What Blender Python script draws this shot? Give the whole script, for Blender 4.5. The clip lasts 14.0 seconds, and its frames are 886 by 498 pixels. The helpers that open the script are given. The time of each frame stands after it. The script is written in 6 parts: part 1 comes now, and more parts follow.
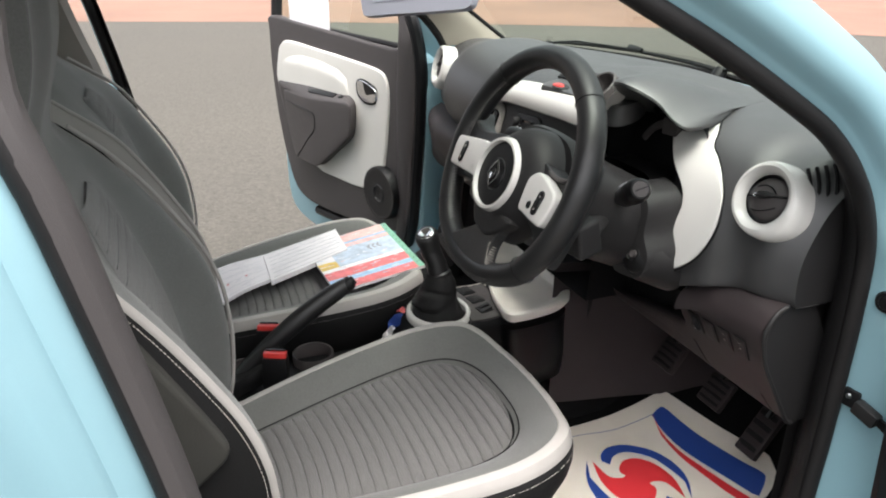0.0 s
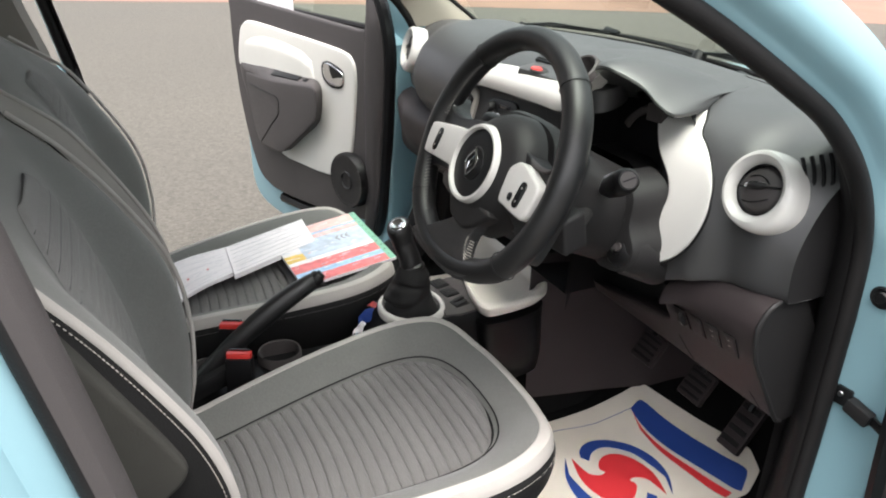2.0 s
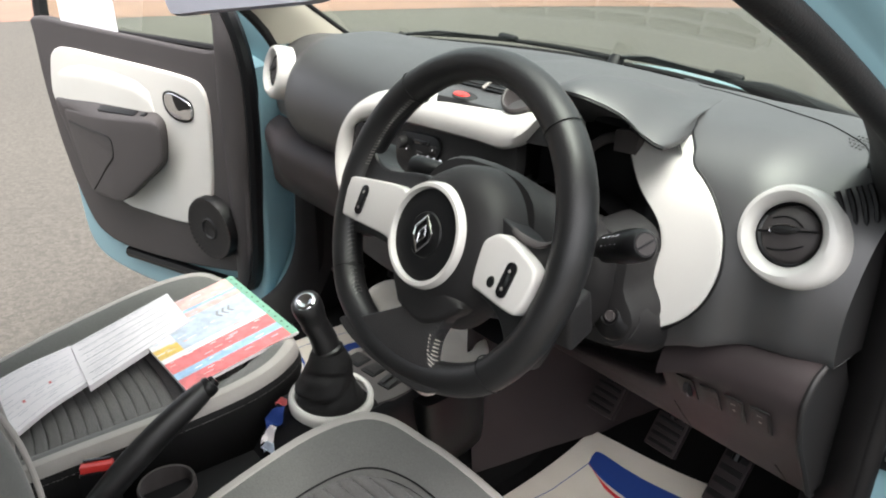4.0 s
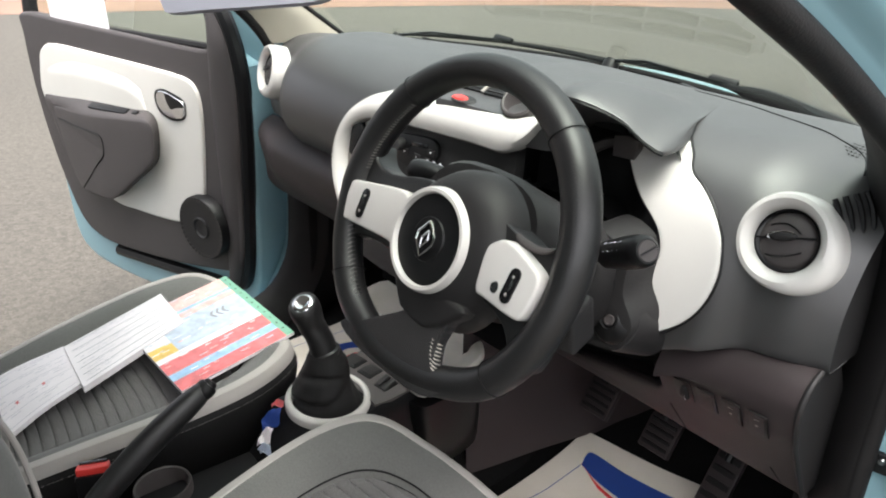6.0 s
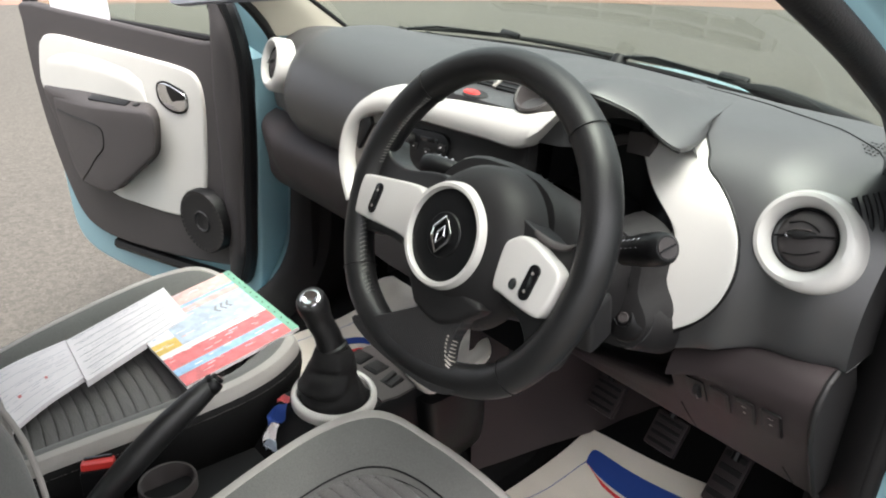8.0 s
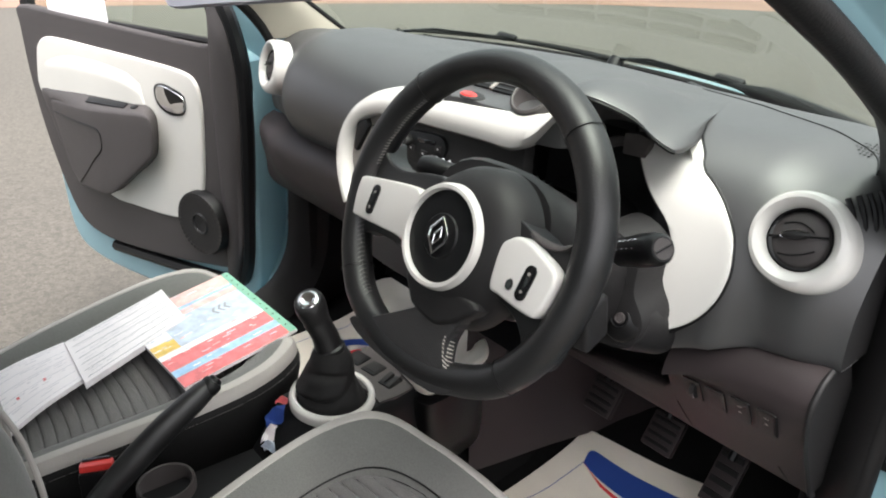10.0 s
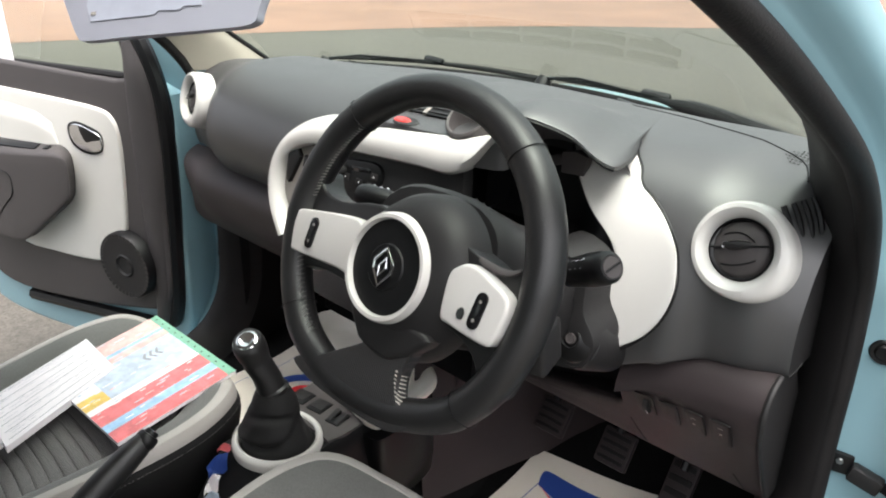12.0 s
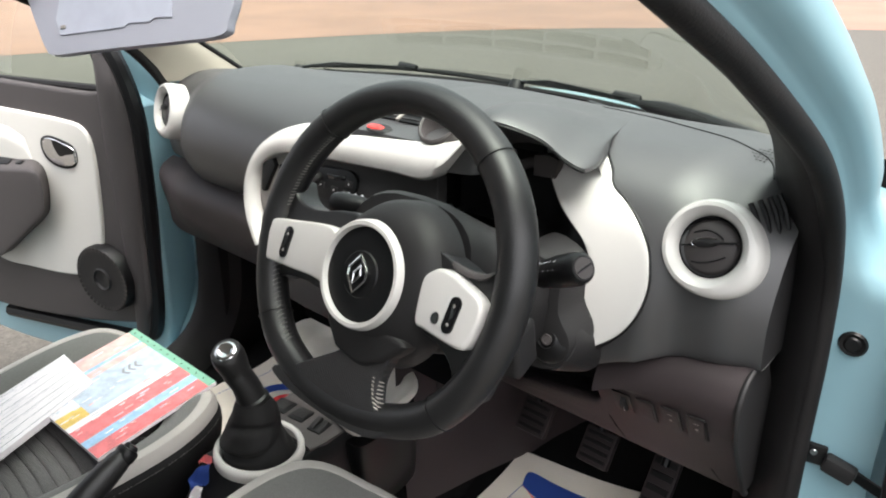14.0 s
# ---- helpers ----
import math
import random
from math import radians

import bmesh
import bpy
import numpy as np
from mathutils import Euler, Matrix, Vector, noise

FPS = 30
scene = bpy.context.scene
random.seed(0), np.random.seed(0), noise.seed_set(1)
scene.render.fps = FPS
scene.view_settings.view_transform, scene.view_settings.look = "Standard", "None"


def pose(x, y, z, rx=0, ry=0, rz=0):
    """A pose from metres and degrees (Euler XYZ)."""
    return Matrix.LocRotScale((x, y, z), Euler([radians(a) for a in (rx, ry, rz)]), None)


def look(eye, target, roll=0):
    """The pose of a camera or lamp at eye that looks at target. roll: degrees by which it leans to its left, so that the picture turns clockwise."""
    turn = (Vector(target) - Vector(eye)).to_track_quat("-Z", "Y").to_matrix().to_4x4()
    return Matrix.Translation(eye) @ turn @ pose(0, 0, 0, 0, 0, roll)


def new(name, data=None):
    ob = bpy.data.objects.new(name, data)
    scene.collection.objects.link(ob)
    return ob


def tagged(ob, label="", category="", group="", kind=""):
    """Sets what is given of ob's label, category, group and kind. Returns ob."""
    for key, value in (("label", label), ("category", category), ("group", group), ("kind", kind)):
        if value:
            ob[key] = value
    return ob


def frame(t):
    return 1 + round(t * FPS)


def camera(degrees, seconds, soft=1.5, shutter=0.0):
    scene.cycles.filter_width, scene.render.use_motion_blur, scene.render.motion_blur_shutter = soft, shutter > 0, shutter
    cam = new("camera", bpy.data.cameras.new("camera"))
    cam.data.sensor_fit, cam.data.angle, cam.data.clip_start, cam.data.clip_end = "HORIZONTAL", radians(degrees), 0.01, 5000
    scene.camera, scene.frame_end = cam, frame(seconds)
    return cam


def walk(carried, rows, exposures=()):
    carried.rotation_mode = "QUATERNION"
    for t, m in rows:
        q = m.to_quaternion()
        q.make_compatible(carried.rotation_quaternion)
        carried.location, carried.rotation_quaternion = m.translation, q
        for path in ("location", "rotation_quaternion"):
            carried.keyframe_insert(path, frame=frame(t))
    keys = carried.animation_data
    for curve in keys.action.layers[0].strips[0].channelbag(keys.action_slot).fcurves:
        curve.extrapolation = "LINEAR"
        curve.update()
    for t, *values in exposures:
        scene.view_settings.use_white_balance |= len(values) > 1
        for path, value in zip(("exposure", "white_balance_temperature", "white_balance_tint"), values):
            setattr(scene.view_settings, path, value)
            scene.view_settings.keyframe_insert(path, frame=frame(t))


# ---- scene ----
cam = camera(62.7, 14.0, soft=2.0)
PATH = [
    (0, (1.203, -0.448, 1.328), (-0.475, 0.273, 0.513), 0.9),
    (0.5, (1.206, -0.453, 1.326), (-0.471, 0.279, 0.518), 1.1),
    (1, (1.2, -0.457, 1.325), (-0.474, 0.282, 0.518), 1.2),
    (1.5, (1.184, -0.455, 1.323), (-0.479, 0.296, 0.503), 1.3),
    (2, (1.141, -0.433, 1.315), (-0.483, 0.364, 0.462), 1.7),
    (2.5, (1.044, -0.384, 1.309), (-0.568, 0.422, 0.441), 1.7),
    (3, (0.919, -0.38, 1.3), (-0.611, 0.574, 0.433), 0.8),
    (3.2, (0.877, -0.383, 1.296), (-0.579, 0.677, 0.427), 0.2),
    (5.3, (0.846, -0.402, 1.309), (-0.546, 0.762, 0.468), 0.4),
    (5.5, (0.845, -0.404, 1.309), (-0.545, 0.759, 0.463), 0.6),
    (6, (0.844, -0.406, 1.308), (-0.541, 0.758, 0.456), 1.0),
    (6.5, (0.839, -0.408, 1.306), (-0.544, 0.757, 0.451), 1.1),
    (7, (0.833, -0.411, 1.305), (-0.547, 0.756, 0.447), 1.2),
    (7.5, (0.826, -0.413, 1.303), (-0.549, 0.756, 0.442), 1.4),
    (8, (0.825, -0.418, 1.304), (-0.546, 0.756, 0.442), 1.7),
    (10.5, (0.829, -0.42, 1.305), (-0.538, 0.764, 0.452), 1.6),
    (11, (0.829, -0.419, 1.305), (-0.532, 0.776, 0.458), 1.6),
    (11.5, (0.825, -0.415, 1.305), (-0.514, 0.816, 0.474), 1.7),
    (12, (0.804, -0.414, 1.302), (-0.459, 0.917, 0.505), 0.6),
    (12.5, (0.805, -0.414, 1.304), (-0.425, 0.95, 0.512), -0.0),
    (13, (0.809, -0.412, 1.304), (-0.422, 0.95, 0.512), -0.4),
    (13.5, (0.811, -0.411, 1.305), (-0.423, 0.952, 0.518), -0.5),
    (14, (0.814, -0.411, 1.305), (-0.418, 0.954, 0.519), -0.4),
]
walk(cam, [(t, look(eye, target, roll)) for t, eye, target, roll in PATH], exposures=[(0.0, 1.42), (1.5, 1.44), (2.5, 1.68), (5.3, 1.66), (14.0, 1.66)])

# ---- world and light ----
world = bpy.data.worlds.new("sky")
scene.world = world
world.use_nodes = True
wn = world.node_tree
sky = wn.nodes.new("ShaderNodeTexSky")
sky.sky_type = "NISHITA"
sky.sun_disc = False
sky.sun_elevation = radians(73)
sky.sun_rotation = radians(104)
sky.air_density, sky.dust_density, sky.ozone_density = 1.0, 8.0, 0.6
hsv = wn.nodes.new("ShaderNodeHueSaturation")
hsv.inputs["Saturation"].default_value = 0.3
wn.links.new(sky.outputs[0], hsv.inputs["Color"])
wn.links.new(hsv.outputs[0], wn.nodes["Background"].inputs[0])
wn.nodes["Background"].inputs[1].default_value = 0.185
sun = new("sun", bpy.data.lights.new("sun", "SUN"))
sun.data.energy, sun.data.angle, sun.data.color = 0.42, radians(70), (1.0, 0.97, 0.93)
sun.matrix_world = look((1.5, -0.37, 5.4), (0, 0, 0))


# ---- materials ----
def material(name, colour, rough=0.5, metal=0.0, spec=0.5, noise_scale=0.0, noise_amount=0.0, bump=0.0, bump_scale=400.0,
             coat=0.0, stain=0.0, stain_scale=6.0, sheen=0.0):
    """A node material with colour variation at two scales, fine relief and uneven gloss."""
    m = bpy.data.materials.new(name)
    m.use_nodes = True
    nt = m.node_tree
    b = nt.nodes["Principled BSDF"]
    b.inputs["Base Color"].default_value = (*colour, 1)
    b.inputs["Roughness"].default_value = rough
    b.inputs["Metallic"].default_value = metal
    b.inputs["Specular IOR Level"].default_value = spec
    b.inputs["Coat Weight"].default_value = coat
    b.inputs["Coat Roughness"].default_value = 0.05
    b.inputs["Sheen Weight"].default_value = sheen
    tc = nt.nodes.new("ShaderNodeTexCoord")

    def tex(scale, detail=4):
        n = nt.nodes.new("ShaderNodeTexNoise")
        n.inputs["Scale"].default_value = scale
        n.inputs["Detail"].default_value = detail
        nt.links.new(tc.outputs["Object"], n.inputs["Vector"])
        return n

    col = None
    if noise_amount:
        n = tex(noise_scale)
        mix = nt.nodes.new("ShaderNodeMix")
        mix.data_type = "RGBA"
        mix.inputs["A"].default_value = (*[c * (1 - noise_amount) for c in colour], 1)
        mix.inputs["B"].default_value = (*[min(1, c * (1 + noise_amount)) for c in colour], 1)
        nt.links.new(n.outputs["Fac"], mix.inputs["Factor"])
        col = mix.outputs["Result"]
    if stain:
        n = tex(stain_scale, 3)
        r = nt.nodes.new("ShaderNodeMapRange")
        r.inputs["From Min"].default_value, r.inputs["From Max"].default_value = 0.35, 0.7
        r.inputs["To Min"].default_value, r.inputs["To Max"].default_value = 1 - stain, 1 + stain
        nt.links.new(n.outputs["Fac"], r.inputs["Value"])
        h = nt.nodes.new("ShaderNodeHueSaturation")
        if col is not None:
            nt.links.new(col, h.inputs["Color"])
        else:
            h.inputs["Color"].default_value = (*colour, 1)
        nt.links.new(r.outputs["Result"], h.inputs["Value"])
        col = h.outputs["Color"]
        rr = nt.nodes.new("ShaderNodeMapRange")
        rr.inputs["To Min"].default_value, rr.inputs["To Max"].default_value = max(0.02, rough - 0.08), min(1, rough + 0.08)
        nt.links.new(n.outputs["Fac"], rr.inputs["Value"])
        nt.links.new(rr.outputs["Result"], b.inputs["Roughness"])
    if col is not None:
        nt.links.new(col, b.inputs["Base Color"])
    if bump:
        n = tex(bump_scale, 2)
        bp = nt.nodes.new("ShaderNodeBump")
        bp.inputs["Strength"].default_value = bump
        bp.inputs["Distance"].default_value = 0.001
        nt.links.new(n.outputs["Fac"], bp.inputs["Height"])
        nt.links.new(bp.outputs["Normal"], b.inputs["Normal"])
    return m


def weave(m, axis, scale, strength, dist=0.0006, rotation=(0, 0, 0)):
    """Adds fine woven or ribbed relief to a material."""
    nt = m.node_tree
    b = nt.nodes["Principled BSDF"]
    tc = nt.nodes.new("ShaderNodeTexCoord")
    mp = nt.nodes.new("ShaderNodeMapping")
    mp.inputs["Rotation"].default_value = rotation
    nt.links.new(tc.outputs["Object"], mp.inputs["Vector"])
    w = nt.nodes.new("ShaderNodeTexWave")
    w.bands_direction = axis
    w.inputs["Scale"].default_value = scale
    w.inputs["Distortion"].default_value = 0.6
    w.inputs["Detail Scale"].default_value = 2.0
    nt.links.new(mp.outputs[0], w.inputs["Vector"])
    bp = nt.nodes.new("ShaderNodeBump")
    bp.inputs["Strength"].default_value = strength
    bp.inputs["Distance"].default_value = dist
    nt.links.new(w.outputs["Fac"], bp.inputs["Height"])
    old = b.inputs["Normal"].links
    if old:
        nt.links.new(old[0].from_socket, bp.inputs["Normal"])
    nt.links.new(bp.outputs["Normal"], b.inputs["Normal"])
    return m


PAD = material("dash_pad_plastic", (0.034, 0.034, 0.0355), 0.47, spec=1.0, bump=0.2, bump_scale=1500, stain=0.06, stain_scale=9)
DARK = material("dark_plastic", (0.016, 0.0155, 0.016), 0.5, spec=0.28, bump=0.35, bump_scale=900, stain=0.08, stain_scale=12)
LOWER = material("brown_black_plastic", (0.033, 0.026, 0.027), 0.52, spec=0.3, bump=0.35, bump_scale=900, stain=0.1, stain_scale=10)
DOORTRIM = material("door_trim_plastic", (0.056, 0.050, 0.050), 0.55, spec=0.35, bump=0.35, bump_scale=900, stain=0.06, stain_scale=8)
BLACK = material("black_plastic", (0.006, 0.006, 0.0065), 0.38, spec=0.25, bump=0.15, bump_scale=700)
GLOSSBLACK = material("gloss_black_plastic", (0.008, 0.008, 0.009), 0.12)
WHITE = material("white_gloss_plastic", (0.57, 0.56, 0.535), 0.24, coat=0.3, noise_scale=25, noise_amount=0.01)
CREAM = material("cream_plastic", (0.80, 0.75, 0.68), 0.4, bump=0.15, bump_scale=800, stain=0.05, stain_scale=14)
DOORWHITE = material("white_satin_plastic", (0.62, 0.605, 0.565), 0.35, noise_scale=20, noise_amount=0.015, stain=0.02)
BLUE = material("pale_blue_paint", (0.22, 0.37, 0.42), 0.36, coat=0.3, noise_scale=900, noise_amount=0.03, stain=0.02, stain_scale=5)
RUBBER = material("rubber_seal", (0.010, 0.0092, 0.0095), 0.6, spec=0.25, bump=0.3, bump_scale=500, stain=0.15, stain_scale=20)
LEATHER = material("black_leather", (0.009, 0.009, 0.0095), 0.42, spec=0.55, bump=0.25, bump_scale=600, stain=0.12, stain_scale=25)
PERF = weave(material("perforated_leather", (0.02, 0.02, 0.021), 0.45, bump=0.4, bump_scale=600), "X", 130, 0.8)
FABRIC = (material("grey_seat_fabric", (0.130, 0.130, 0.124), 0.95, spec=0.2, noise_scale=450, noise_amount=0.25, bump=0.4,
                        bump_scale=700, sheen=0.2, stain=0.06, stain_scale=9))
INSERT = weave(material("ribbed_seat_fabric", (0.132, 0.128, 0.124), 0.95, spec=0.2, noise_scale=500, noise_amount=0.3, bump=0.4,
                        bump_scale=700, sheen=0.2, stain=0.06, stain_scale=9), "X", 260, 0.5)
SIDE = material("dark_seat_side", (0.012, 0.0118, 0.012), 0.65, spec=0.2, bump=0.4, bump_scale=500, stain=0.1, stain_scale=12)
SIDELOW = material("grey_green_cloth", (0.030, 0.029, 0.025), 0.85, bump=0.4, bump_scale=500, stain=0.15, stain_scale=15)
PIPING = material("light_grey_seat_trim", (0.36, 0.34, 0.32), 0.7, bump=0.4, bump_scale=500, stain=0.05, stain_scale=14)
WHEELSTITCH = material("grey_thread", (0.13, 0.125, 0.12), 0.8)
STITCH = material("pale_thread", (0.40, 0.38, 0.34), 0.8)
CARPET = material("dark_carpet", (0.008, 0.008, 0.008), 0.95, spec=0.05, noise_scale=700, noise_amount=0.5, bump=1.0, bump_scale=500)
CHROME = material("chrome", (0.72, 0.72, 0.73), 0.12, metal=1.0)
STEEL = material("plated_steel", (0.45, 0.47, 0.48), 0.35, metal=1.0, stain=0.1)
REDPL = material("red_plastic", (0.52, 0.035, 0.03), 0.35)
PAPER = material("white_paper", (0.84, 0.80, 0.82), 0.75, bump=0.15, bump_scale=60, stain=0.03, stain_scale=20)
MATPAPER = material("cream_paper", (0.74, 0.68, 0.59), 0.7, bump=0.4, bump_scale=40, stain=0.04, stain_scale=15)
INKBLUE = material("blue_ink", (0.02, 0.06, 0.28), 0.6, stain=0.06)
INKRED = material("red_ink", (0.72, 0.035, 0.045), 0.6, stain=0.06)
INKGREY = material("grey_ink", (0.30, 0.30, 0.33), 0.8)
INKFAINT = material("faint_grey_ink", (0.60, 0.58, 0.62), 0.8)
PINK = material("pink_print", (0.80, 0.48, 0.45), 0.5, noise_scale=260, noise_amount=0.12, stain=0.16, stain_scale=60)
ROSE = material("rose_print", (0.74, 0.19, 0.20), 0.5, noise_scale=260, noise_amount=0.12, stain=0.16, stain_scale=60)
PALEBLUE = material("pale_blue_print", (0.50, 0.57, 0.68), 0.5, noise_scale=260, noise_amount=0.12, stain=0.16, stain_scale=60)
SKYBLUE = material("sky_blue_print", (0.34, 0.54, 0.76), 0.5, noise_scale=260, noise_amount=0.12, stain=0.16, stain_scale=60)
YELLOW = material("yellow_print", (0.80, 0.55, 0.14), 0.5, noise_scale=260, noise_amount=0.12, stain=0.16, stain_scale=60)
GREEN = material("green_print", (0.20, 0.42, 0.31), 0.5, stain=0.06, stain_scale=60)
VISOR = material("grey_visor_vinyl", (0.25, 0.255, 0.30), 0.6, bump=0.25, bump_scale=400, stain=0.03)
VISORLABEL = material("pale_visor_label", (0.31, 0.325, 0.39), 0.35, stain=0.05, stain_scale=30)
PILLARTRIM = material("cream_pillar_trim", (0.50, 0.46, 0.38), 0.6, bump=0.3, bump_scale=700, stain=0.05)
GREYTRIM = material("grey_pillar_trim", (0.24, 0.22, 0.205), 0.6, bump=0.3, bump_scale=700, stain=0.05)
HEADLINER = material("headliner_cloth", (0.48, 0.46, 0.42), 0.95, bump=0.5, bump_scale=500, stain=0.05)
ASPHALT = material("asphalt", (0.076, 0.069, 0.058), 0.9, noise_scale=130, noise_amount=0.55, bump=1.0, bump_scale=90, stain=0.07, stain_scale=0.6)
TERRACOTTA = material("red_paving", (0.215, 0.122, 0.088), 0.9, noise_scale=40, noise_amount=0.15, bump=0.6, bump_scale=60, stain=0.12, stain_scale=0.7)

nt = ASPHALT.node_tree
tc = nt.nodes.new("ShaderNodeTexCoord")
vo = nt.nodes.new("ShaderNodeTexVoronoi")
vo.inputs["Scale"].default_value = 75
nt.links.new(tc.outputs["Object"], vo.inputs["Vector"])
bw = nt.nodes.new("ShaderNodeRGBToBW")
nt.links.new(vo.outputs["Color"], bw.inputs[0])
no = nt.nodes.new("ShaderNodeTexNoise")
no.inputs["Scale"].default_value = 30
no.inputs["Detail"].default_value = 6
nt.links.new(tc.outputs["Object"], no.inputs["Vector"])
ad = nt.nodes.new("ShaderNodeMath")
ad.operation = "ADD"
nt.links.new(bw.outputs[0], ad.inputs[0])
nt.links.new(no.outputs["Fac"], ad.inputs[1])
mr = nt.nodes.new("ShaderNodeMapRange")
mr.inputs["From Min"].default_value, mr.inputs["From Max"].default_value = 0.4, 1.6
mr.inputs["To Min"].default_value, mr.inputs["To Max"].default_value = 0.68, 1.32
nt.links.new(ad.outputs[0], mr.inputs["Value"])
hs = nt.nodes.new("ShaderNodeHueSaturation")
ab = nt.nodes["Principled BSDF"]
nt.links.new(ab.inputs["Base Color"].links[0].from_socket, hs.inputs["Color"])
nt.links.new(mr.outputs["Result"], hs.inputs["Value"])
nt.links.new(hs.outputs["Color"], ab.inputs["Base Color"])


def glass(name, tint, rough=0.0):
    m = bpy.data.materials.new(name)
    m.use_nodes = True
    nt = m.node_tree
    nt.nodes.remove(nt.nodes["Principled BSDF"])
    clear = nt.nodes.new("ShaderNodeBsdfTransparent")
    clear.inputs[0].default_value = (*tint, 1)
    gloss = nt.nodes.new("ShaderNodeBsdfGlossy")
    gloss.inputs["Roughness"].default_value = rough
    f = nt.nodes.new("ShaderNodeLayerWeight")
    f.inputs[0].default_value = 0.5
    power = nt.nodes.new("ShaderNodeMath")
    power.operation = "POWER"
    power.inputs[1].default_value = 5.0
    nt.links.new(f.outputs["Facing"], power.inputs[0])
    scaled = nt.nodes.new("ShaderNodeMath")
    scaled.operation = "MULTIPLY_ADD"
    scaled.inputs[1].default_value, scaled.inputs[2].default_value = 0.9, 0.085
    nt.links.new(power.outputs[0], scaled.inputs[0])
    mix = nt.nodes.new("ShaderNodeMixShader")
    nt.links.new(scaled.outputs[0], mix.inputs[0])
    nt.links.new(clear.outputs[0], mix.inputs[1])
    nt.links.new(gloss.outputs[0], mix.inputs[2])
    nt.links.new(mix.outputs[0], nt.nodes["Material Output"].inputs[0])
    return m


GLASS = glass("green_tinted_glass", (0.79, 0.89, 0.81))


# ---- mesh helpers ----
def finish(bm, angle=40):
    bmesh.ops.recalc_face_normals(bm, faces=bm.faces)
    for f in bm.faces:
        f.smooth = True
    me = bpy.data.meshes.new("mesh")
    bm.to_mesh(me)
    bm.free()
    me.set_sharp_from_angle(angle=radians(angle))
    return me


def part(name, bm, mat, parent=None, label="", angle=40):
    """Links a bmesh as one mesh object, as a part of parent where one is given."""
    me = finish(bm, angle)
    me.name = name
    me.materials.append(mat)
    ob = new(name, me)
    if parent is not None:
        ob.parent = parent
        ob.matrix_parent_inverse = parent.matrix_world.inverted()
    if name == "stitching":
        tagged(ob, label, kind="stuff")
    elif label:
        tagged(ob, label)
    return ob


def thing(name, label, category, at=(0, 0, 0), group="", kind=""):
    ob = new(name)
    ob.location = at
    ob.empty_display_size = 0.05
    bpy.context.view_layer.update()
    return tagged(ob, label, category, group, kind)


def catmull(pts, n=6, closed=False):
    """A smooth curve through pts, n steps to a span."""
    p = [Vector(q) for q in pts]
    out, k = [], len(p)
    for i in range(k if closed else k - 1):
        if closed:
            a, b, c, d = p[i - 1], p[i], p[(i + 1) % k], p[(i + 2) % k]
        else:
            a, b, c, d = p[max(i - 1, 0)], p[i], p[i + 1], p[min(i + 2, k - 1)]
        for j in range(n):
            t = j / n
            out.append(0.5 * ((2 * b) + (c - a) * t + (2 * a - 5 * b + 4 * c - d) * t * t + (3 * b - a - 3 * c + d) * t ** 3))
    if not closed:
        out.append(p[-1])
    return out


def loft(rings, closed=True, caps=False, bm=None, wrap=False):
    """A skin over rings of equal count."""
    bm = bm or bmesh.new()
    vs = [[bm.verts.new(v) for v in r] for r in rings]
    pairs = list(zip(vs, vs[1:])) + ([(vs[-1], vs[0])] if wrap else [])
    for a, b in pairs:
        n = len(a)
        for i in range(n if closed else n - 1):
            j = (i + 1) % n
            bm.faces.new((a[i], a[j], b[j], b[i]))
    if caps:
        bm.faces.new(vs[0])
        bm.faces.new(vs[-1])
    return bm


def tube(path, radius, n=10, closed=False, bm=None, flat=1.0, up=None):
    """A round or flattened tube along path; radius may be a function of 0..1."""
    p = [Vector(q) for q in path]
    rings, k, side = [], len(p), None
    for i, q in enumerate(p):
        a = p[i - 1] if (i or closed) else p[i]
        b = p[(i + 1) % k] if (i < k - 1 or closed) else p[i]
        t = (b - a).normalized()
        if up is not None:
            side = t.cross(Vector(up)).normalized()
        elif side is None:
            side = t.cross(Vector((0, 0, 1)) if abs(t.z) < 0.9 else Vector((1, 0, 0))).normalized()
        else:
            side = (side - t * side.dot(t)).normalized()
        o = side.cross(t)
        r = radius(i / (k - 1)) if callable(radius) else radius
        rings.append([q + side * (math.cos(w) * r) + o * (math.sin(w) * r * flat) for w in (2 * math.pi * s / n for s in range(n))])
    return loft(rings, True, not closed, bm, closed)


def plate(poly, depth, m, bevel=0.003, bm=None, segments=2):
    """A slab from a flat outline (list of x, z) of the given depth towards +y of m, with rounded front edges."""
    b = bmesh.new()
    back = [b.verts.new((x, 0, z)) for x, z in poly]
    front = [b.verts.new((x, depth, z)) for x, z in poly]
    n = len(poly)
    b.faces.new(back)
    ff = b.faces.new(front)
    for i in range(n):
        b.faces.new((back[i], back[(i + 1) % n], front[(i + 1) % n], front[i]))
    bmesh.ops.recalc_face_normals(b, faces=b.faces)
    if bevel:
        bmesh.ops.bevel(b, geom=list(ff.edges), offset=bevel, segments=segments, affect="EDGES", profile=0.6, clamp_overlap=True)
    b.transform(m)
    if bm is not None:
        tmp = bpy.data.meshes.new("tmp")
        b.to_mesh(tmp)
        b.free()
        bm.from_mesh(tmp)
        bpy.data.meshes.remove(tmp)
        return bm
    return b


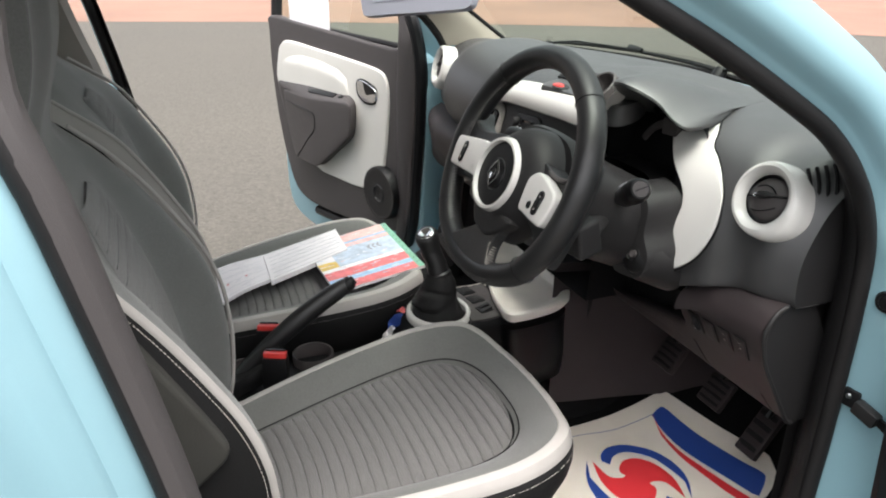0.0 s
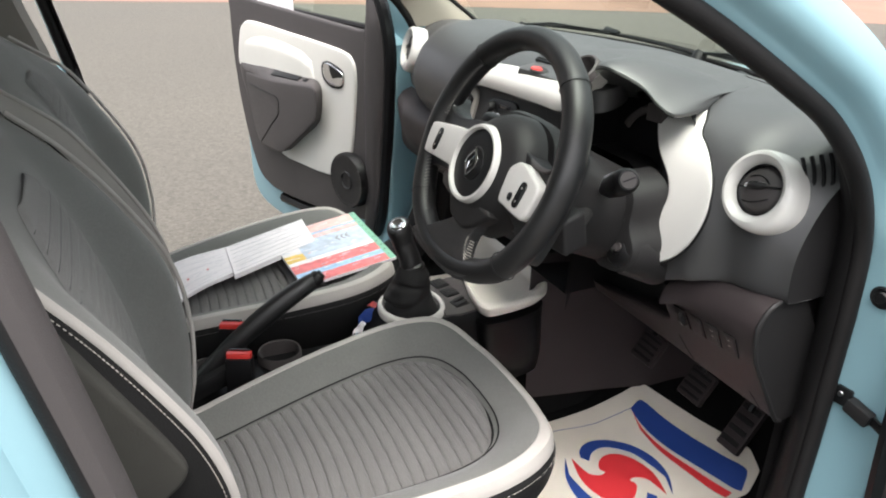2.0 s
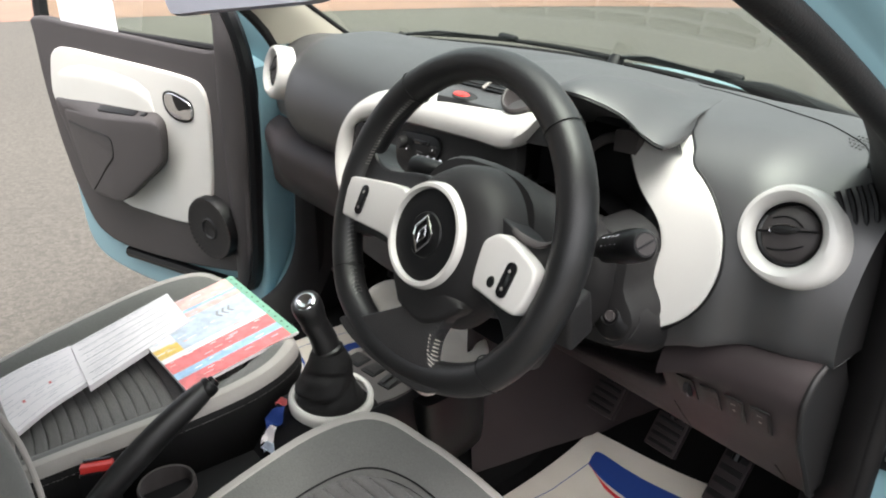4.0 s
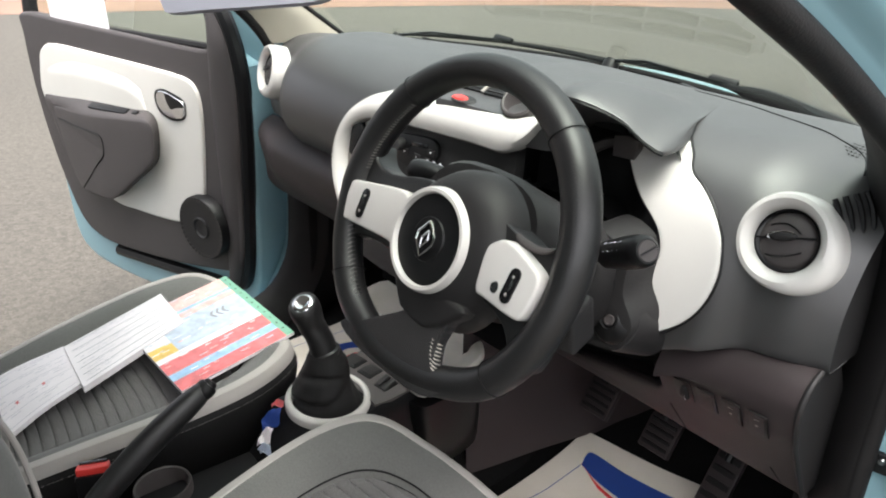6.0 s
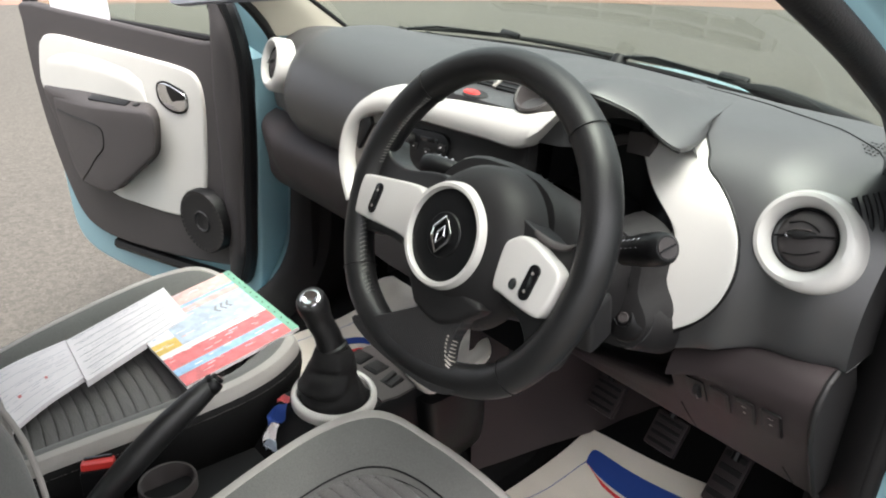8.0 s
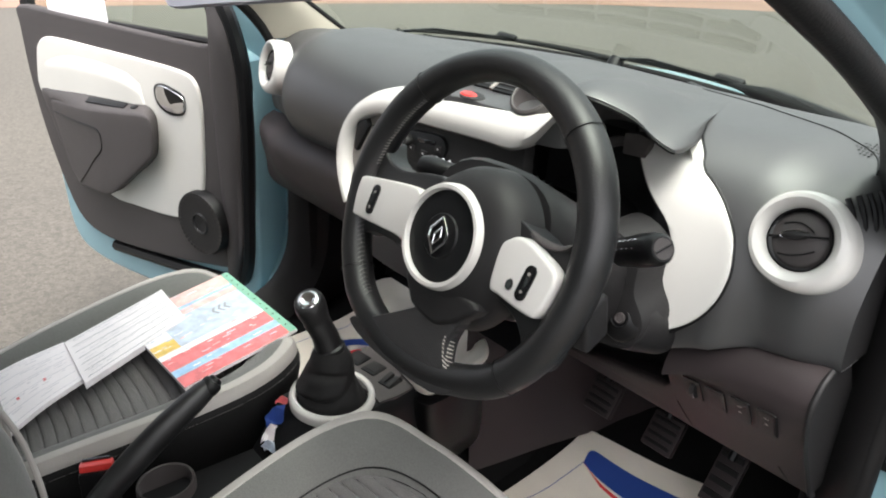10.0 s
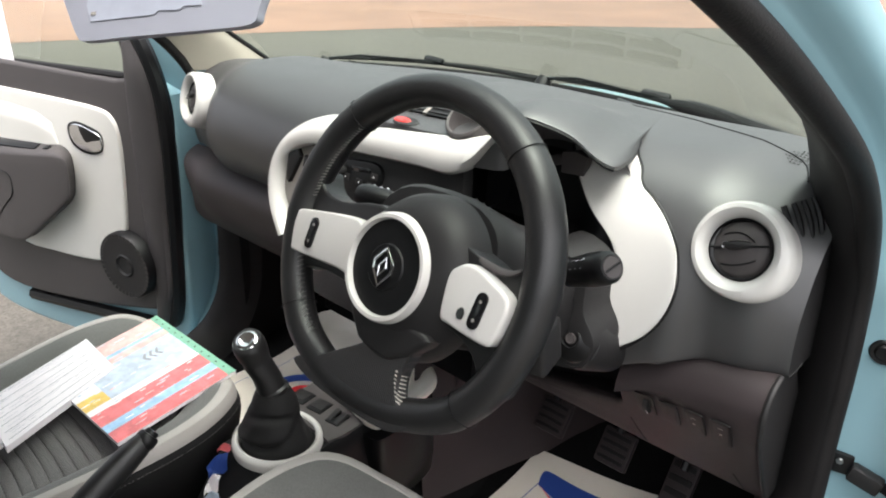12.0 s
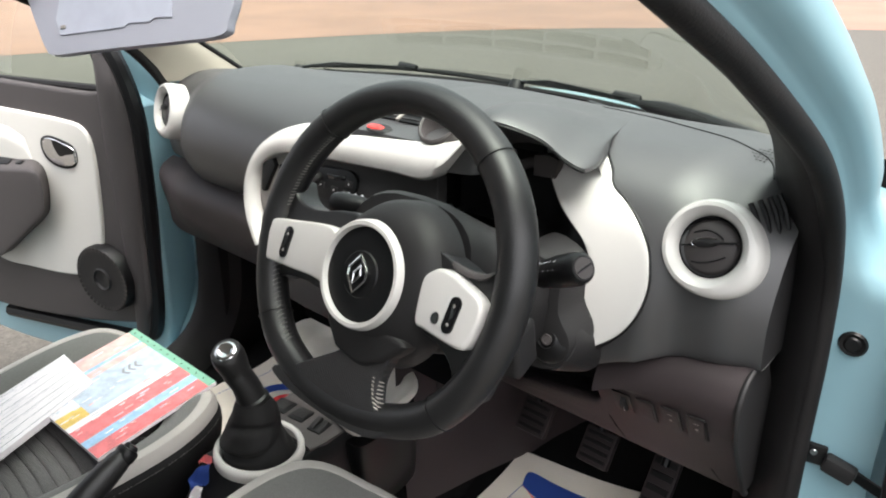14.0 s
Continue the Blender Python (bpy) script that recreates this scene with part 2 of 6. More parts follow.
def box(sx, sy, sz, m, bevel=0.004, segments=2, bm=None, taper=None):
    """A bevelled box centred on m; taper scales its +z end in x and y."""
    b = bmesh.new()
    bmesh.ops.create_cube(b, size=1)
    for v in b.verts:
        k = taper if (taper and v.co.z > 0) else (1, 1)
        v.co = Vector((v.co.x * sx * k[0], v.co.y * sy * k[1], v.co.z * sz))
    if bevel:
        bmesh.ops.bevel(b, geom=list(b.edges), offset=bevel, segments=segments, affect="EDGES", profile=0.6, clamp_overlap=True)
    b.transform(m)
    if bm is not None:
        tmp = bpy.data.meshes.new("tmp")
        b.to_mesh(tmp)
        b.free()
        bm.from_mesh(tmp)
        bpy.data.meshes.remove(tmp)
        return bm
    return b


def lathe(profile, m, n=40, sx=1.0, sz=1.0, bm=None, shift=None):
    """Turns (radius, y) points about the y axis of m; shift moves a ring by its radius and angle."""
    bm = bm or bmesh.new()
    rings = []
    for r, y in profile:
        ring = []
        for i in range(n):
            a = 2 * math.pi * i / n
            d = shift(r, a) if shift else r
            ring.append(m @ Vector((d * math.cos(a) * sx, y, d * math.sin(a) * sz)))
        rings.append(ring)
    return loft(rings, True, False, bm)


def frame_from(origin, x, y):
    """A pose with its x and y axes along x and y (y made square to x)."""
    x = Vector(x).normalized()
    z = x.cross(Vector(y)).normalized()
    y = z.cross(x)
    m = Matrix((x, y, z)).transposed().to_4x4()
    m.translation = origin
    return m


def sheet(rows, bm=None):
    return loft(rows, False, False, bm)


# ---- ground ----
bm = bmesh.new()
vs = [bm.verts.new((x * 800, y * 800, 0)) for x, y in ((-1, -1), (1, -1), (1, 1), (-1, 1))]
bm.faces.new(vs)
tagged(part("ground", bm, ASPHALT), "grey worn asphalt of the forecourt", "ground", kind="structure")
edge = catmull([(-15, -14, 0), (-10.8, -1.5, 0), (-9.7, 2.0, 0), (-8.3, 5.4, 0), (-6.7, 8.3, 0), (-4.7, 10.4, 0), (-1.8, 12.3, 0), (8, 16, 0)], 6)
bm = sheet([[p + Vector((-0.8 * d, 0.6 * d, 0.004)) for p in edge] for d in (0, 8, 80)])
tagged(part("pavement", bm, TERRACOTTA), "red paved strip beyond the asphalt", "paving", kind="structure")

# ---- car body ----
body = thing("car_body", "pale blue painted shell of a small hatchback", "car body", (0, 0, 0))


def yz_normals(path):
    out = []
    k = len(path)
    for i in range(k):
        t = path[(i + 1) % k] - path[i - 1]
        out.append(Vector((0, t.z, -t.y)).normalized())
    return out


# loop of the driver's door opening
LOOP = [(0.600, -0.12, 1.335), (0.630, 0.000, 1.268), (0.640, 0.090, 1.222), (0.650, 0.190, 1.164), (0.653, 0.248, 1.126), (0.656, 0.300, 1.074), (0.657, 0.330, 1.020),
        (0.658, 0.345, 0.960), (0.660, 0.350, 0.880), (0.660, 0.354, 0.780), (0.662, 0.354, 0.650), (0.668, 0.335, 0.500), (0.680, 0.25, 0.405),
        (0.690, 0.05, 0.385), (0.690, -0.2, 0.385), (0.690, -0.36, 0.40), (0.700, -0.425, 0.52), (0.712, -0.445, 0.75), (0.715, -0.462, 0.92),
        (0.700, -0.505, 1.14), (0.672, -0.53, 1.25), (0.61, -0.50, 1.40), (0.575, -0.40, 1.435), (0.565, -0.28, 1.41)]
loop = catmull(LOOP, 5, True)
nrm = yz_normals(loop)
mid = Vector((0.69, -0.08, 0.85))
nrm = [q if q.dot(p - mid) > 0 else -q for p, q in zip(loop, nrm)]
for side, sgn in (("right", 1), ("left", -1)):
    def S(v):
        k = max(0.0, min(1.0, v.y / 0.25)) if sgn < 0 else 0.0
        return Vector((v.x * sgn, v.y + 0.020 * k, v.z))
    rings = []
    for off, dx in ((0.010, -0.006), (0.014, 0.0), (0.016, 0.004), (0.022, 0.012), (0.036, 0.016), (0.041, 0.024), (0.058, 0.030), (0.075, 0.045), (0.083, 0.062), (0.10, 0.075), (0.14, 0.085), (0.22, 0.085)):
        ring = []
        for p, q in zip(loop, nrm):
            o = off
            if p.z > 1.3:
                o = min(off, 0.10)
            d2 = dx
            if p.y > 0.2 and p.z < 1.03:
                f = min(1.0, (p.y - 0.2) / 0.1) * min(1.0, (1.03 - p.z) / 0.06)
                o += (float(np.interp(off, [0.01, 0.016, 0.045, 0.075, 0.1, 0.14, 0.22], [0.010, 0.016, 0.020, 0.026, 0.07, 0.12, 0.20])) - off) * f
                d2 += (float(np.interp(off, [0.01, 0.016, 0.045, 0.075, 0.1], [-0.006, 0.004, 0.045, 0.075, 0.09])) - dx) * f if off < 0.12 else 0.01 * f
            if p.y > -0.3 and p.z > 0.97:
                f = min(1.0, (p.z - 0.97) / 0.08) * min(1.0, (p.y + 0.3) / 0.2)
                o += (float(np.interp(off, [0.016, 0.041, 0.083, 0.10, 0.14, 0.22], [0.016, 0.030, 0.070, 0.083, 0.088, 0.086])) - o) * f if off > 0.016 else 0
                d2 += (float(np.interp(off, [0.016, 0.036, 0.041, 0.083, 0.10, 0.14, 0.22], [0.004, 0.012, 0.016, 0.014, 0.006, -0.015, -0.04])) - d2) * f if off > 0.016 else 0
            if p.y > -0.35 and p.z > 0.97:
                f = min(1.0, (p.z - 0.97) / 0.10) * min(1.0, (p.y + 0.35) / 0.15)
                steps = [0.010, 0.014, 0.016, 0.022, 0.036, 0.041, 0.058, 0.075, 0.083, 0.10, 0.14, 0.22]
                o += (float(np.interp(off, steps, [-0.004, 0.001, 0.003, 0.006, 0.013, 0.016, 0.020, 0.026, 0.034, 0.052, 0.080, 0.086])) - o) * f
                d2 += (float(np.interp(off, steps, [-0.006, -0.001, 0.003, 0.006, 0.009, 0.011, 0.016, 0.023, 0.0285, 0.0285, 0.010, -0.040])) - d2) * f
            if sgn < 0 and p.y < -0.40 and p.z > 0.95:
                o = min(o, 0.018)
            ring.append(S(p + q * o + Vector((d2, 0, 0))))
        rings.append(ring)
    part("door_frame", loft(rings), BLUE, body)
    part("door_seal", tube([S(p + q * (0.004 - 0.008 * max(0.0, min(1.0, (p.z - 0.97) / 0.10)) * max(0.0, min(1.0, (p.y + 0.35) / 0.15))) + Vector((0.002, 0, 0))) for p, q in zip(loop, nrm)], 0.0115, 12, True), RUBBER, body, "black rubber door seal")
    # dark inner trim inside the seal
    rings = []
    for off, dx in ((-0.010, 0.0), (-0.010, -0.010), (0.004, -0.03), (0.035, -0.06), (0.06, -0.075)):
        ring = []
        for p, q in zip(loop, nrm):
            g = 1.0 if sgn > 0 else max(0.0, min(1.0, ((1.03 if p.y > -0.2 else 0.95) - p.z) / 0.06))
            ring.append(S(p + q * (-0.010 + (off + 0.010) * g) + Vector((max(dx, -0.010) + min(0, dx + 0.010) * g, 0, 0))))
        rings.append(ring)
    part("opening_trim", loft(rings), RUBBER, body, "dark plastic trim round the door opening")
    post = [i for i, p in enumerate(loop) if p.y < -0.36 and 0.42 < p.z < 1.42]
    part("post_trim", loft([[S(loop[i] + nrm[i] * off + Vector((dx, 0, 0))) for i in post] for off, dx in ((0.006, 0.013), (-0.006, 0.0145), (-0.013, 0.008), (-0.0145, -0.003))], False), DOORTRIM, body, "grey-brown plastic trim on the centre post")

# floor with raised footwell, tunnel
def floor_z(x, y):
    z = 0.352 + 0.35 * max(0, y - 0.40)
    if y > 0.64:
        z += (y - 0.64) * 0.7
    return z


rows = []
for i in range(25):
    y = -0.9 + i * (1.65 / 24)
    rows.append([Vector((x, y, floor_z(x, y))) for x in np.linspace(-0.69, 0.69, 30)])
part("floor_pan", sheet(rows), CARPET, body, "dark carpeted floor")
prof = [(-0.10, 0.34), (-0.085, 0.41), (-0.06, 0.44), (0.08, 0.44), (0.11, 0.42), (0.13, 0.34)]
part("tunnel", loft([[Vector((x, y, z)) for x, z in prof] for y in (-0.9, -0.3, 0.2, 0.8)], False), CARPET, body, "dark carpeted centre tunnel")
# firewall, cowl and bonnet
part("firewall", sheet([[Vector((x, y, z)) for x in np.linspace(-0.69, 0.69, 12)] for y, z in ((0.64, 0.3), (0.78, 0.62), (0.80, 1.0))]), CARPET, body)
rows = []
for i, (y, z) in enumerate(((0.74, 1.008), (0.80, 1.020), (0.95, 1.000), (1.10, 0.93), (1.22, 0.83), (1.28, 0.68), (1.29, 0.35))):
    rows.append([Vector((x, y - 0.35 * x * x, z - 0.12 * x * x)) for x in np.linspace(-0.72, 0.72, 20)])
part("bonnet", sheet(rows), BLUE, body)
# windscreen base and glass
def ws_y(x):
    return 0.715 - 0.50 * x * x


def ws_z(x):
    return 1.044 - 0.02 * x * x


rows = []
for j in range(13):
    k = j / 12
    rows.append([Vector((x * (1 - 0.12 * k), ws_y(x) - 0.70 * k + 0.10 * k * x * x, ws_z(x) + 0.40 * k + 0.02 * math.sin(math.pi * k))) for x in np.linspace(-0.625, 0.625, 25)])
ws = part("windscreen", sheet(rows), GLASS, body, "green-tinted windscreen glass")
ws.visible_shadow = False
edge = [r[0] for r in rows][::-1] + rows[0][1:-1] + [r[-1] for r in rows]
part("windscreen_seal", tube([v + Vector((0, 0.003, -0.002)) for v in edge], 0.006, 8), RUBBER, body, "black windscreen surround")
# cowl strip outside the glass
part("scuttle", sheet([[Vector((x, ws_y(x) + d, ws_z(x) + z)) for x in np.linspace(-0.66, 0.66, 25)] for d, z in ((-0.02, -0.035), (0.0, -0.018), (0.03, -0.030), (0.05, -0.050))]), BLACK, body, "black plastic scuttle panel")
# roof and lining
for nm, dz, mat in (("roof", 0.03, BLUE), ("headliner", 0.0, HEADLINER)):
    rows = []
    for j in range(10):
        y = -0.03 - j * 0.2
        rows.append([Vector((x, y, 1.455 + dz + 0.03 * math.sin(math.pi * j / 9) - 0.12 * x * x)) for x in np.linspace(-0.575, 0.575, 15)])
    part(nm, sheet(rows), mat, body)
# pillar trims beside the windscreen
def glass_edge(k):
    return Vector((0.622 * (1 - 0.12 * k), ws_y(0.622) - 0.66 * k, ws_z(0.62) + 0.40 * k + 0.015 * math.sin(math.pi * k)))


rows = []
for k in np.linspace(0, 0.9, 14):
    e = glass_edge(k)
    near = min(loop[:45], key=lambda p: abs(p.z - e.z) + (9 if p.y < -0.3 else 0)) + Vector((-0.008, 0.024, 0))
    w = [e + Vector((0.0, 0.0, -0.004)), e.lerp(near, 0.25) + Vector((-0.014, 0, 0.004)), e.lerp(near, 0.5) + Vector((-0.018, 0, 0.002)), e.lerp(near, 0.78) + Vector((-0.012, 0, 0)), near]
    rows.append([Vector((-p.x, p.y, p.z)) for p in w])
part("pillar_trim", sheet(rows), PILLARTRIM, body, "cream plastic windscreen pillar trim")
rows = []
for k in np.linspace(0, 0.85, 12):
    e = glass_edge(k)
    near = min(loop[:45], key=lambda p: abs(p.z - e.z) + (9 if p.y < -0.3 else 0))
    rows.append([e + Vector((0.004, 0.004, -0.004)), e.lerp(near, 0.5) + Vector((0.004, 0, 0)), near + Vector((-0.005, 0.02, 0.0))])
part("pillar_trim", sheet(rows), RUBBER, body, "dark windscreen pillar trim")
# rear of the cabin, closed
for sgn in (-1, 1):
    rows = [[Vector((sgn * x, y, z)) for y in np.linspace(-0.62, -1.9, 8)] for x, z in ((0.70, 0.3), (0.745, 0.6), (0.745, 0.95), (0.70, 1.02))]
    part("rear_side_panel", sheet(rows), BLUE, body)
    rows = [[Vector((sgn * x, y, z)) for y in np.linspace(-0.60, -1.9, 8)] for x, z in ((0.69, 0.3), (0.70, 0.9), (0.69, 1.02))]
    part("rear_side_trim", sheet(rows), DARK, body)
    rows = [[Vector((sgn * x, y - 0.1 * (z - 1), z)) for y in np.linspace(-0.66, -1.75, 6)] for x, z in ((0.69, 1.02), (0.64, 1.25), (0.57, 1.42))]
    g = part("rear_side_window", sheet(rows), GLASS, body)
    g.visible_shadow = False
part("tailgate", sheet([[Vector((x, y, z)) for x in np.linspace(-0.7, 0.7, 8)] for y, z in ((-1.95, 0.3), (-1.95, 1.0))]), DARK, body)
g = part("rear_window", sheet([[Vector((x * f, y, z)) for x in np.linspace(-0.7, 0.7, 8)] for y, z, f in ((-1.95, 1.0, 1), (-1.8, 1.45, 0.85))]), GLASS, body)
g.visible_shadow = False
# kick panels beside the footwells
for sgn, y0 in ((-1, 0.385), (1, 0.365)):
    part("kick_panel", sheet([[Vector((sgn * x, y, z)) for y in np.linspace(y0, 0.80, 6)] for x, z in ((0.615, 0.34), (0.605, 0.5), (0.60, 0.75), (0.60, 0.95))]), RUBBER, body, "dark kick panel beside the footwell")
# centre pillar linings
for sgn in (-1, 1):
    path = [(0.695, -0.47, 0.45), (0.70, -0.475, 0.9), (0.685, -0.525, 1.12), (0.655, -0.56, 1.26), (0.57, -0.60, 1.44)]
    rows = []
    for x, y, z in catmull(path, 5):
        rows.append([Vector((sgn * (x - a), y + b, z)) for a, b in ((-0.005, -0.02), (0.03, -0.015), (0.045, -0.03), (0.05, -0.10), (0.045, -0.13), (0.0, -0.14))])
    part("centre_pillar_trim", sheet(rows), GREYTRIM, body, "grey plastic centre pillar lining")
    part("belt_slot", box(0.02, 0.055, 0.09, pose(sgn * 0.658, -0.520, 0.935, 28, 0, 0), 0.006), BLACK, body, "dark seat belt slot")
    part("lower_pillar_trim", box(0.03, 0.12, 0.50, pose(sgn * 0.672, -0.515, 0.66, 4, 0, 0), 0.012), DARK, body)
# latch and crease on the passenger side post
lt = part("door_catch", box(0.030, 0.012, 0.034, pose(-0.690, 0.386, 0.575), 0.004), BLACK, body, "black catch on the blue door post")
part("catch_bolt", lathe([(0.0, 0.004), (0.005, 0.004), (0.006, 0.0)], frame_from((-0.690, 0.380, 0.577), (1, 0, 0), (0, -1, 0)), 12), STEEL, lt)
part("post_stop", box(0.014, 0.012, 0.014, pose(-0.735, 0.372, 1.000, 0, 20, 0), 0.003), BLACK, body)

# ---- road wheels ----
def road_wheel(x, y):
    w = thing("road_wheel", "black tyre on a plain steel rim under the car", "wheel", (x, y, 0.0), "road wheels")
    m = Matrix.Translation((x, y, 0.285)) @ pose(0, 0, 0, 0, 0, 90 if x < 0 else -90)
    part("tyre", lathe([(0.19, -0.075), (0.225, -0.085), (0.27, -0.082), (0.285, -0.06), (0.285, 0.06), (0.27, 0.082), (0.225, 0.085), (0.19, 0.075)], m, 48), RUBBER, w)
    part("rim", lathe([(0.0, 0.045), (0.05, 0.05), (0.08, 0.035), (0.16, 0.045), (0.185, 0.072), (0.195, 0.074), (0.192, -0.07)], m, 48), STEEL, w)
    return w


for x, y in ((-0.66, 0.98), (0.66, 0.98), (-0.66, -1.50), (0.66, -1.50)):
    road_wheel(x, y)

# ---- dashboard ----
dash = thing("dashboard", "dark grey moulded dashboard with white trim panels", "dashboard", (0, 0.4, 0.9))
N_PROFILE = 6


def dash_profile(x):
    """Upper pad from the windscreen to its lower break, as (y, z) points at x."""
    yw, zw = ws_y(x) - 0.012, ws_z(x) - 0.004
    g = max(0.0, min(1.0, (0.44 - abs(x + 0.01)) / 0.10))
    g = g * g * (3 - 2 * g)
    crest = 1.0725 - 0.030 * max(0.0, -x) - 0.004 * max(0.0, x - 0.1)

    def head(a, b):
        """The strip along the glass: a plain slope, or a trough behind a crest."""
        plain = [(yw, zw), (yw - a * 0.4, zw + b * 0.5), (yw - a * 0.7, zw + b * 0.85), (yw - a, zw + b)]
        deep = [(yw, zw - 0.014), (yw - 0.055, zw - 0.012), (yw - 0.100, zw - 0.004), (yw - 0.122, crest)]
        return [(p[0] * (1 - g) + q[0] * g, p[1] * (1 - g) + q[1] * g) for p, q in zip(plain, deep)]
    left = head(0.06, 0.016) + [(0.50, 1.068), (0.42, 1.072), (0.345, 1.060), (0.285, 1.020), (0.258, 0.965), (0.262, 0.915), (0.29, 0.872)]
    mid = head(0.06, 0.022) + [(0.53, 1.079), (0.43, 1.088), (0.36, 1.085), (0.32, 1.05), (0.31, 0.98), (0.31, 0.92), (0.31, 0.872)]
    right = head(0.05, 0.022) + [(0.50, 1.082), (0.42, 1.082), (0.34, 1.066), (0.295, 1.03), (0.273, 0.98), (0.268, 0.93), (0.276, 0.886)]
    side = head(0.05, 0.022) + [(0.50, 1.084), (0.43, 1.086), (0.355, 1.079), (0.303, 1.054), (0.268, 1.000), (0.248, 0.940), (0.238, 0.870)]
    endl = head(0.03, 0.008) + [(0.465, 1.046), (0.425, 1.049), (0.392, 1.042), (0.360, 1.018), (0.338, 0.972), (0.330, 0.92), (0.335, 0.885)]
    endr = head(0.03, 0.012) + [(0.46, 1.060), (0.40, 1.058), (0.35, 1.045), (0.315, 1.015), (0.292, 0.97), (0.285, 0.935), (0.290, 0.894)]
    keys = [(-0.64, endl), (-0.57, [tuple(0.8 * p + 0.2 * q for p, q in zip(s, t)) for s, t in zip(endl, left)]), (-0.44, left), (-0.03, left), (0.06, mid), (0.34, mid), (0.42, side), (0.500, side), (0.545, right), (0.575, right), (0.626, endr)]
    for (xa, pa), (xb, pb) in zip(keys, keys[1:]):
        if x <= xb:
            k = max(0, (x - xa) / (xb - xa))
            k = k * k * (3 - 2 * k)
            pr = [(p[0] * (1 - k) + q[0] * k, p[1] * (1 - k) + q[1] * k) for p, q in zip(pa, pb)]
            break
    else:
        pr = keys[-1][1]
    if x > 0.40:
        zl = float(np.interp(x, [0.40, 0.449, 0.486, 0.518, 0.545, 0.579, 0.616], [0.838, 0.849, 0.868, 0.879, 0.884, 0.889, 0.891]))
        drop = zl - pr[-1][1]
        pr = pr[:-3] + [(pr[-3][0], pr[-3][1] + drop * 0.2), (pr[-2][0], pr[-2][1] + drop * 0.6), (pr[-1][0] + (0.030 if x < 0.545 else 0.0) * max(0.0, min(1.0, (0.545 - x) / 0.05)) * 0.3, zl)]
    return pr + [(pr[-1][0] + 0.012, pr[-1][1] - 0.007), (pr[-1][0] + 0.045, pr[-1][1] - 0.008)]


rows = []
for x in np.linspace(-0.64, 0.626, 95):
    rows.append([Vector((x, p.x, p.y)) for p in catmull([(y, z, 0) for y, z in dash_profile(x)], N_PROFILE)])
pad, liner = sheet(rows), sheet(rows)


def in_well(f):
    c = f.calc_center_median()
    return 0.05 < c.x < 0.43 and c.z < 1.058 and c.y < 0.40


bmesh.ops.delete(pad, geom=[f for f in pad.faces if in_well(f)], context="FACES")
bmesh.ops.delete(liner, geom=[f for f in liner.faces if not in_well(f)], context="FACES")
part("upper_pad", pad, PAD, dash, "grey grained upper dashboard pad")
part("well_liner", liner, BLACK, dash, "black liner behind the instruments")
# closed ends
for x in (-0.638, 0.625):
    pts = [Vector((x, p.x, p.y)) for p in catmull([(y, z, 0) for y, z in dash_profile(x)], N_PROFILE)]
    bm = bmesh.new()
    vs = [bm.verts.new(p) for p in pts] + [bm.verts.new((x, 0.55, 0.87))]
    bm.faces.new(vs)
    part("end_panel", bm, DARK, dash)
# long seam in the top
rows = catmull([(0.272, 0.548, 0), (0.293, 0.515, 0), (0.340, 0.500, 0), (0.391, 0.478, 0), (0.426, 0.462, 0), (0.476, 0.446, 0), (0.518, 0.431, 0), (0.552, 0.412, 0), (0.572, 0.390, 0), (0.584, 0.362, 0)], 5)


def top_z(x, y):
    pr = catmull([(a, c, 0) for a, c in dash_profile(x)], N_PROFILE)[: N_PROFILE * 7]
    return float(np.interp(-y, [-p.x for p in pr], [p.y for p in pr]))


part("top_seam", tube([(p.x, p.y, top_z(p.x, p.y) + 0.0002) for p in rows], 0.0010, 6), BLACK, dash, "thin black seam")
# glovebox tier on the passenger side
rows = []
for x in np.linspace(-0.635, 0.02, 24):
    e = max(0, (-x - 0.52) / 0.115)
    pr = [(0.33, 0.880), (0.285 + 0.02 * e, 0.868), (0.262 + 0.03 * e, 0.848), (0.258 + 0.035 * e, 0.82), (0.272 + 0.03 * e, 0.775), (0.31, 0.725), (0.36, 0.685), (0.50, 0.66)]
    rows.append([Vector((x, p.x, p.y)) for p in catmull([(y, z, 0) for y, z in pr], 5)])
part("glovebox", sheet(rows), LOWER, dash, "dark glovebox tier")
part("glovebox_handle", box(0.10, 0.012, 0.022, pose(-0.34, 0.283, 0.775, 20, 0, 0), 0.004), DARK, dash)
# driver's lower panel
rows = []
for x in np.linspace(0.452, 0.620, 20):
    top = float(np.interp(x, [0.449, 0.486, 0.518, 0.545, 0.579, 0.616], [0.846, 0.866, 0.877, 0.882, 0.887, 0.889]))
    pr = [(0.33, top), (0.293, top - 0.001), (0.270, top - 0.010), (0.258, top - 0.028), (0.256, top - 0.045), (0.262, 0.818), (0.271, 0.796), (0.302, 0.745), (0.331, 0.698), (0.342, 0.689), (0.36, 0.686), (0.45, 0.70)]
    rows.append([Vector((x, p.x, p.y)) for p in catmull([(y, z, 0) for y, z in pr], 4)])
lower_rows = rows
part("lower_panel", sheet(rows), LOWER, dash, "brown-black lower dashboard panel")
for nm, row in (("lower_end_panel", rows[-1]), ("lower_inner_end", rows[0])):
    bm = bmesh.new()
    bm.faces.new([bm.verts.new(p) for p in row])
    part(nm, bm, DARK if row is rows[-1] else LOWER, dash)
part("lower_end_edge", tube([p + Vector((0.001, 0, 0)) for p in rows[-1]][5:38], 0.0035, 8), DARK, dash)
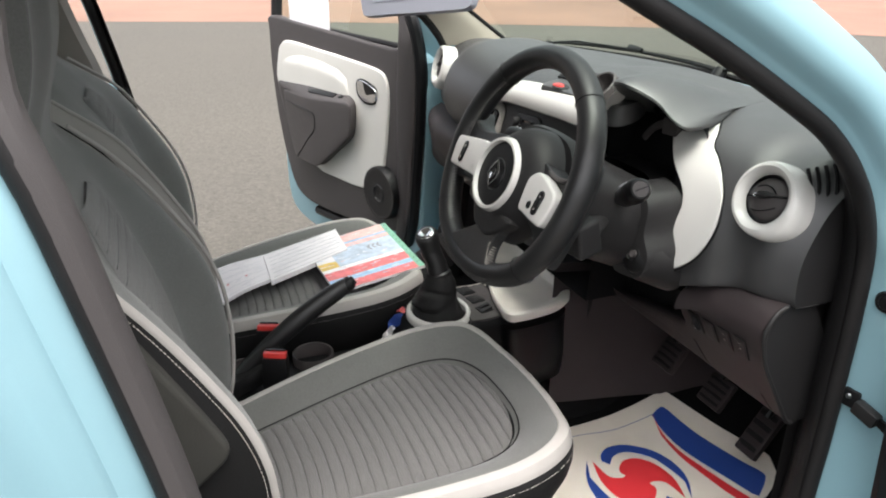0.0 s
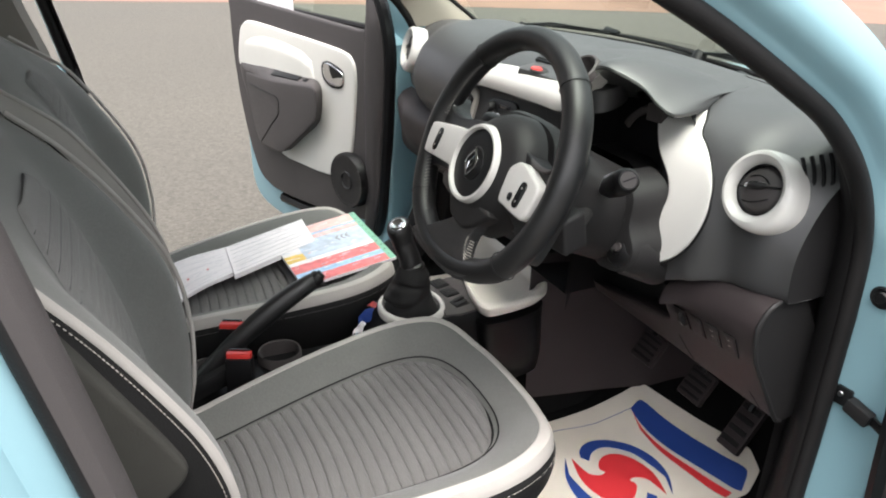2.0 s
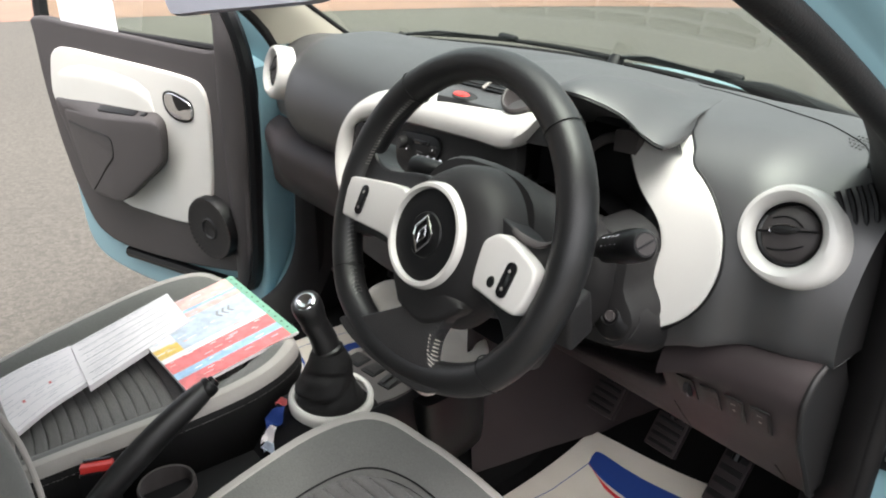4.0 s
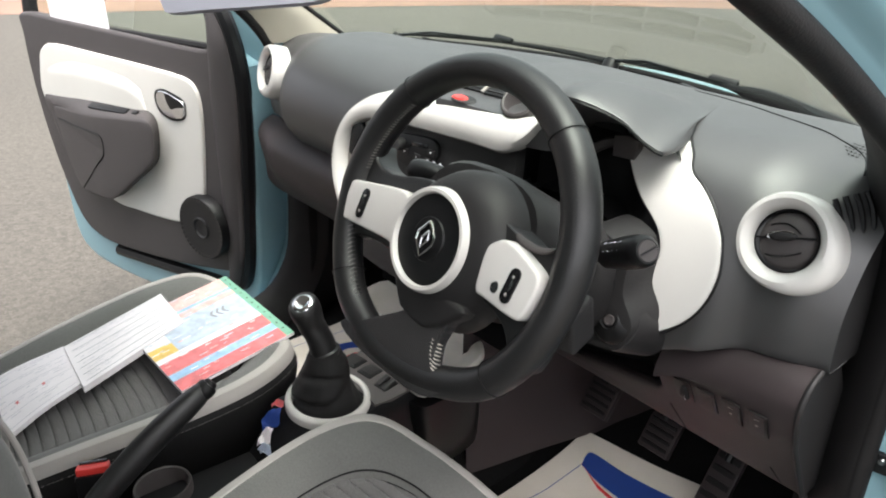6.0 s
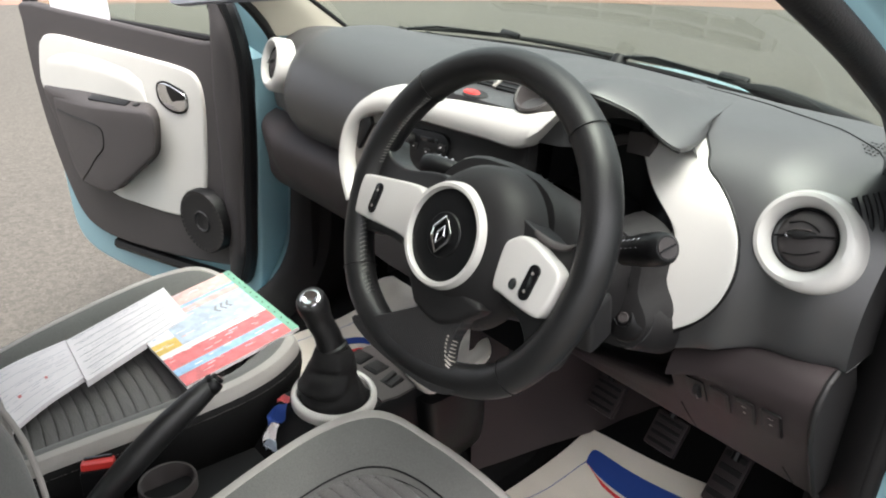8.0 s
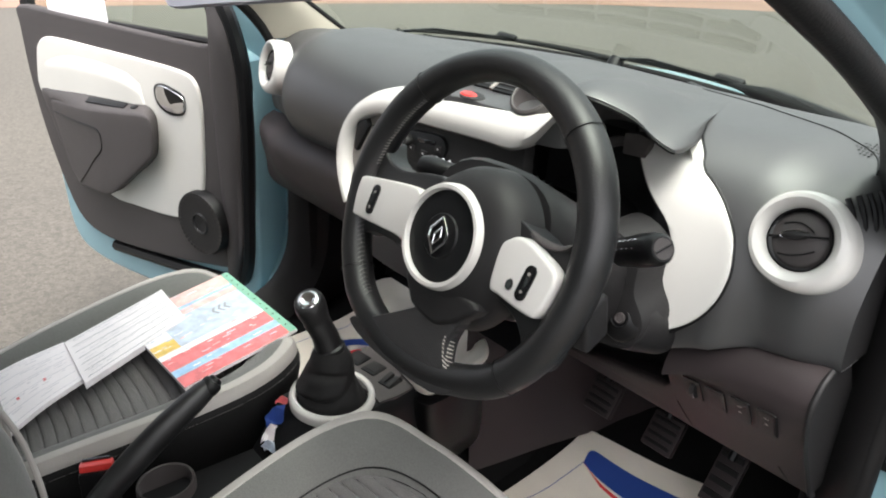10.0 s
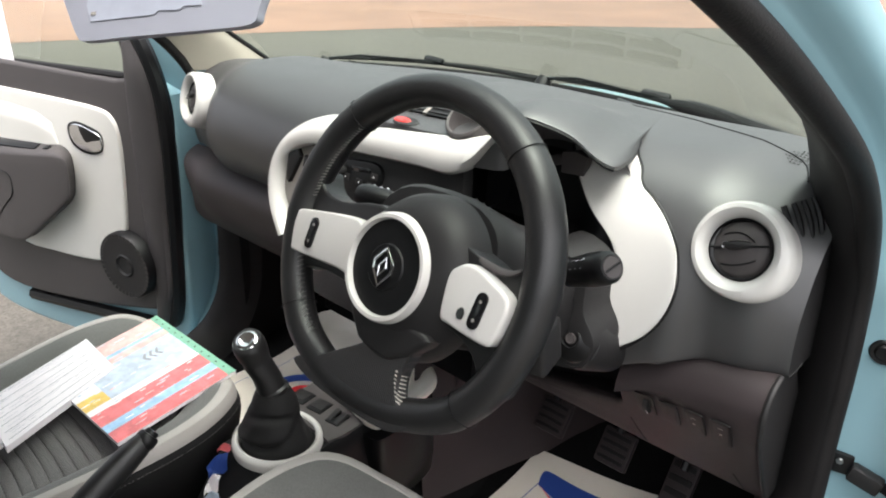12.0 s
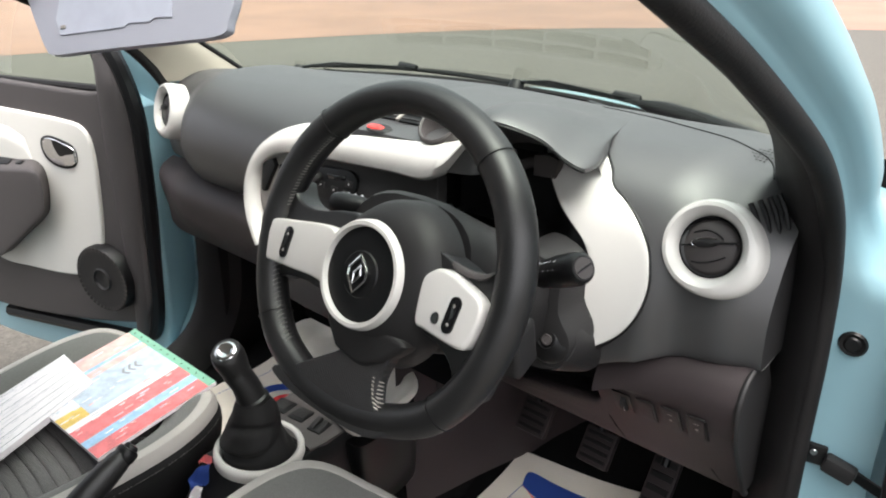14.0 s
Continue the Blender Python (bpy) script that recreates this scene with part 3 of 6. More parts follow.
# knee panel under the column with an open shelf above it
rows = []
for x in np.linspace(0.215, 0.4535, 18):
    zt = 0.736 + 0.26 * (x - 0.325)
    e = max(0.0, (x - 0.435) / 0.0185)
    zt += 0.016 * e * e
    fy = [0.271 + (0.796 - h) * 0.612 for h in (zt - 0.002, zt - 0.014, 0.718)]
    pr = [(0.40, zt - 0.010), (fy[0] + 0.032, zt - 0.005), (fy[0] + 0.014, zt), (fy[0] + 0.004, zt - 0.003), (fy[1], zt - 0.014), (fy[2], 0.718), (0.331, 0.698), (0.342, 0.689), (0.36, 0.686), (0.45, 0.70)]
    rows.append([Vector((x, p.x, p.y)) for p in catmull([(y, z, 0) for y, z in pr], 4)])
part("knee_panel", sheet(rows), LOWER, dash, "dark knee panel with an open shelf")
part("shelf_back", sheet([[Vector((x, y, z)) for x in np.linspace(0.20, 0.46, 8)] for y, z in ((0.345, 0.70), (0.36, 0.80), (0.30, 0.86), (0.275, 0.88))]), BLACK, dash, "black back of the shelf")
# switches
def lower_y(x, z):
    """Depth of the lower panel's face at x and height z."""
    row = min(lower_rows, key=lambda r: abs(r[0].x - x))
    face = [p for p in row if 0.69 < p.z < 0.85 and p.y < 0.345]
    return float(np.interp(-z, [-p.z for p in face], [p.y for p in face]))


def rounded(w, h, r, n_=4):
    """A rounded rectangle as x, z points."""
    return [(sx * (w - r) + r * math.cos(a0 + q * math.pi / 2 / n_), sz * (h - r) + r * math.sin(a0 + q * math.pi / 2 / n_))
            for sx, sz, a0 in ((1, 1, 0), (-1, 1, math.pi / 2), (-1, -1, math.pi), (1, -1, 1.5 * math.pi)) for q in range(n_ + 1)]


for i, (x, z) in enumerate(((0.487, 0.797), (0.518, 0.800), (0.549, 0.804), (0.580, 0.807))):
    slope = (lower_y(x, z + 0.01) - lower_y(x, z - 0.01)) / 0.02
    out_ = Vector((0, -1, slope)).normalized()
    m = frame_from(Vector((x, lower_y(x, z), z)) + out_ * 0.0006, (1, 0, 0.05), out_)
    sw = part("switch_surround", plate(rounded(0.0118, 0.0190, 0.003), 0.0016, m, 0.0004), BLACK, dash)
    if i == 0:
        part("dial", lathe([(0.0, -0.003), (0.009, -0.003), (0.009, 0.003), (0.0, 0.003)], m @ pose(0.003, 0.000, 0, 0, 0, 90), 20, 1.0, 1.3), DARK, sw, "ribbed thumb dial")
        part("dial_mark", box(0.0008, 0.0006, 0.008, m @ pose(0.0055, 0.0086, 0.002), 0), INKFAINT, sw)
    else:
        part("switch", plate(rounded(0.0086, 0.0152, 0.002), 0.0022, m, 0.0005), LOWER, sw)
        if i > 1:
            part("switch_mark", box(0.0034, 0.0006, 0.0026, m @ pose(0, 0.0022, 0.001), 0), GREYTRIM, sw)
            part("switch_mark", box(0.0060, 0.0006, 0.0010, m @ pose(0, 0.0022, -0.009), 0), GREYTRIM, sw)
# hatch lines in the panel's lower part
for pts in (((0.4545, 0.742), (0.456, 0.735), (0.461, 0.716), (0.467, 0.697)), ((0.586, 0.722), (0.590, 0.712), (0.596, 0.696))):
    part("hatch_line", tube([(x, lower_y(x, z) - 0.0002, z) for x, z in pts], 0.0008, 5), BLACK, dash)
# white side panel between the instruments and the outer vent
SIDE_CURVE = catmull([(0.84, 0.228, 0), (0.882, 0.235, 0), (0.94, 0.248, 0), (1.0, 0.268, 0), (1.03, 0.284, 0), (1.055, 0.305, 0), (1.072, 0.33, 0), (1.080, 0.36, 0), (1.086, 0.43, 0)], 8)


def side_y(z):
    return float(np.interp(z, [p.x for p in SIDE_CURVE], [p.y for p in SIDE_CURVE]))


wp = [(0.325, 1.071), (0.347, 1.050), (0.385, 1.015), (0.422, 0.988), (0.436, 0.965), (0.435, 0.948), (0.424, 0.930), (0.425, 0.912), (0.442, 0.889), (0.459, 0.876), (0.486, 0.899), (0.503, 0.927), (0.5085, 0.958),
      (0.503, 0.985), (0.494, 1.003), (0.476, 1.022), (0.454, 1.037), (0.438, 1.0445), (0.429, 1.052), (0.422, 1.061), (0.4045, 1.072), (0.392, 1.0785), (0.36, 1.0795)]
out = [Vector((p.x, 0, p.y)) for p in catmull([(a, b, 0) for a, b in wp], 4, True)]
inset = []
for a, b, c in zip(out[-1:] + out[:-1], out, out[1:] + out[:1]):
    t = (c - a).normalized()
    inset.append(b + Vector((-t.z, 0, t.x)) * 0.0022)
low = min(range(len(wp)), key=lambda k: wp[k][1])
left_edge = catmull([(a, b, 0) for a, b in wp[:low + 1]], 6)[::-1]
right_edge = catmull([(a, b, 0) for a, b in wp[low:]], 6)
rows = []
for z in np.linspace(0.8762, 1.0792, 70):
    xl = float(np.interp(z, [p.y for p in left_edge], [p.x for p in left_edge]))
    xr = float(np.interp(z, [p.y for p in right_edge], [p.x for p in right_edge]))
    y, e = side_y(z), min(0.0022, (xr - xl) * 0.2)
    xs = np.linspace(xl + e, xr - e, 16)
    rows.append([Vector((xl, y + 0.016, z)), Vector((xl, y - 0.0015, z)), Vector((xl + e * 0.3, y - 0.0029, z))]
                + [Vector((x, y - 0.0036, z)) for x in xs]
                + [Vector((xr - e * 0.3, y - 0.0029, z)), Vector((xr, y - 0.0015, z)), Vector((xr, y + 0.016, z))])
bm = sheet(rows)
part("side_panel", bm, WHITE, dash, "glossy white curved trim panel", 32)
part("panel_gap", tube([Vector((p.x, side_y(p.z) - 0.0002, p.z)) for p in [b + (b - i_) * 0.6 for b, i_ in zip(out, inset)]], 0.0016, 6, True), BLACK, dash)
# instrument cowl
rear = [(0.250, 0.275, 1.080), (0.270, 0.240, 1.099), (0.302, 0.210, 1.117), (0.340, 0.203, 1.123), (0.378, 0.229, 1.106), (0.402, 0.241, 1.086), (0.4195, 0.254, 1.0745), (0.4185, 0.285, 1.0740), (0.409, 0.320, 1.0760), (0.398, 0.347, 1.0790), (0.390, 0.364, 1.0820)]
front = [(0.225, 0.42), (0.24, 0.44), (0.262, 0.46), (0.29, 0.47), (0.32, 0.475), (0.34, 0.475), (0.356, 0.470), (0.366, 0.456), (0.375, 0.430), (0.381, 0.402), (0.3875, 0.370)]
rear = rear[:-2] + [(x, y, top_z(x, y) + h) for (x, y, z), h in zip(rear[-2:], (0.0026, 0.0002))]
rc, fc = catmull(rear, 5), catmull([(x, y, top_z(x, y) - 0.0012) for x, y in front], 5)
rings = []
for n_, (a, b) in enumerate(zip(rc, fc)):
    thin = max(0.0, min(1.0, (n_ / 5 - 4) / 1.2))
    round_ = 1 - 0.6 * thin
    u = (a + Vector((0, 0.012, -0.012))).lerp(a + Vector((-0.0005, 0.0015, -0.0035)), thin)
    lo = (a + Vector((0, 0.082, -0.042))).lerp(a + Vector((-0.001, 0.004, -0.0055)), thin)
    reach = (b - a).length
    rings.append([lo, u, a + Vector((0, 0.001, -0.005 + 0.003 * thin)), a, a + Vector((-0.002, 0.004, 0.0035)) * round_]
                 + [a.lerp(b, k) + Vector((-0.002 * (1 - k), 0, 0.36 * reach * k * (1 - k) ** 2 + 0.0035 * round_ * (1 - k) ** 2)) for k in (0.08, 0.17, 0.27, 0.38, 0.5, 0.62, 0.74, 0.86, 0.94, 1.0)])
for r in rings:
    for p, k in zip(r[5:], (0.08, 0.17, 0.27, 0.38, 0.5, 0.62, 0.74, 0.86, 0.94, 1.0)):
        if p.y > 0.34:
            level = top_z(p.x, p.y)
            ease = max(0.0, (k - 0.5) / 0.5) ** 1.5
            p.z = max(p.z + (level + 0.0003 - p.z) * ease, level + 0.0005 * (1 - k) - 0.0004 * k)
part("instrument_cowl", sheet(rings), PAD, dash, "grey hood over the instruments")
part("cowl_lip", tube([p + Vector((0, 0.002, -0.004)) for p in rc[:31]], 0.0022, 6), BLACK, dash)
# instrument binnacle: dark hollow with a dial
ring_o = [Vector((0.315 + 0.115 * math.cos(a), 0.288 + 0.012 * math.cos(a), 1.015 + 0.085 * math.sin(a))) for a in np.linspace(0, 2 * math.pi, 36, endpoint=False)]
ring_i = [Vector((0.315 + 0.10 * math.cos(a), 0.352, 1.012 + 0.075 * math.sin(a))) for a in np.linspace(0, 2 * math.pi, 36, endpoint=False)]
bm = loft([ring_o, ring_i])
bm.faces.new([v for v in bm.verts][36:72])
part("instrument_well", bm, BLACK, dash, "black instrument well")
dm = pose(0.318, 0.346, 1.012, -14, 0, 0) @ pose(0, 0, 0, 0, 0, 180)
dial = part("speedometer", lathe([(0.0, 0.012), (0.030, 0.012), (0.032, 0.010), (0.064, 0.012), (0.068, 0.016), (0.072, 0.016), (0.074, 0.0)], dm, 48), GLOSSBLACK, dash, "round black speedometer")
part("dial_ring", lathe([(0.046, 0.0125), (0.0475, 0.014), (0.062, 0.014), (0.063, 0.0125)], dm, 48), GREYTRIM, dial, "grey scale ring")
for i in range(13):
    a = radians(-40 + i * 260 / 12)
    part("dial_tick", box(0.0016, 0.001, 0.007, dm @ pose(0.057 * math.cos(a), 0.0148, 0.057 * math.sin(a)) @ pose(0, 0, 0, 0, 90 - math.degrees(a), 0), 0), PAPER, dial)
# added grey pieces in place of unidentified grey shapes in the well
part("dial_arc", tube([(0.335 + 0.060 * math.cos(a), 0.292 + 0.010 * math.sin(a), 0.992 + 0.062 * math.sin(a)) for a in np.linspace(0.15, 0.85 * math.pi, 20)], 0.0045, 8, False, flat=1.5), DOORTRIM, dash, "grey arc round the dial")
part("dial_block", plate([(0.330, 1.040), (0.362, 1.042), (0.366, 1.066), (0.350, 1.070), (0.330, 1.066)], 0.012, Matrix(((1, 0, 0, 0), (0, -1, 0, 0.300), (0, 0, 1, 0), (0, 0, 0, 1))), 0.003), DOORTRIM, dash, "grey block beside the dial")
# dark filler between console, well and lower edge
part("column_surround", loft([[Vector((x, y, z)) for x, z in ((0.19, 0.83), (0.46, 0.83), (0.45, 0.90), (0.40, 0.95), (0.33, 0.98), (0.25, 0.98), (0.19, 0.97))] for y in (0.266, 0.36)], True, False), BLACK, dash)

# ---- centre console face ----
fm = Matrix(((1, 0, 0, 0), (0, -1, 0.25, 0.21 - 0.25 + 0.03), (0, 0, 1, 0), (0, 0, 0, 1)))
panel = [(-0.125, 0.89), (-0.145, 0.93), (-0.140, 0.98), (-0.115, 1.02), (-0.06, 1.05), (0.05, 1.062), (0.19, 1.06), (0.222, 1.042), (0.235, 0.98), (0.235, 0.86), (0.20, 0.80), (-0.08, 0.80), (-0.115, 0.84)]
part("console_face", plate([(p.x, p.y) for p in catmull([(a, b, 0) for a, b in panel], 3, True)], 0.018, fm, 0.004), DARK, dash, "dark console face")
part("console_body", loft([[Vector((x, y, z)) for x, z in ((-0.12, 0.70), (0.22, 0.70), (0.24, 1.04), (0.10, 1.04), (0.04, 1.0), (-0.09, 0.97))] for y in (0.262, 0.40)], True, False), BLACK, dash)
# white bezel: loop round the left end and broad bar on top
outer = [(-0.105, 0.865), (-0.135, 0.90), (-0.152, 0.935), (-0.153, 0.97), (-0.138, 1.002), (-0.108, 1.030), (-0.06, 1.051), (0.0, 1.060), (0.08, 1.066), (0.16, 1.071), (0.235, 1.076), (0.262, 1.080), (0.285, 1.096), (0.300, 1.112)]
inner = [(-0.088, 0.875), (-0.112, 0.905), (-0.124, 0.935), (-0.124, 0.962), (-0.114, 0.984), (-0.092, 1.001), (-0.055, 1.012), (0.0, 1.017), (0.08, 1.021), (0.16, 1.025), (0.212, 1.026), (0.240, 1.040), (0.262, 1.066), (0.292, 1.105)]
rings = []
for o, i in zip(catmull([(a, 0, b) for a, b in outer], 4), catmull([(a, 0, b) for a, b in inner], 4)):
    ring = []
    for k, h in ((-0.02, 0.010), (0.0, 0.026), (0.12, 0.036), (0.35, 0.041), (0.65, 0.041), (0.88, 0.036), (1.0, 0.026), (1.02, 0.010)):
        ring.append(fm @ Vector((o.x + (i.x - o.x) * k, h, o.z + (i.z - o.z) * k)))
    rings.append(ring)
part("white_bezel", loft(rings, True, True), WHITE, dash, "glossy white bezel of the centre console")
# pod on top
pod = [(0.075, 0.223), (0.10, 0.224), (0.25, 0.232), (0.285, 0.25), (0.27, 0.30), (0.19, 0.36), (0.10, 0.36), (0.08, 0.32), (0.07, 0.25)]
pm = Matrix(((1, 0, 0, 0), (0, 0, 1, 0), (0, 1, 0.20, 0.994), (0, 0, 0, 1)))
part("top_pod", plate([(p.x, p.y) for p in catmull([(a, b, 0) for a, b in pod], 3, True)], 0.033, pm, 0.004), PAD, dash, "grey top of the centre console")
hz = part("hazard_base", lathe([(0.0, 0.0018), (0.017, 0.0018), (0.019, 0.0)], pm @ pose(0.119, 0.033, 0.235), 24, 1.2, 0.62), DARK, dash)
part("hazard_button", lathe([(0.0, 0.0035), (0.009, 0.0033), (0.011, 0.0015)], pm @ pose(0.112, 0.033, 0.235), 24, 1.45, 0.62), REDPL, hz, "red hazard button")
def VM(x0):
    return frame_from((x0, 0.279, 1.0885), (1, 0.05, 0), (0, -0.42, 0.9))


for x0 in (0.093, 0.158):
    v = part("top_vent", plate([(-0.029, -0.018), (0.029, -0.018), (0.029, 0.018), (-0.029, 0.018)], 0.018, VM(x0) @ pose(0, -0.016, 0), 0.001), BLACK, dash)
    for d in (-0.008, 0.003, 0.012):
        part("vent_slat", box(0.054, 0.004, 0.002, VM(x0) @ pose(0, 0.002, d, 70, 0, 0), 0), DARK, v)
part("vent_divider", box(0.006, 0.012, 0.038, VM(0.1255) @ pose(0, -0.002, 0), 0.001), GREYTRIM, dash)
cm = frame_from((0.216, 0.253, 1.087), (1, 0, 0), (0.42, -0.60, 0.68)) @ Matrix.Scale(0.88, 4)
cup = part("cup_recess", lathe([(0.0, -0.020), (0.018, -0.020), (0.024, -0.016), (0.0275, -0.006), (0.029, 0.012)], cm, 36), DOORTRIM, dash, "round dished recess on the console")
part("cup_rim", lathe([(0.028, 0.006), (0.0285, 0.0125), (0.031, 0.014), (0.034, 0.012), (0.036, 0.0), (0.036, -0.03)], cm, 36), DOORTRIM, cup, "dark rim")

# radio and buttons on the face
rm = fm @ pose(0, 0.018, 0)
radio = part("radio_panel", plate([(p.x, p.y) for p in catmull([(-0.005, 0.968, 0), (-0.010, 0.990, 0), (0.004, 1.003, 0), (0.040, 1.008, 0), (0.072, 1.010, 0), (0.087, 1.002, 0), (0.089, 0.988, 0), (0.078, 0.974, 0), (0.040, 0.963, 0)], 4, True)], 0.005, rm, 0.002), BLACK, dash, "small black radio panel")
part("radio_display", plate([(0.028, 0.992), (0.066, 0.996), (0.067, 1.002), (0.027, 0.999)], 0.001, rm @ pose(0, 0.005, 0), 0.0004), GLOSSBLACK, radio)
for x, z in ((0.018, 0.982), (0.047, 0.980), (0.070, 0.979), (0.076, 0.993)):
    key = part("radio_button", box(0.014, 0.003, 0.009, rm @ pose(x, 0.0055, z), 0.002), DARK, radio)
    part("button_mark", lathe([(0.0, 0.0004), (0.0011, 0.0004), (0.0012, 0.0)], rm @ pose(x, 0.0071, z), 8), PAPER, key)
part("volume_knob", lathe([(0.0, 0.012), (0.007, 0.012), (0.0085, 0.009), (0.009, 0.0)], rm @ pose(0.008, 0.004, 0.990), 20), DARK, radio, "small dark knob")
cv = part("centre_vent", plate([(p.x, p.y) for p in catmull([(-0.118, 0.925, 0), (-0.124, 0.960, 0), (-0.118, 0.985, 0), (-0.100, 1.000, 0), (-0.070, 1.006, 0), (-0.052, 0.990, 0), (-0.056, 0.925, 0), (-0.085, 0.895, 0)], 4, True)], 0.006, rm, 0.003), GREYTRIM, dash, "grey vent disc")
part("vent_tab", plate([(-0.112, 0.952), (-0.104, 0.948), (-0.084, 0.990), (-0.092, 1.000), (-0.114, 0.992)], 0.008, rm @ pose(0, 0.006, 0), 0.002), BLACK, cv)
part("vent_tab", plate([(-0.078, 0.950), (-0.068, 0.952), (-0.062, 0.988), (-0.076, 0.994)], 0.006, rm @ pose(0, 0.006, 0), 0.002), BLACK, cv)

# ---- outer vents ----
for sgn in (1, -1):
    vm = frame_from((0.558, 0.276, 1.014) if sgn > 0 else (-0.584, 0.302, 0.990), (1, 0, 0) if sgn > 0 else (0.985, -0.17, 0), (0, -0.94, 0.34) if sgn > 0 else (-0.17, -0.95, 0.25))
    if sgn > 0:
        vm = vm @ Matrix.Scale(0.925, 4)

    def drop_shape(r, a, sgn=sgn):
        k = max(0, math.cos(a - radians(35 if sgn > 0 else 50))) ** 3
        return r * (1 + 0.16 * k * max(0, (r - 0.045) / 0.008) / 1.2) if r > 0.046 else r
    vent = part("outer_vent", lathe([(0.0345, -0.022), (0.0348, -0.006), (0.0362, -0.001), (0.040, 0.0045), (0.0455, 0.0075), (0.050, 0.0060), (0.0528, 0.001), (0.054, -0.012), (0.054, -0.03)], vm, 64, shift=drop_shape), WHITE, dash, "round white vent ring")
    part("vent_rim", lathe([(0.0350, -0.012), (0.0343, -0.005), (0.0330, -0.005), (0.0325, -0.02)], vm, 48), BLACK, vent)
    part("vent_disc", lathe([(0.0, 0.000), (0.016, -0.001), (0.027, -0.004), (0.0322, -0.010), (0.0325, -0.022)], vm, 48), DOORTRIM, vent, "dark vent disc")
    part("vent_slot", box(0.062, 0.006, 0.0022, vm @ pose(0, -0.002, -0.003, 0, 16, 0), 0), BLACK, vent)
    part("vent_crease", tube([vm @ Vector((-0.014 + 0.034 * k, 0.0004 - 0.003 * k * k, 0.0205 - 0.014 * k * k)) for k in np.linspace(0, 1, 8)], 0.0010, 6), BLACK, vent)
    part("vent_crease", tube([vm @ Vector((-0.020 + 0.034 * k, 0.0002 - 0.002 * (1 - k), -0.012 - 0.006 * math.sin(math.pi * k))) for k in np.linspace(0, 1, 8)], 0.0008, 6), BLACK, vent)
    part("vent_handle", lathe([(0.0, 0.006), (0.008, 0.005), (0.0115, 0.001)], vm @ pose(-0.003, -0.001, -0.004, 0, 16, 0), 24, 1.35, 0.46), DARK, vent, "small dark vent handle")
    part("handle_edge", tube([vm @ Vector((-0.003 + 0.0155 * math.cos(a) * 0.97, 0.0035, -0.004 - 0.27 * 0.0155 * math.cos(a) + 0.0050 * math.sin(a))) for a in np.linspace(0.75 * math.pi, 1.75 * math.pi, 16)], 0.0007, 5), CHROME, vent, "thin chrome edge of the vent handle")
    # side demister beyond the ring
    for i in range(4):
        pts = [Vector((sgn * (0.598 + 0.0065 * i - 0.018 * (1 - k) ** 2), 0.314 + 0.007 * i - 0.008 * k, 1.056 + 0.003 * i - 0.045 * k)) for k in np.linspace(0, 1, 6)]
        if sgn > 0:
            part("demister_slat", tube(pts, 0.0028, 6), BLACK, dash)
# speaker perforation near the right pillar: an oval of small holes
for i in range(7):
    for j in range(9):
        du, dv = (j - 4 + 0.5 * (i % 2)) / 4.3, (i - 3) / 3.3
        if du * du + dv * dv > 1.0:
            continue
        x, y = 0.563 + 0.021 * du + 0.006 * dv, 0.412 + 0.022 * dv - 0.006 * du
        part("speaker_hole", lathe([(0.0, 0.0006), (0.0011, 0.0006), (0.0015, 0.0)], Matrix.Translation((x, y, top_z(x, y) + 0.0006)) @ pose(0, 0, 0, 90, 0, 0), 8), BLACK, dash)
# demister grille in the trough along the glass
rim = [(x, ws_y(x) + d) for x, d in [(x, -0.060) for x in np.linspace(-0.27, 0.25, 12)] + [(0.272, -0.070), (0.272, -0.104)] + [(x, -0.116) for x in np.linspace(0.25, -0.27, 12)] + [(-0.292, -0.104), (-0.292, -0.070)]]
part("demister_rim", tube([Vector((x, y, top_z(x, y) + 0.002)) for x, y in rim], 0.0032, 8, True), PAD, dash, "raised rim of the demister grille")
for i in range(5):
    for j in range(3):
        x = -0.222 + 0.106 * i
        y = ws_y(x) - 0.070 - 0.017 * j
        part("demister_slot", box(0.098, 0.011, 0.004, Matrix.Translation((x, y, top_z(x, y) + 0.0012)) @ pose(0, 0, 0, -14, 0, -math.degrees(x)), 0.001), BLACK, dash)
# release slot on the dash top
part("top_slot", box(0.035, 0.010, 0.006, pose(0.262, 0.545, top_z(0.262, 0.545) + 0.001, 0, 4, -12), 0.002), BLACK, dash)

# ---- steering column ----
col = thing("steering_column", "dark plastic steering column shroud with stalks", "steering column", (0.325, 0.2, 0.95))
TH = radians(23)
WM = Matrix(((1, 0, 0, 0.325), (0, -math.cos(TH), math.sin(TH), 0.035), (0, math.sin(TH), math.cos(TH), 1.012), (0, 0, 0, 1)))  # x across, y to the driver, z up in the wheel's plane
rings = []
for d, sx, sz, dz in ((-0.030, 0.060, 0.055, 0.0), (-0.034, 0.088, 0.072, -0.004), (-0.044, 0.096, 0.078, -0.006), (-0.12, 0.102, 0.074, -0.016), (-0.22, 0.10, 0.07, -0.02)):
    rings.append([WM @ Vector((sx * math.copysign(abs(math.cos(a)) ** 0.7, math.cos(a)), d, dz + sz * math.copysign(abs(math.sin(a)) ** 0.7, math.sin(a)))) for a in np.linspace(0, 2 * math.pi, 28, endpoint=False)])
part("shroud", loft(rings, True, True), DARK, col)
sx0 = Vector((0.507, 0.119, 1.029))
root = Vector((0.4217, 0.153, 0.9815))
d = (sx0 - root).normalized()
sm = frame_from(root, d.cross(Vector((0, 0, 1))), d) @ Matrix.Diagonal((0.86, 1, 0.86, 1))
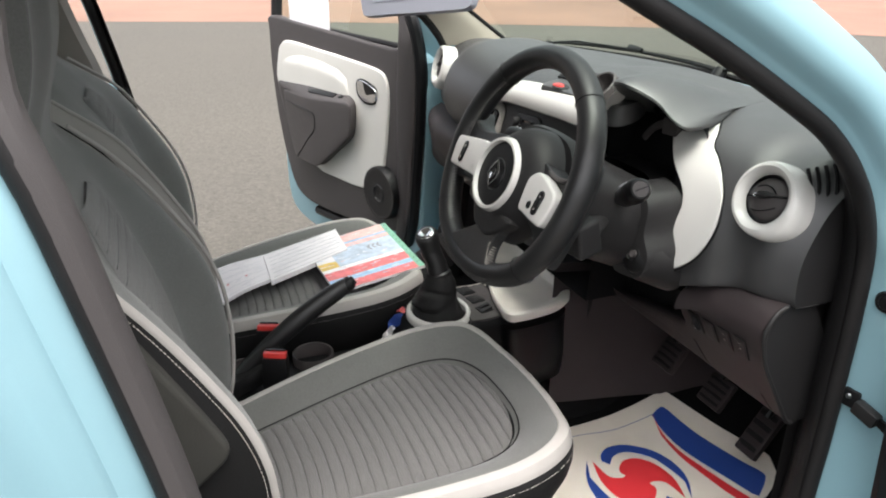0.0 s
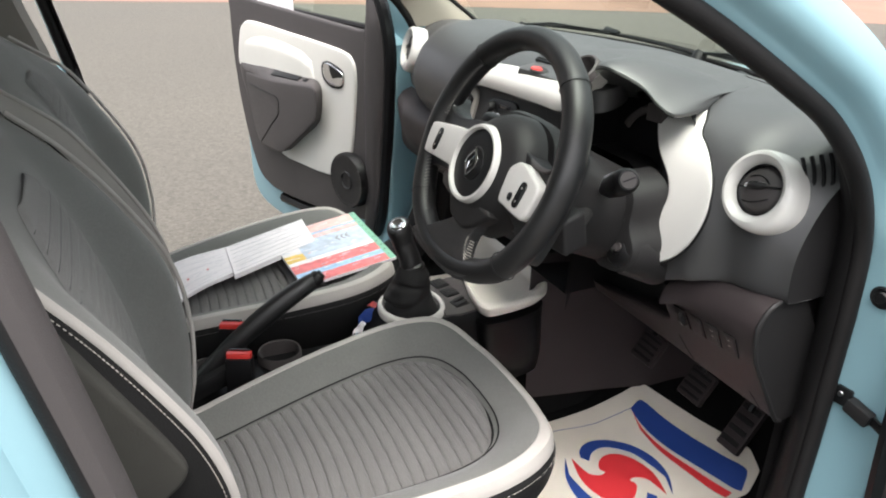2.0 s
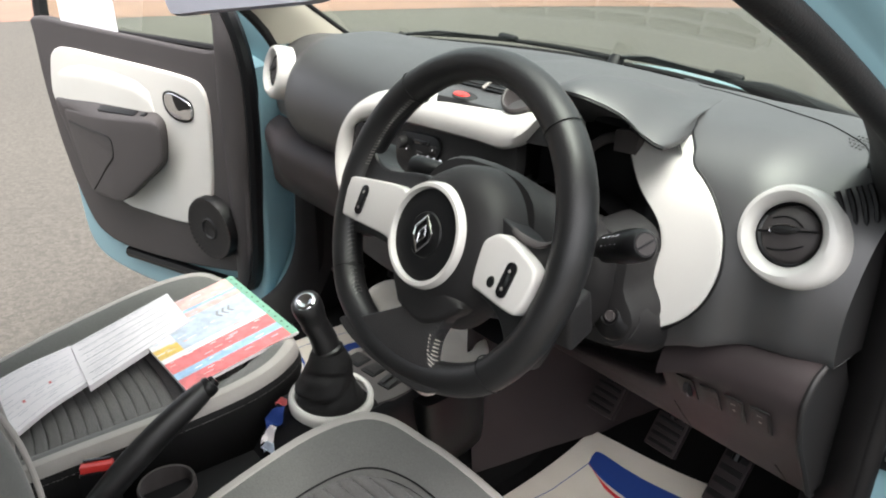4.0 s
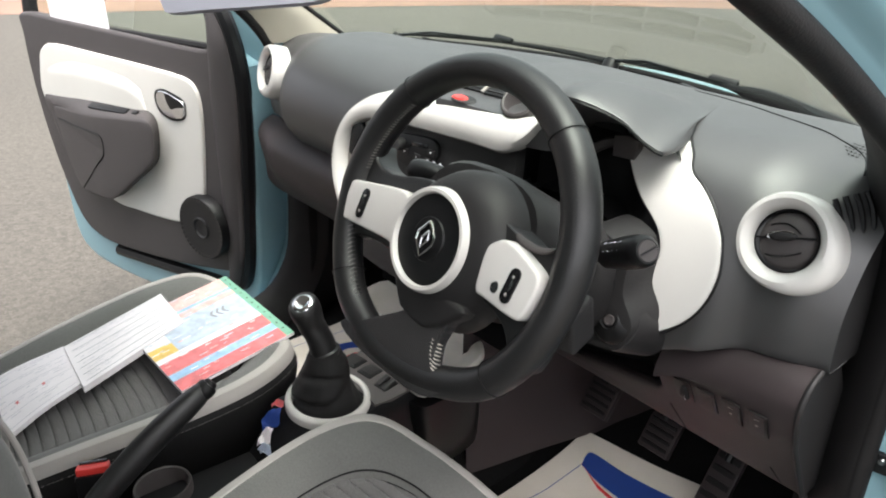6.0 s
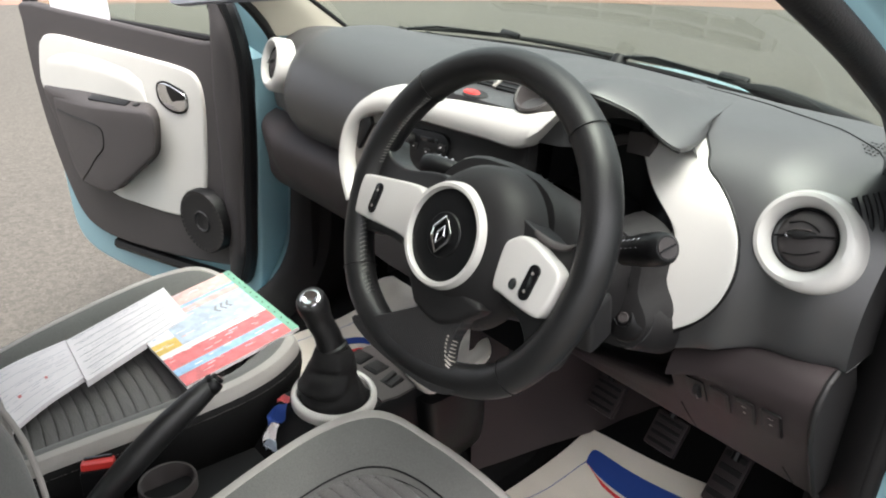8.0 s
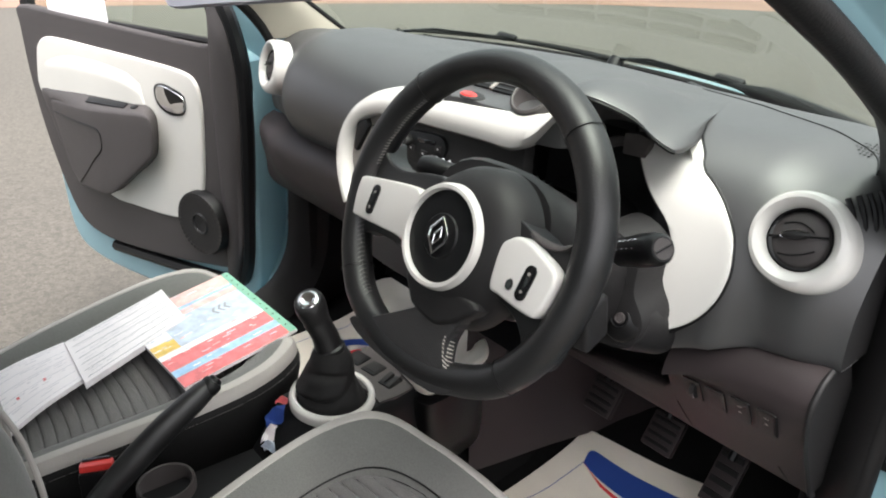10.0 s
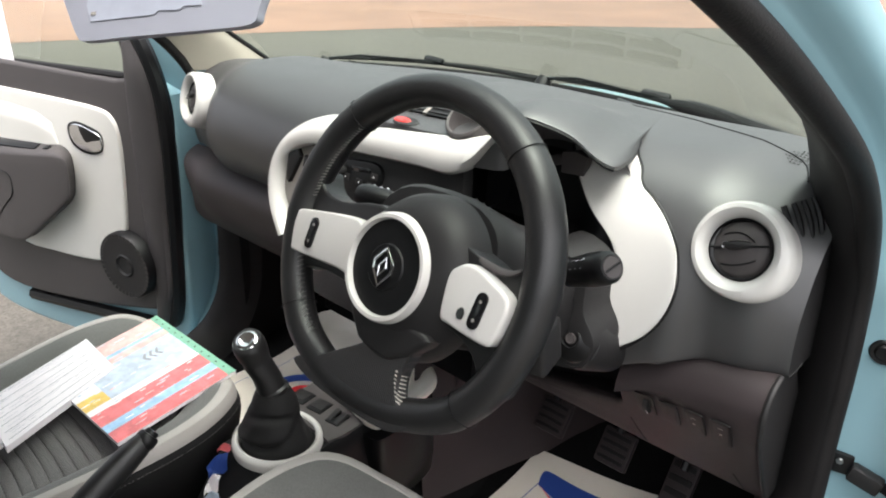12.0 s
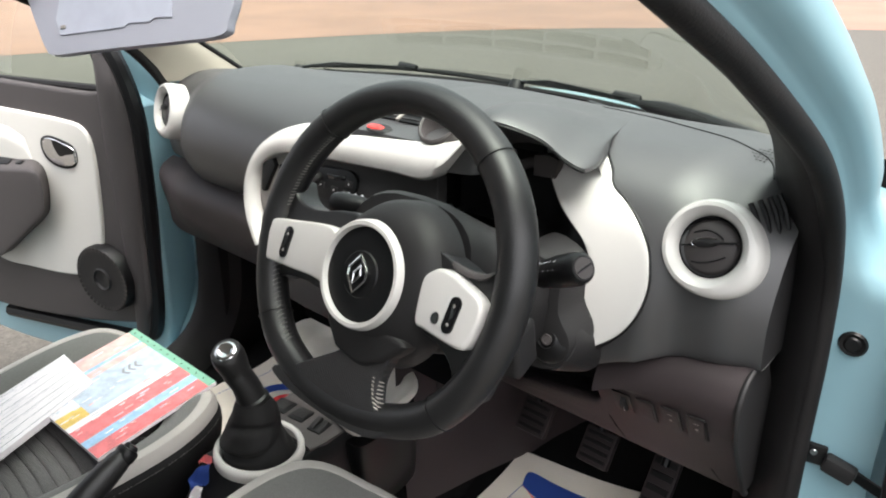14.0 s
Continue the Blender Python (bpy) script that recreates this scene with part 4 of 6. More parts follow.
part("stalk", lathe([(0.0, -0.02), (0.007, -0.02), (0.009, 0.02), (0.0125, 0.026), (0.0165, 0.034), (0.0178, 0.060), (0.0188, 0.064), (0.0190, 0.090), (0.0172, 0.100), (0.0135, 0.1035), (0.0, 0.1035)], sm, 24), BLACK, col, "black light stalk with ribbed end")
part("stalk_cap", lathe([(0.0, 0.1045), (0.0115, 0.1045), (0.012, 0.102)], sm, 24), DOORTRIM, col)
part("stalk_groove", box(0.020, 0.002, 0.002, sm @ pose(0, 0.1048, 0, 0, 20, 0), 0), BLACK, col)
for k in range(4):
    part("stalk_mark", lathe([(0.0011, 0.0), (0.0011, 0.0008), (0.0021, 0.0008), (0.0021, 0.0)], frame_from(sm @ Vector((0.0135, 0.050 + 0.009 * k, 0.0128)), (0, 1, 0), sm.to_3x3() @ Vector((0.72, 0, 0.69))), 12), INKGREY, col)
    part("stalk_mark", box(0.0014, 0.0006, 0.0010, frame_from(sm @ Vector((0.0182, 0.050 + 0.009 * k, 0.0045)), sm.to_3x3() @ Vector((0, 1, 0)), sm.to_3x3() @ Vector((0.97, 0, 0.24))), 0), INKGREY, col)
root = Vector((0.245, 0.135, 1.010))
tip = Vector((0.172, 0.120, 1.012))
d = (tip - root).normalized()
sm = frame_from(root, d.cross(Vector((0, 0, 1))), d)
part("stalk", lathe([(0.0, -0.02), (0.007, -0.02), (0.008, 0.03), (0.014, 0.04), (0.0155, 0.075), (0.013, 0.085), (0.0, 0.087)], sm, 20), BLACK, col)
for k in range(3):
    part("stalk_mark", box(0.004, 0.001, 0.004, sm @ pose(0.008, 0.05 + 0.01 * k, 0.012, -40, 0, 0), 0), INKGREY, col)
# audio remote pod and ignition lock
part("audio_remote", box(0.042, 0.038, 0.050, pose(0.464, 0.066, 0.957, 12, 0, 8), 0.006, 3), DARK, col, "square audio remote pod")
part("remote_mark", box(0.004, 0.001, 0.007, pose(0.4640, 0.0450, 0.968, 12, 0, 8), 0), INKGREY, col)
part("remote_mark", box(0.004, 0.001, 0.007, pose(0.4640, 0.0495, 0.947, 12, 0, 8), 0), INKGREY, col)
part("remote_stem", tube([(0.455, 0.080, 0.955), (0.425, 0.115, 0.952), (0.395, 0.150, 0.950)], 0.016, 10, False, flat=0.8), DARK, col)
im = frame_from((0.431, 0.186, 0.896), (1, 0, 0.0), (0.30, -0.85, 0.42))
part("lock_housing", lathe([(0.034, -0.08), (0.034, -0.02), (0.030, -0.008), (0.024, -0.006)], im, 32), DARK, col, "dark ignition lock housing")
part("lock_boss", lathe([(0.0265, -0.02), (0.0265, -0.006), (0.0250, -0.002), (0.0225, 0.0005), (0.014, 0.0025), (0.0125, 0.0045), (0.0105, 0.0050), (0.0092, 0.003), (0.0, 0.003)], im, 32), BLACK, col, "dark domed lock boss")
part("lock_barrel", lathe([(0.0, 0.0045), (0.0042, 0.0045), (0.0046, 0.0055), (0.0058, 0.0055), (0.0064, 0.003)], im, 20), DOORTRIM, col, "grey ignition barrel")
part("lower_shroud", plate([(p.x, p.y) for p in catmull([(a, b, 0) for a, b in [(0.375, 0.985), (0.415, 0.985), (0.436, 0.965), (0.440, 0.93), (0.456, 0.908), (0.460, 0.890), (0.450, 0.866), (0.42, 0.856), (0.385, 0.860), (0.37, 0.92)]], 3, True)], 0.06, Matrix(((1, 0, 0, 0), (0, -1, 0.15, 0.11), (0, 0, 1, 0), (0, 0, 0, 1))), 0.010), DARK, col)
part("shroud_seam", tube([(0.405, 0.1962, 0.978), (0.428, 0.1895, 0.935)], 0.0010, 6), BLACK, col)

# ---- steering wheel ----
wheel = thing("steering_wheel", "black leather steering wheel with white spoke panels", "steering wheel", (0.325, 0.035, 1.012))


def rim_point(a, r=0.163):
    x, z = r * math.cos(a), r * math.sin(a)
    if z < -0.118:
        z = -0.118 + (z + 0.118) * 0.75
    return Vector((x, 0, z))


rings = []
NR = 96
for i in range(NR):
    a = 2 * math.pi * i / NR
    c = rim_point(a)
    out = Vector((math.cos(a), 0, math.sin(a)))
    grip = 0.0165 + 0.0025 * (max(0, math.cos(2 * (a - radians(30)))) * (1 if math.sin(a) > 0 else 0.4) + max(0, math.cos(2 * (a - radians(150)))) * (1 if math.sin(a) > 0 else 0.4)) * 0.6
    rings.append([WM @ (c + out * (math.cos(w) * grip) + Vector((0, math.sin(w) * grip * 1.08, 0))) for w in np.linspace(0, 2 * math.pi, 16, endpoint=False)])
part("rim", loft(rings, wrap=True), LEATHER, wheel, "black leather rim")
for deg in (48, 132, 217, 318):
    a = radians(deg)
    c, out = rim_point(a), Vector((math.cos(a), 0, math.sin(a)))
    part("rim_seam", tube([WM @ (c + out * (math.cos(w) * 0.0187) + Vector((0, math.sin(w) * 0.0197, 0))) for w in np.linspace(0, 2 * math.pi, 20, endpoint=False)], 0.0006, 6, True), BLACK, wheel)


def stitches(name, a0, a1, count):
    bm = bmesh.new()
    for k in range(count):
        a = radians(a0 + (a1 - a0) * k / (count - 1))
        c, out = rim_point(a), Vector((math.cos(a), 0, math.sin(a)))
        p = c - out * 0.0165 + Vector((0, 0.007, 0))
        t = Vector((-math.sin(a), 0, math.cos(a)))
        tube([WM @ (p - out * 0.004 * -1 + Vector((0, 0.004, 0)) + t * 0.002), WM @ (p - out * 0.001 - t * 0.001), WM @ (p + out * 0.001 + Vector((0, -0.008, 0)) - t * 0.002)], 0.00055, 5, False, bm)
    ob = part(name, bm, WHEELSTITCH, wheel, "row of grey stitches")
    return ob


stitches("stitching", 134, 171, 26)
stitches("stitching", 190, 232, 22)
# spokes
def spoke(pts, y0, y1, mat, name, label="", bevel=0.006):
    poly = [(p.x, p.y) for p in catmull([(a, b, 0) for a, b in pts], 4, True)]
    return part(name, plate(poly, y1 - y0, WM @ Matrix.Translation((0, y0, 0)), bevel, segments=3), mat, wheel, label)


spoke([(-0.150, -0.060), (-0.162, -0.020), (-0.160, 0.030), (-0.150, 0.052), (-0.136, 0.034), (-0.105, 0.027), (-0.03, 0.034), (-0.03, -0.05), (-0.0844, -0.0486), (-0.125, -0.052)], -0.028, 0.004, LEATHER, "spoke", "black leather spoke")
spoke([(0.150, -0.088), (0.162, -0.02), (0.160, 0.035), (0.151, 0.056), (0.143, 0.031), (0.137, 0.0225), (0.122, 0.0185), (0.108, 0.0200), (0.092, 0.025), (0.03, 0.034), (0.03, -0.05), (0.08, -0.048), (0.107, -0.056), (0.1225, -0.070), (0.130, -0.086)], -0.028, 0.004, LEATHER, "spoke", "black leather spoke")
sl = spoke([(-0.1565, -0.034), (-0.1610, -0.009), (-0.1535, 0.004), (-0.121, 0.0105), (-0.060, 0.0175), (-0.05, 0.000), (-0.05, -0.037), (-0.0747, -0.0385), (-0.1164, -0.040), (-0.1505, -0.0405)], 0.0, 0.016, WHITE, "spoke_panel", "white spoke panel with buttons", 0.004)
sr = spoke([(0.0944, 0.0171), (0.084, 0.0115), (0.077, 0.0028), (0.0768, -0.0181), (0.080, -0.038), (0.0925, -0.041), (0.131, -0.0452), (0.1415, -0.040), (0.1465, -0.022), (0.1475, -0.006), (0.1417, 0.003), (0.1252, 0.0102), (0.109, 0.0159)], 0.002, 0.020, WHITE, "spoke_panel", "white spoke panel with buttons", 0.004)
# thumb rest along the top edge of the right spoke, grey painting its highlight
acc = catmull([(0.097, 0.006, 0.0235), (0.106, 0.0065, 0.0205), (0.121, 0.0065, 0.0190), (0.133, 0.005, 0.0210), (0.140, 0.003, 0.0265)], 5)
part("thumb_rest", tube([WM @ q for q in acc], lambda k: 0.0016 + 0.0030 * math.sin(math.pi * min(1.0, 0.15 + k * 0.85)), 10, False, flat=0.8), DOORTRIM, wheel, "thumb rest on the spoke, its highlight put into the grey")


def pill(cx, cz, half, r, tilt, y, parent):
    pts = []
    for k in range(9):
        a = math.pi * k / 8
        pts.append((r * math.cos(a), half + r * math.sin(a)))
    for k in range(9):
        a = math.pi + math.pi * k / 8
        pts.append((r * math.cos(a), -half + r * math.sin(a)))
    m = WM @ pose(cx, y, cz, 0, tilt, 0)
    b = part("button_pad", plate(pts, 0.0025, m, 0.001), GLOSSBLACK, parent, "black cruise buttons")
    for s in (-1, 1):
        part("button_symbol", lathe([(0.0, 0.0030), (0.0014, 0.0030), (0.0018, 0.002)], m @ pose(0, 0, s * half * 0.8), 12), GREYTRIM, b)
    return b


pill(-0.1218, -0.0147, 0.0115, 0.0062, 6, 0.0155, sl)
pill(0.1196, -0.0185, 0.0112, 0.0063, 8, 0.0195, sr)
part("small_button", lathe([(0.0, 0.0025), (0.0045, 0.0025), (0.0055, 0.0)], WM @ pose(0.1023, 0.0195, -0.0266), 16, 0.8, 1.1), GLOSSBLACK, sr)
# hub pad: domed, with a white ring
hc = Vector((0.006, 0, -0.012))
prof = [(0.100, -0.025), (0.098, -0.008), (0.090, 0.006), (0.074, 0.016), (0.055, 0.021), (0.0, 0.023)]
rings = []
for r, y in prof:
    ring = []
    for i in range(48):
        a = 2 * math.pi * i / 48
        sx_ = 0.70 if math.cos(a) > 0 else 0.88
        sz_ = 0.80 if math.sin(a) > 0 else 0.90
        ring.append(WM @ (hc + Vector((0.018 + r * math.cos(a) * sx_, y, r * math.sin(a) * sz_))))
    rings.append(ring)
part("hub_pad", loft(rings), DARK, wheel, "domed dark airbag pad")
hm = WM @ Matrix.Translation(hc + Vector((-0.002, 0.0225, -0.003)))
part("hub_ring", lathe([(0.0465, -0.006), (0.0465, 0.004), (0.048, 0.0065), (0.0515, 0.0065), (0.054, 0.002), (0.055, -0.008)], hm, 56), WHITE, wheel, "white ring round the hub")
part("hub_disc", lathe([(0.0, 0.003), (0.022, 0.003), (0.0235, 0.0015), (0.030, 0.002), (0.0465, 0.0005)], hm, 56), BLACK, wheel)
# plain lozenge emblem
bm = tube([hm @ Vector((x, 0.0055, z)) for x, z in [(0.000, 0.0185), (0.0118, 0.004), (0.0118, -0.004), (0.0, -0.0185), (-0.0118, -0.004), (-0.0118, 0.004)]], 0.0019, 6, True)
bm = tube([hm @ Vector((x, 0.0055, z)) for x, z in [(0.003, 0.010), (0.0045, 0.0), (-0.003, -0.010), (-0.0045, 0.0)]], 0.0016, 6, True, bm)
part("emblem", bm, CHROME, wheel, "chrome lozenge emblem", 20)
# lower spoke
spoke([(-0.100, -0.150), (-0.064, -0.131), (-0.036, -0.114), (-0.0098, -0.0972), (0.004, -0.085), (0.02, -0.07), (0.06, -0.07), (0.057, -0.086), (0.0520, -0.104), (0.0535, -0.120), (0.061, -0.136), (0.084, -0.140), (0.05, -0.163), (-0.05, -0.163)], 0.0, 0.0150, PERF, "lower_spoke", "perforated black lower spoke", 0.006)
spoke([(-0.030, -0.06), (-0.018, -0.088), (-0.004, -0.0955), (0.026, -0.0995), (0.045, -0.092), (0.058, -0.083), (0.070, -0.06)], -0.012, 0.0185, DARK, "lower_spoke_cover")
bm = bmesh.new()
for k in range(8):
    f = k / 7
    z = -0.106 - 0.026 * f
    x = 0.0500 + 0.010 * f * f
    tube([WM @ Vector((x - 0.0045, 0.0158, z + 0.002)), WM @ Vector((x + 0.0015, 0.0125, z - 0.001)), WM @ Vector((x + 0.003, 0.006, z - 0.002))], 0.0006, 5, False, bm)
part("stitching", bm, STITCH, wheel, "row of pale stitches")
# ---- seats ----
def seat(name, cx, bx, sgn, label, oy=0.0, oz=0.0):
    """A front seat; sgn: the side of the sill (+1: right)."""
    s = thing(name, label, "car seat", (cx, -0.15, 0.36), "front seats")
    half = [(0.0, 0.106), (0.085, 0.101), (0.155, 0.079), (0.197, 0.037), (0.213, -0.03), (0.207, -0.12), (0.190, -0.22), (0.168, -0.32), (0.150, -0.40), (0.140, -0.47)]
    out = catmull([(x, y, 0) for x, y in half], 4)
    outline = [Vector((-p.x, p.y, 0)) for p in out[::-1]] + out[1:]
    c0 = Vector((0, -0.17, 0))

    def ring(k, z, grow=0.0):
        r = []
        for p in outline:
            q = c0 + Vector(((p.x - c0.x) * k, (p.y - c0.y) * (k + (1 - k) * 0.28), 0))
            n_ = (p - c0).normalized()
            q = q + n_ * grow
            zz = z - 0.033 + 0.045 * max(0, min(1, (q.y + 0.36) / 0.4)) - 0.012 * max(0, (q.y - 0.03) / 0.09) ** 2
            side_ = max(0.0, min(1.0, (abs(p.x) / 0.213 - 0.45) / 0.45))
            zz += 0.015 * side_ * side_ * (3 - 2 * side_) * max(0.0, min(1.0, (k - 0.63) / 0.2))
            r.append(Vector((cx + q.x, q.y + oy, zz)))
        return r
    Z = 0.628 + oz
    part("bolster", loft([ring(0.625, Z - 0.018), ring(0.655, Z - 0.011), ring(0.71, Z - 0.002), ring(0.79, Z + 0.003), ring(0.86, Z + 0.0055), ring(0.896, Z + 0.0063)], False), FABRIC, s, "grey cloth seat bolster")
    part("edge_band", loft([ring(0.894, Z + 0.0062), ring(0.901, Z + 0.0078), ring(0.935, Z + 0.0080), ring(0.962, Z + 0.0060), ring(0.982, Z - 0.003), ring(0.991, Z - 0.013), ring(0.990, Z - 0.015)], False), PIPING, s, "light grey edge band")
    part("skirt", loft([ring(0.989, Z - 0.0125), ring(0.997, Z - 0.016), ring(1.004, Z - 0.026), ring(1.004, Z - 0.04), ring(0.985, Z - 0.065), ring(0.93, Z - 0.10), ring(0.86, Z - 0.135), ring(0.80, Z - 0.165)], False), SIDE, s, "black leather-look seat skirt")
    bm = bmesh.new()
    st = ring(1.0045, Z - 0.024)
    for i in range(0, len(st) - 1):
        a, b = st[i], st[i + 1]
        L = (b - a).length
        for k in range(max(1, int(L / 0.0055))):
            f = k * 0.0055 / L
            if f + 0.5 * 0.0055 / L <= 1:
                tube([a.lerp(b, f), a.lerp(b, f + 0.0034 / L)], 0.0005, 4, False, bm)
    part("stitching", bm, STITCH if sgn > 0 else WHEELSTITCH, s, "row of edge stitching")
    # ribbed insert: padded ribs with narrow sewn valleys between them
    pitch, front, back = 0.0178, 0.030, -0.385

    def insert_z(y):
        return Z - 0.0495 + 0.045 * max(0, min(1, (y + 0.36) / 0.4))

    def insert_w(y):
        yo = c0.y + (y - c0.y) / 0.745
        return max(0.012, 0.650 * float(np.interp(-yo, [-p.y for p in out], [p.x for p in out])))
    steps = sorted({round(back + pitch * (k + f), 5) for k in range(24) for f in (0.0, 0.06, 0.16, 0.35, 0.65, 0.84, 0.94)} | {front})
    rows = []
    for y in [v for v in steps if back <= v <= front]:
        f = ((y - back) / pitch) % 1.0
        rib = max(0.0, 1 - abs(2 * f - 1) ** 5)
        w, row = insert_w(y), []
        for j in range(17):
            u = -1 + j / 8
            edge = max(0, (abs(u) - 0.85) / 0.15)
            row.append(Vector((cx + u * w, y + oy - 0.010 * u * u, insert_z(y) + 0.0042 * rib * (1 - 0.7 * edge) - 0.004 * (1 - u * u))))
        rows.append(row)
    part("seat_insert", sheet(rows), INSERT, s, "ribbed dark grey cloth insert", 75)
    # dark tubes paint shade along the sewn grooves between the ribs
    bm = bmesh.new()
    for k in range(1, 23):
        y = back + pitch * k
        w = 0.95 * insert_w(y)
        tube([Vector((cx + u * w, y + oy - 0.010 * u * u, insert_z(y) + 0.0002 - 0.004 * (1 - u * u))) for u in np.linspace(-1, 1, 11)], 0.0007, 5, False, bm)
    part("rib_groove_lines", bm, SIDE, s, "dark lines for the seams and groove shade between the ribs")
    part("insert_seam", tube(ring(0.652, Z - 0.0105), 0.0013, 6), SIDE, s, "dark seam round the insert")
    part("under_insert", loft([ring(0.67, Z - 0.026), ring(0.02, Z - 0.034)], False), SIDE, s)
    # backrest: stations up the back as height, half width, edge and centre line
    away = 0.0 if sgn > 0 else 0.045
    heights = [0.50, 0.58, 0.62, 0.683, 0.73, 0.78, 0.835, 0.888, 0.96, 1.02, 1.08, 1.13, 1.18, 1.235, 1.32, 1.40, 1.43]
    edge_y = [-0.40, -0.378, -0.368, -0.361, -0.362, -0.368, -0.385, -0.412, -0.456, -0.502, -0.556, -0.552, -0.536, -0.526, -0.524, -0.545, -0.575]
    mid_y = [-0.40, -0.405, -0.412, -0.424, -0.431, -0.439, -0.450, -0.464, -0.488, -0.513, -0.545, -0.540, -0.524, -0.512, -0.510, -0.532, -0.565]
    widths = [0.185, 0.200, 0.208, 0.224, 0.231, 0.235, 0.235, 0.232, 0.227, 0.219, 0.200, 0.146, 0.127, 0.124, 0.120, 0.095, 0.06]
    st = catmull([(h, w, 0) for h, w in zip(heights, widths)], 4)
    ys = catmull([(h, a, b) for h, a, b in zip(heights, edge_y, mid_y)], 4)
    fw = Vector((0, 0.96, 0.28))

    def section(h, w, us):
        he = float(np.interp(h, [q.x for q in ys], [q.y for q in ys]))
        hm_ = float(np.interp(h, [q.x for q in ys], [q.z for q in ys]))
        out_ = []
        for u, d in us:
            a = min(1.0, abs(u))
            k = 0.0 if a < 0.5 else (1.0 if a > 0.9 else (a - 0.5) / 0.4)
            k = k * k * (3 - 2 * k)
            y = hm_ + (he - hm_) * k - away * max(0, min(1, (h - 1.0) / 0.12))
            out_.append(Vector((bx + u * w, y, h)) + fw * d)
        return out_
    rows = [section(p.x, p.y, [(u, 0.0) for u in np.linspace(-0.985, 0.985, 41)]) for p in st]
    part("backrest", sheet(rows), FABRIC, s, "grey cloth backrest with integrated headrest")
    low = [p for p in st if p.x < 1.075]
    inner_u, wrap = (0.984, 0.0) if sgn > 0 else (0.958, 0.024)
    for sd in (-1, 1):
        rows = []
        for p in st:
            f = 1.0 if p.x < 1.06 else max(0.12, 1 - (p.x - 1.06) / 0.03)
            rows.append(section(p.x, p.y, [(sd * inner_u, 0.0)] + [(sd * u, e * f - 0.001) for u, e in ((inner_u + 0.004, 0.0018), (0.994, 0.0014), (0.999, -0.001), (1.002, -0.003), (1.003, -0.005 - wrap), (1.002, -0.007 - wrap))]))
        k_ = len(low)
        part("edge_band", sheet(rows[:k_]), PIPING, s, "light grey edge band")
        part("headrest_edge", sheet(rows[k_ - 1:]), FABRIC, s)
        if sgn < 0 or sd < 0:
            part("piping", tube([section(p.x, p.y, [(sd * 0.996, 0.0075 if sd < 0 else 0.0012)])[0] for p in low], 0.0034, 8), PIPING, s, "pale piping along the backrest's edge")
        rows = []
        for p in st:
            f = 1.0 if p.x < 1.06 else max(0.15, 1 - (p.x - 1.06) / 0.03)
            rows.append(section(p.x, p.y, [(sd * u, e) for u, e in ((1.003, -0.008 * f - wrap), (1.012, -0.022 - wrap), (1.03, -0.07), (1.02, -0.11), (0.92, -0.135), (0.6, -0.14), (0.0, -0.14))]))
        part("back_side", sheet(rows[:k_]), SIDE, s, "dark side of the backrest")
        part("headrest_side", sheet(rows[k_ - 1:]), FABRIC, s)
        bm = bmesh.new()
        for a, b in zip(low, low[1:]):
            pa, pb = section(a.x, a.y, [(sd * 1.0075, -0.0125 - wrap)])[0], section(b.x, b.y, [(sd * 1.0075, -0.0125 - wrap)])[0]
            L = (pb - pa).length
            for k in range(max(1, round(L / 0.0055))):
                f = k / max(1, round(L / 0.0055))
                tube([pa.lerp(pb, f), pa.lerp(pb, min(1, f + 0.0034 / L))], 0.0006, 4, False, bm)
        part("stitching", bm, STITCH, s, "pale edge stitching")
    # ribbed centre of the backrest
    rows = []
    for i in range(220):
        h = 0.64 + 0.395 * i / 219
        w = 0.118 * max(0.02, 1 - max(0, (h - 0.90) / 0.142) ** 3) ** 0.4
        rib = abs(math.sin(math.pi * h / 0.0178)) ** 0.5
        wid = float(np.interp(h, [q.x for q in st], [q.y for q in st]))
        rows.append(section(h, wid, [(u * w / wid, 0.0010 + (0.0034 + 0.0026 * rib) * (1 - abs(u) ** 6)) for u in np.linspace(-1, 1, 17)]))
    part("back_insert", sheet(rows), INSERT, s, "ribbed dark grey backrest insert", 60)
    # the backrest's grooves get their seam and shade as dark tubes too
    bm = bmesh.new()
    for k in range(37, 58):
        h = 0.0178 * k
        w = 0.118 * max(0.02, 1 - max(0, (h - 0.90) / 0.142) ** 3) ** 0.4 if h < 1.04 else 0
        if w > 0.02:
            wid = float(np.interp(h, [q.x for q in st], [q.y for q in st]))
            tube(section(h, wid, [(u * 0.92 * w / wid, 0.0013 + 0.0034 * (1 - abs(0.92 * u) ** 6)) for u in np.linspace(-1, 1, 9)]), 0.0006, 5, False, bm)
    part("rib_groove_lines", bm, SIDE, s, "dark lines for the seams and groove shade between the ribs")
    # hinge cover and base
    hp = [(-0.515, 1.000), (-0.496, 0.985), (-0.450, 0.905), (-0.415, 0.838), (-0.411, 0.816), (-0.430, 0.795), (-0.50, 0.745), (-0.56, 0.74), (-0.575, 0.85)]
    hmx = Matrix(((0, sgn, 0, bx + sgn * 0.205), (1, 0, 0, 0), (0, 0, 1, 0), (0, 0, 0, 1)))
    part("side_pad", plate([(p.x, p.y) for p in catmull([(a, b, 0) for a, b in hp], 3, True)], 0.046, hmx, 0.012, segments=3), SIDELOW, s, "dark padded panel on the backrest's side")
    part("hinge_cover", box(0.040, 0.13, 0.11, pose(cx + sgn * 0.200, -0.40, 0.545, -15, 0, 0), 0.018, 3), SIDE, s, "dark seat hinge cover")
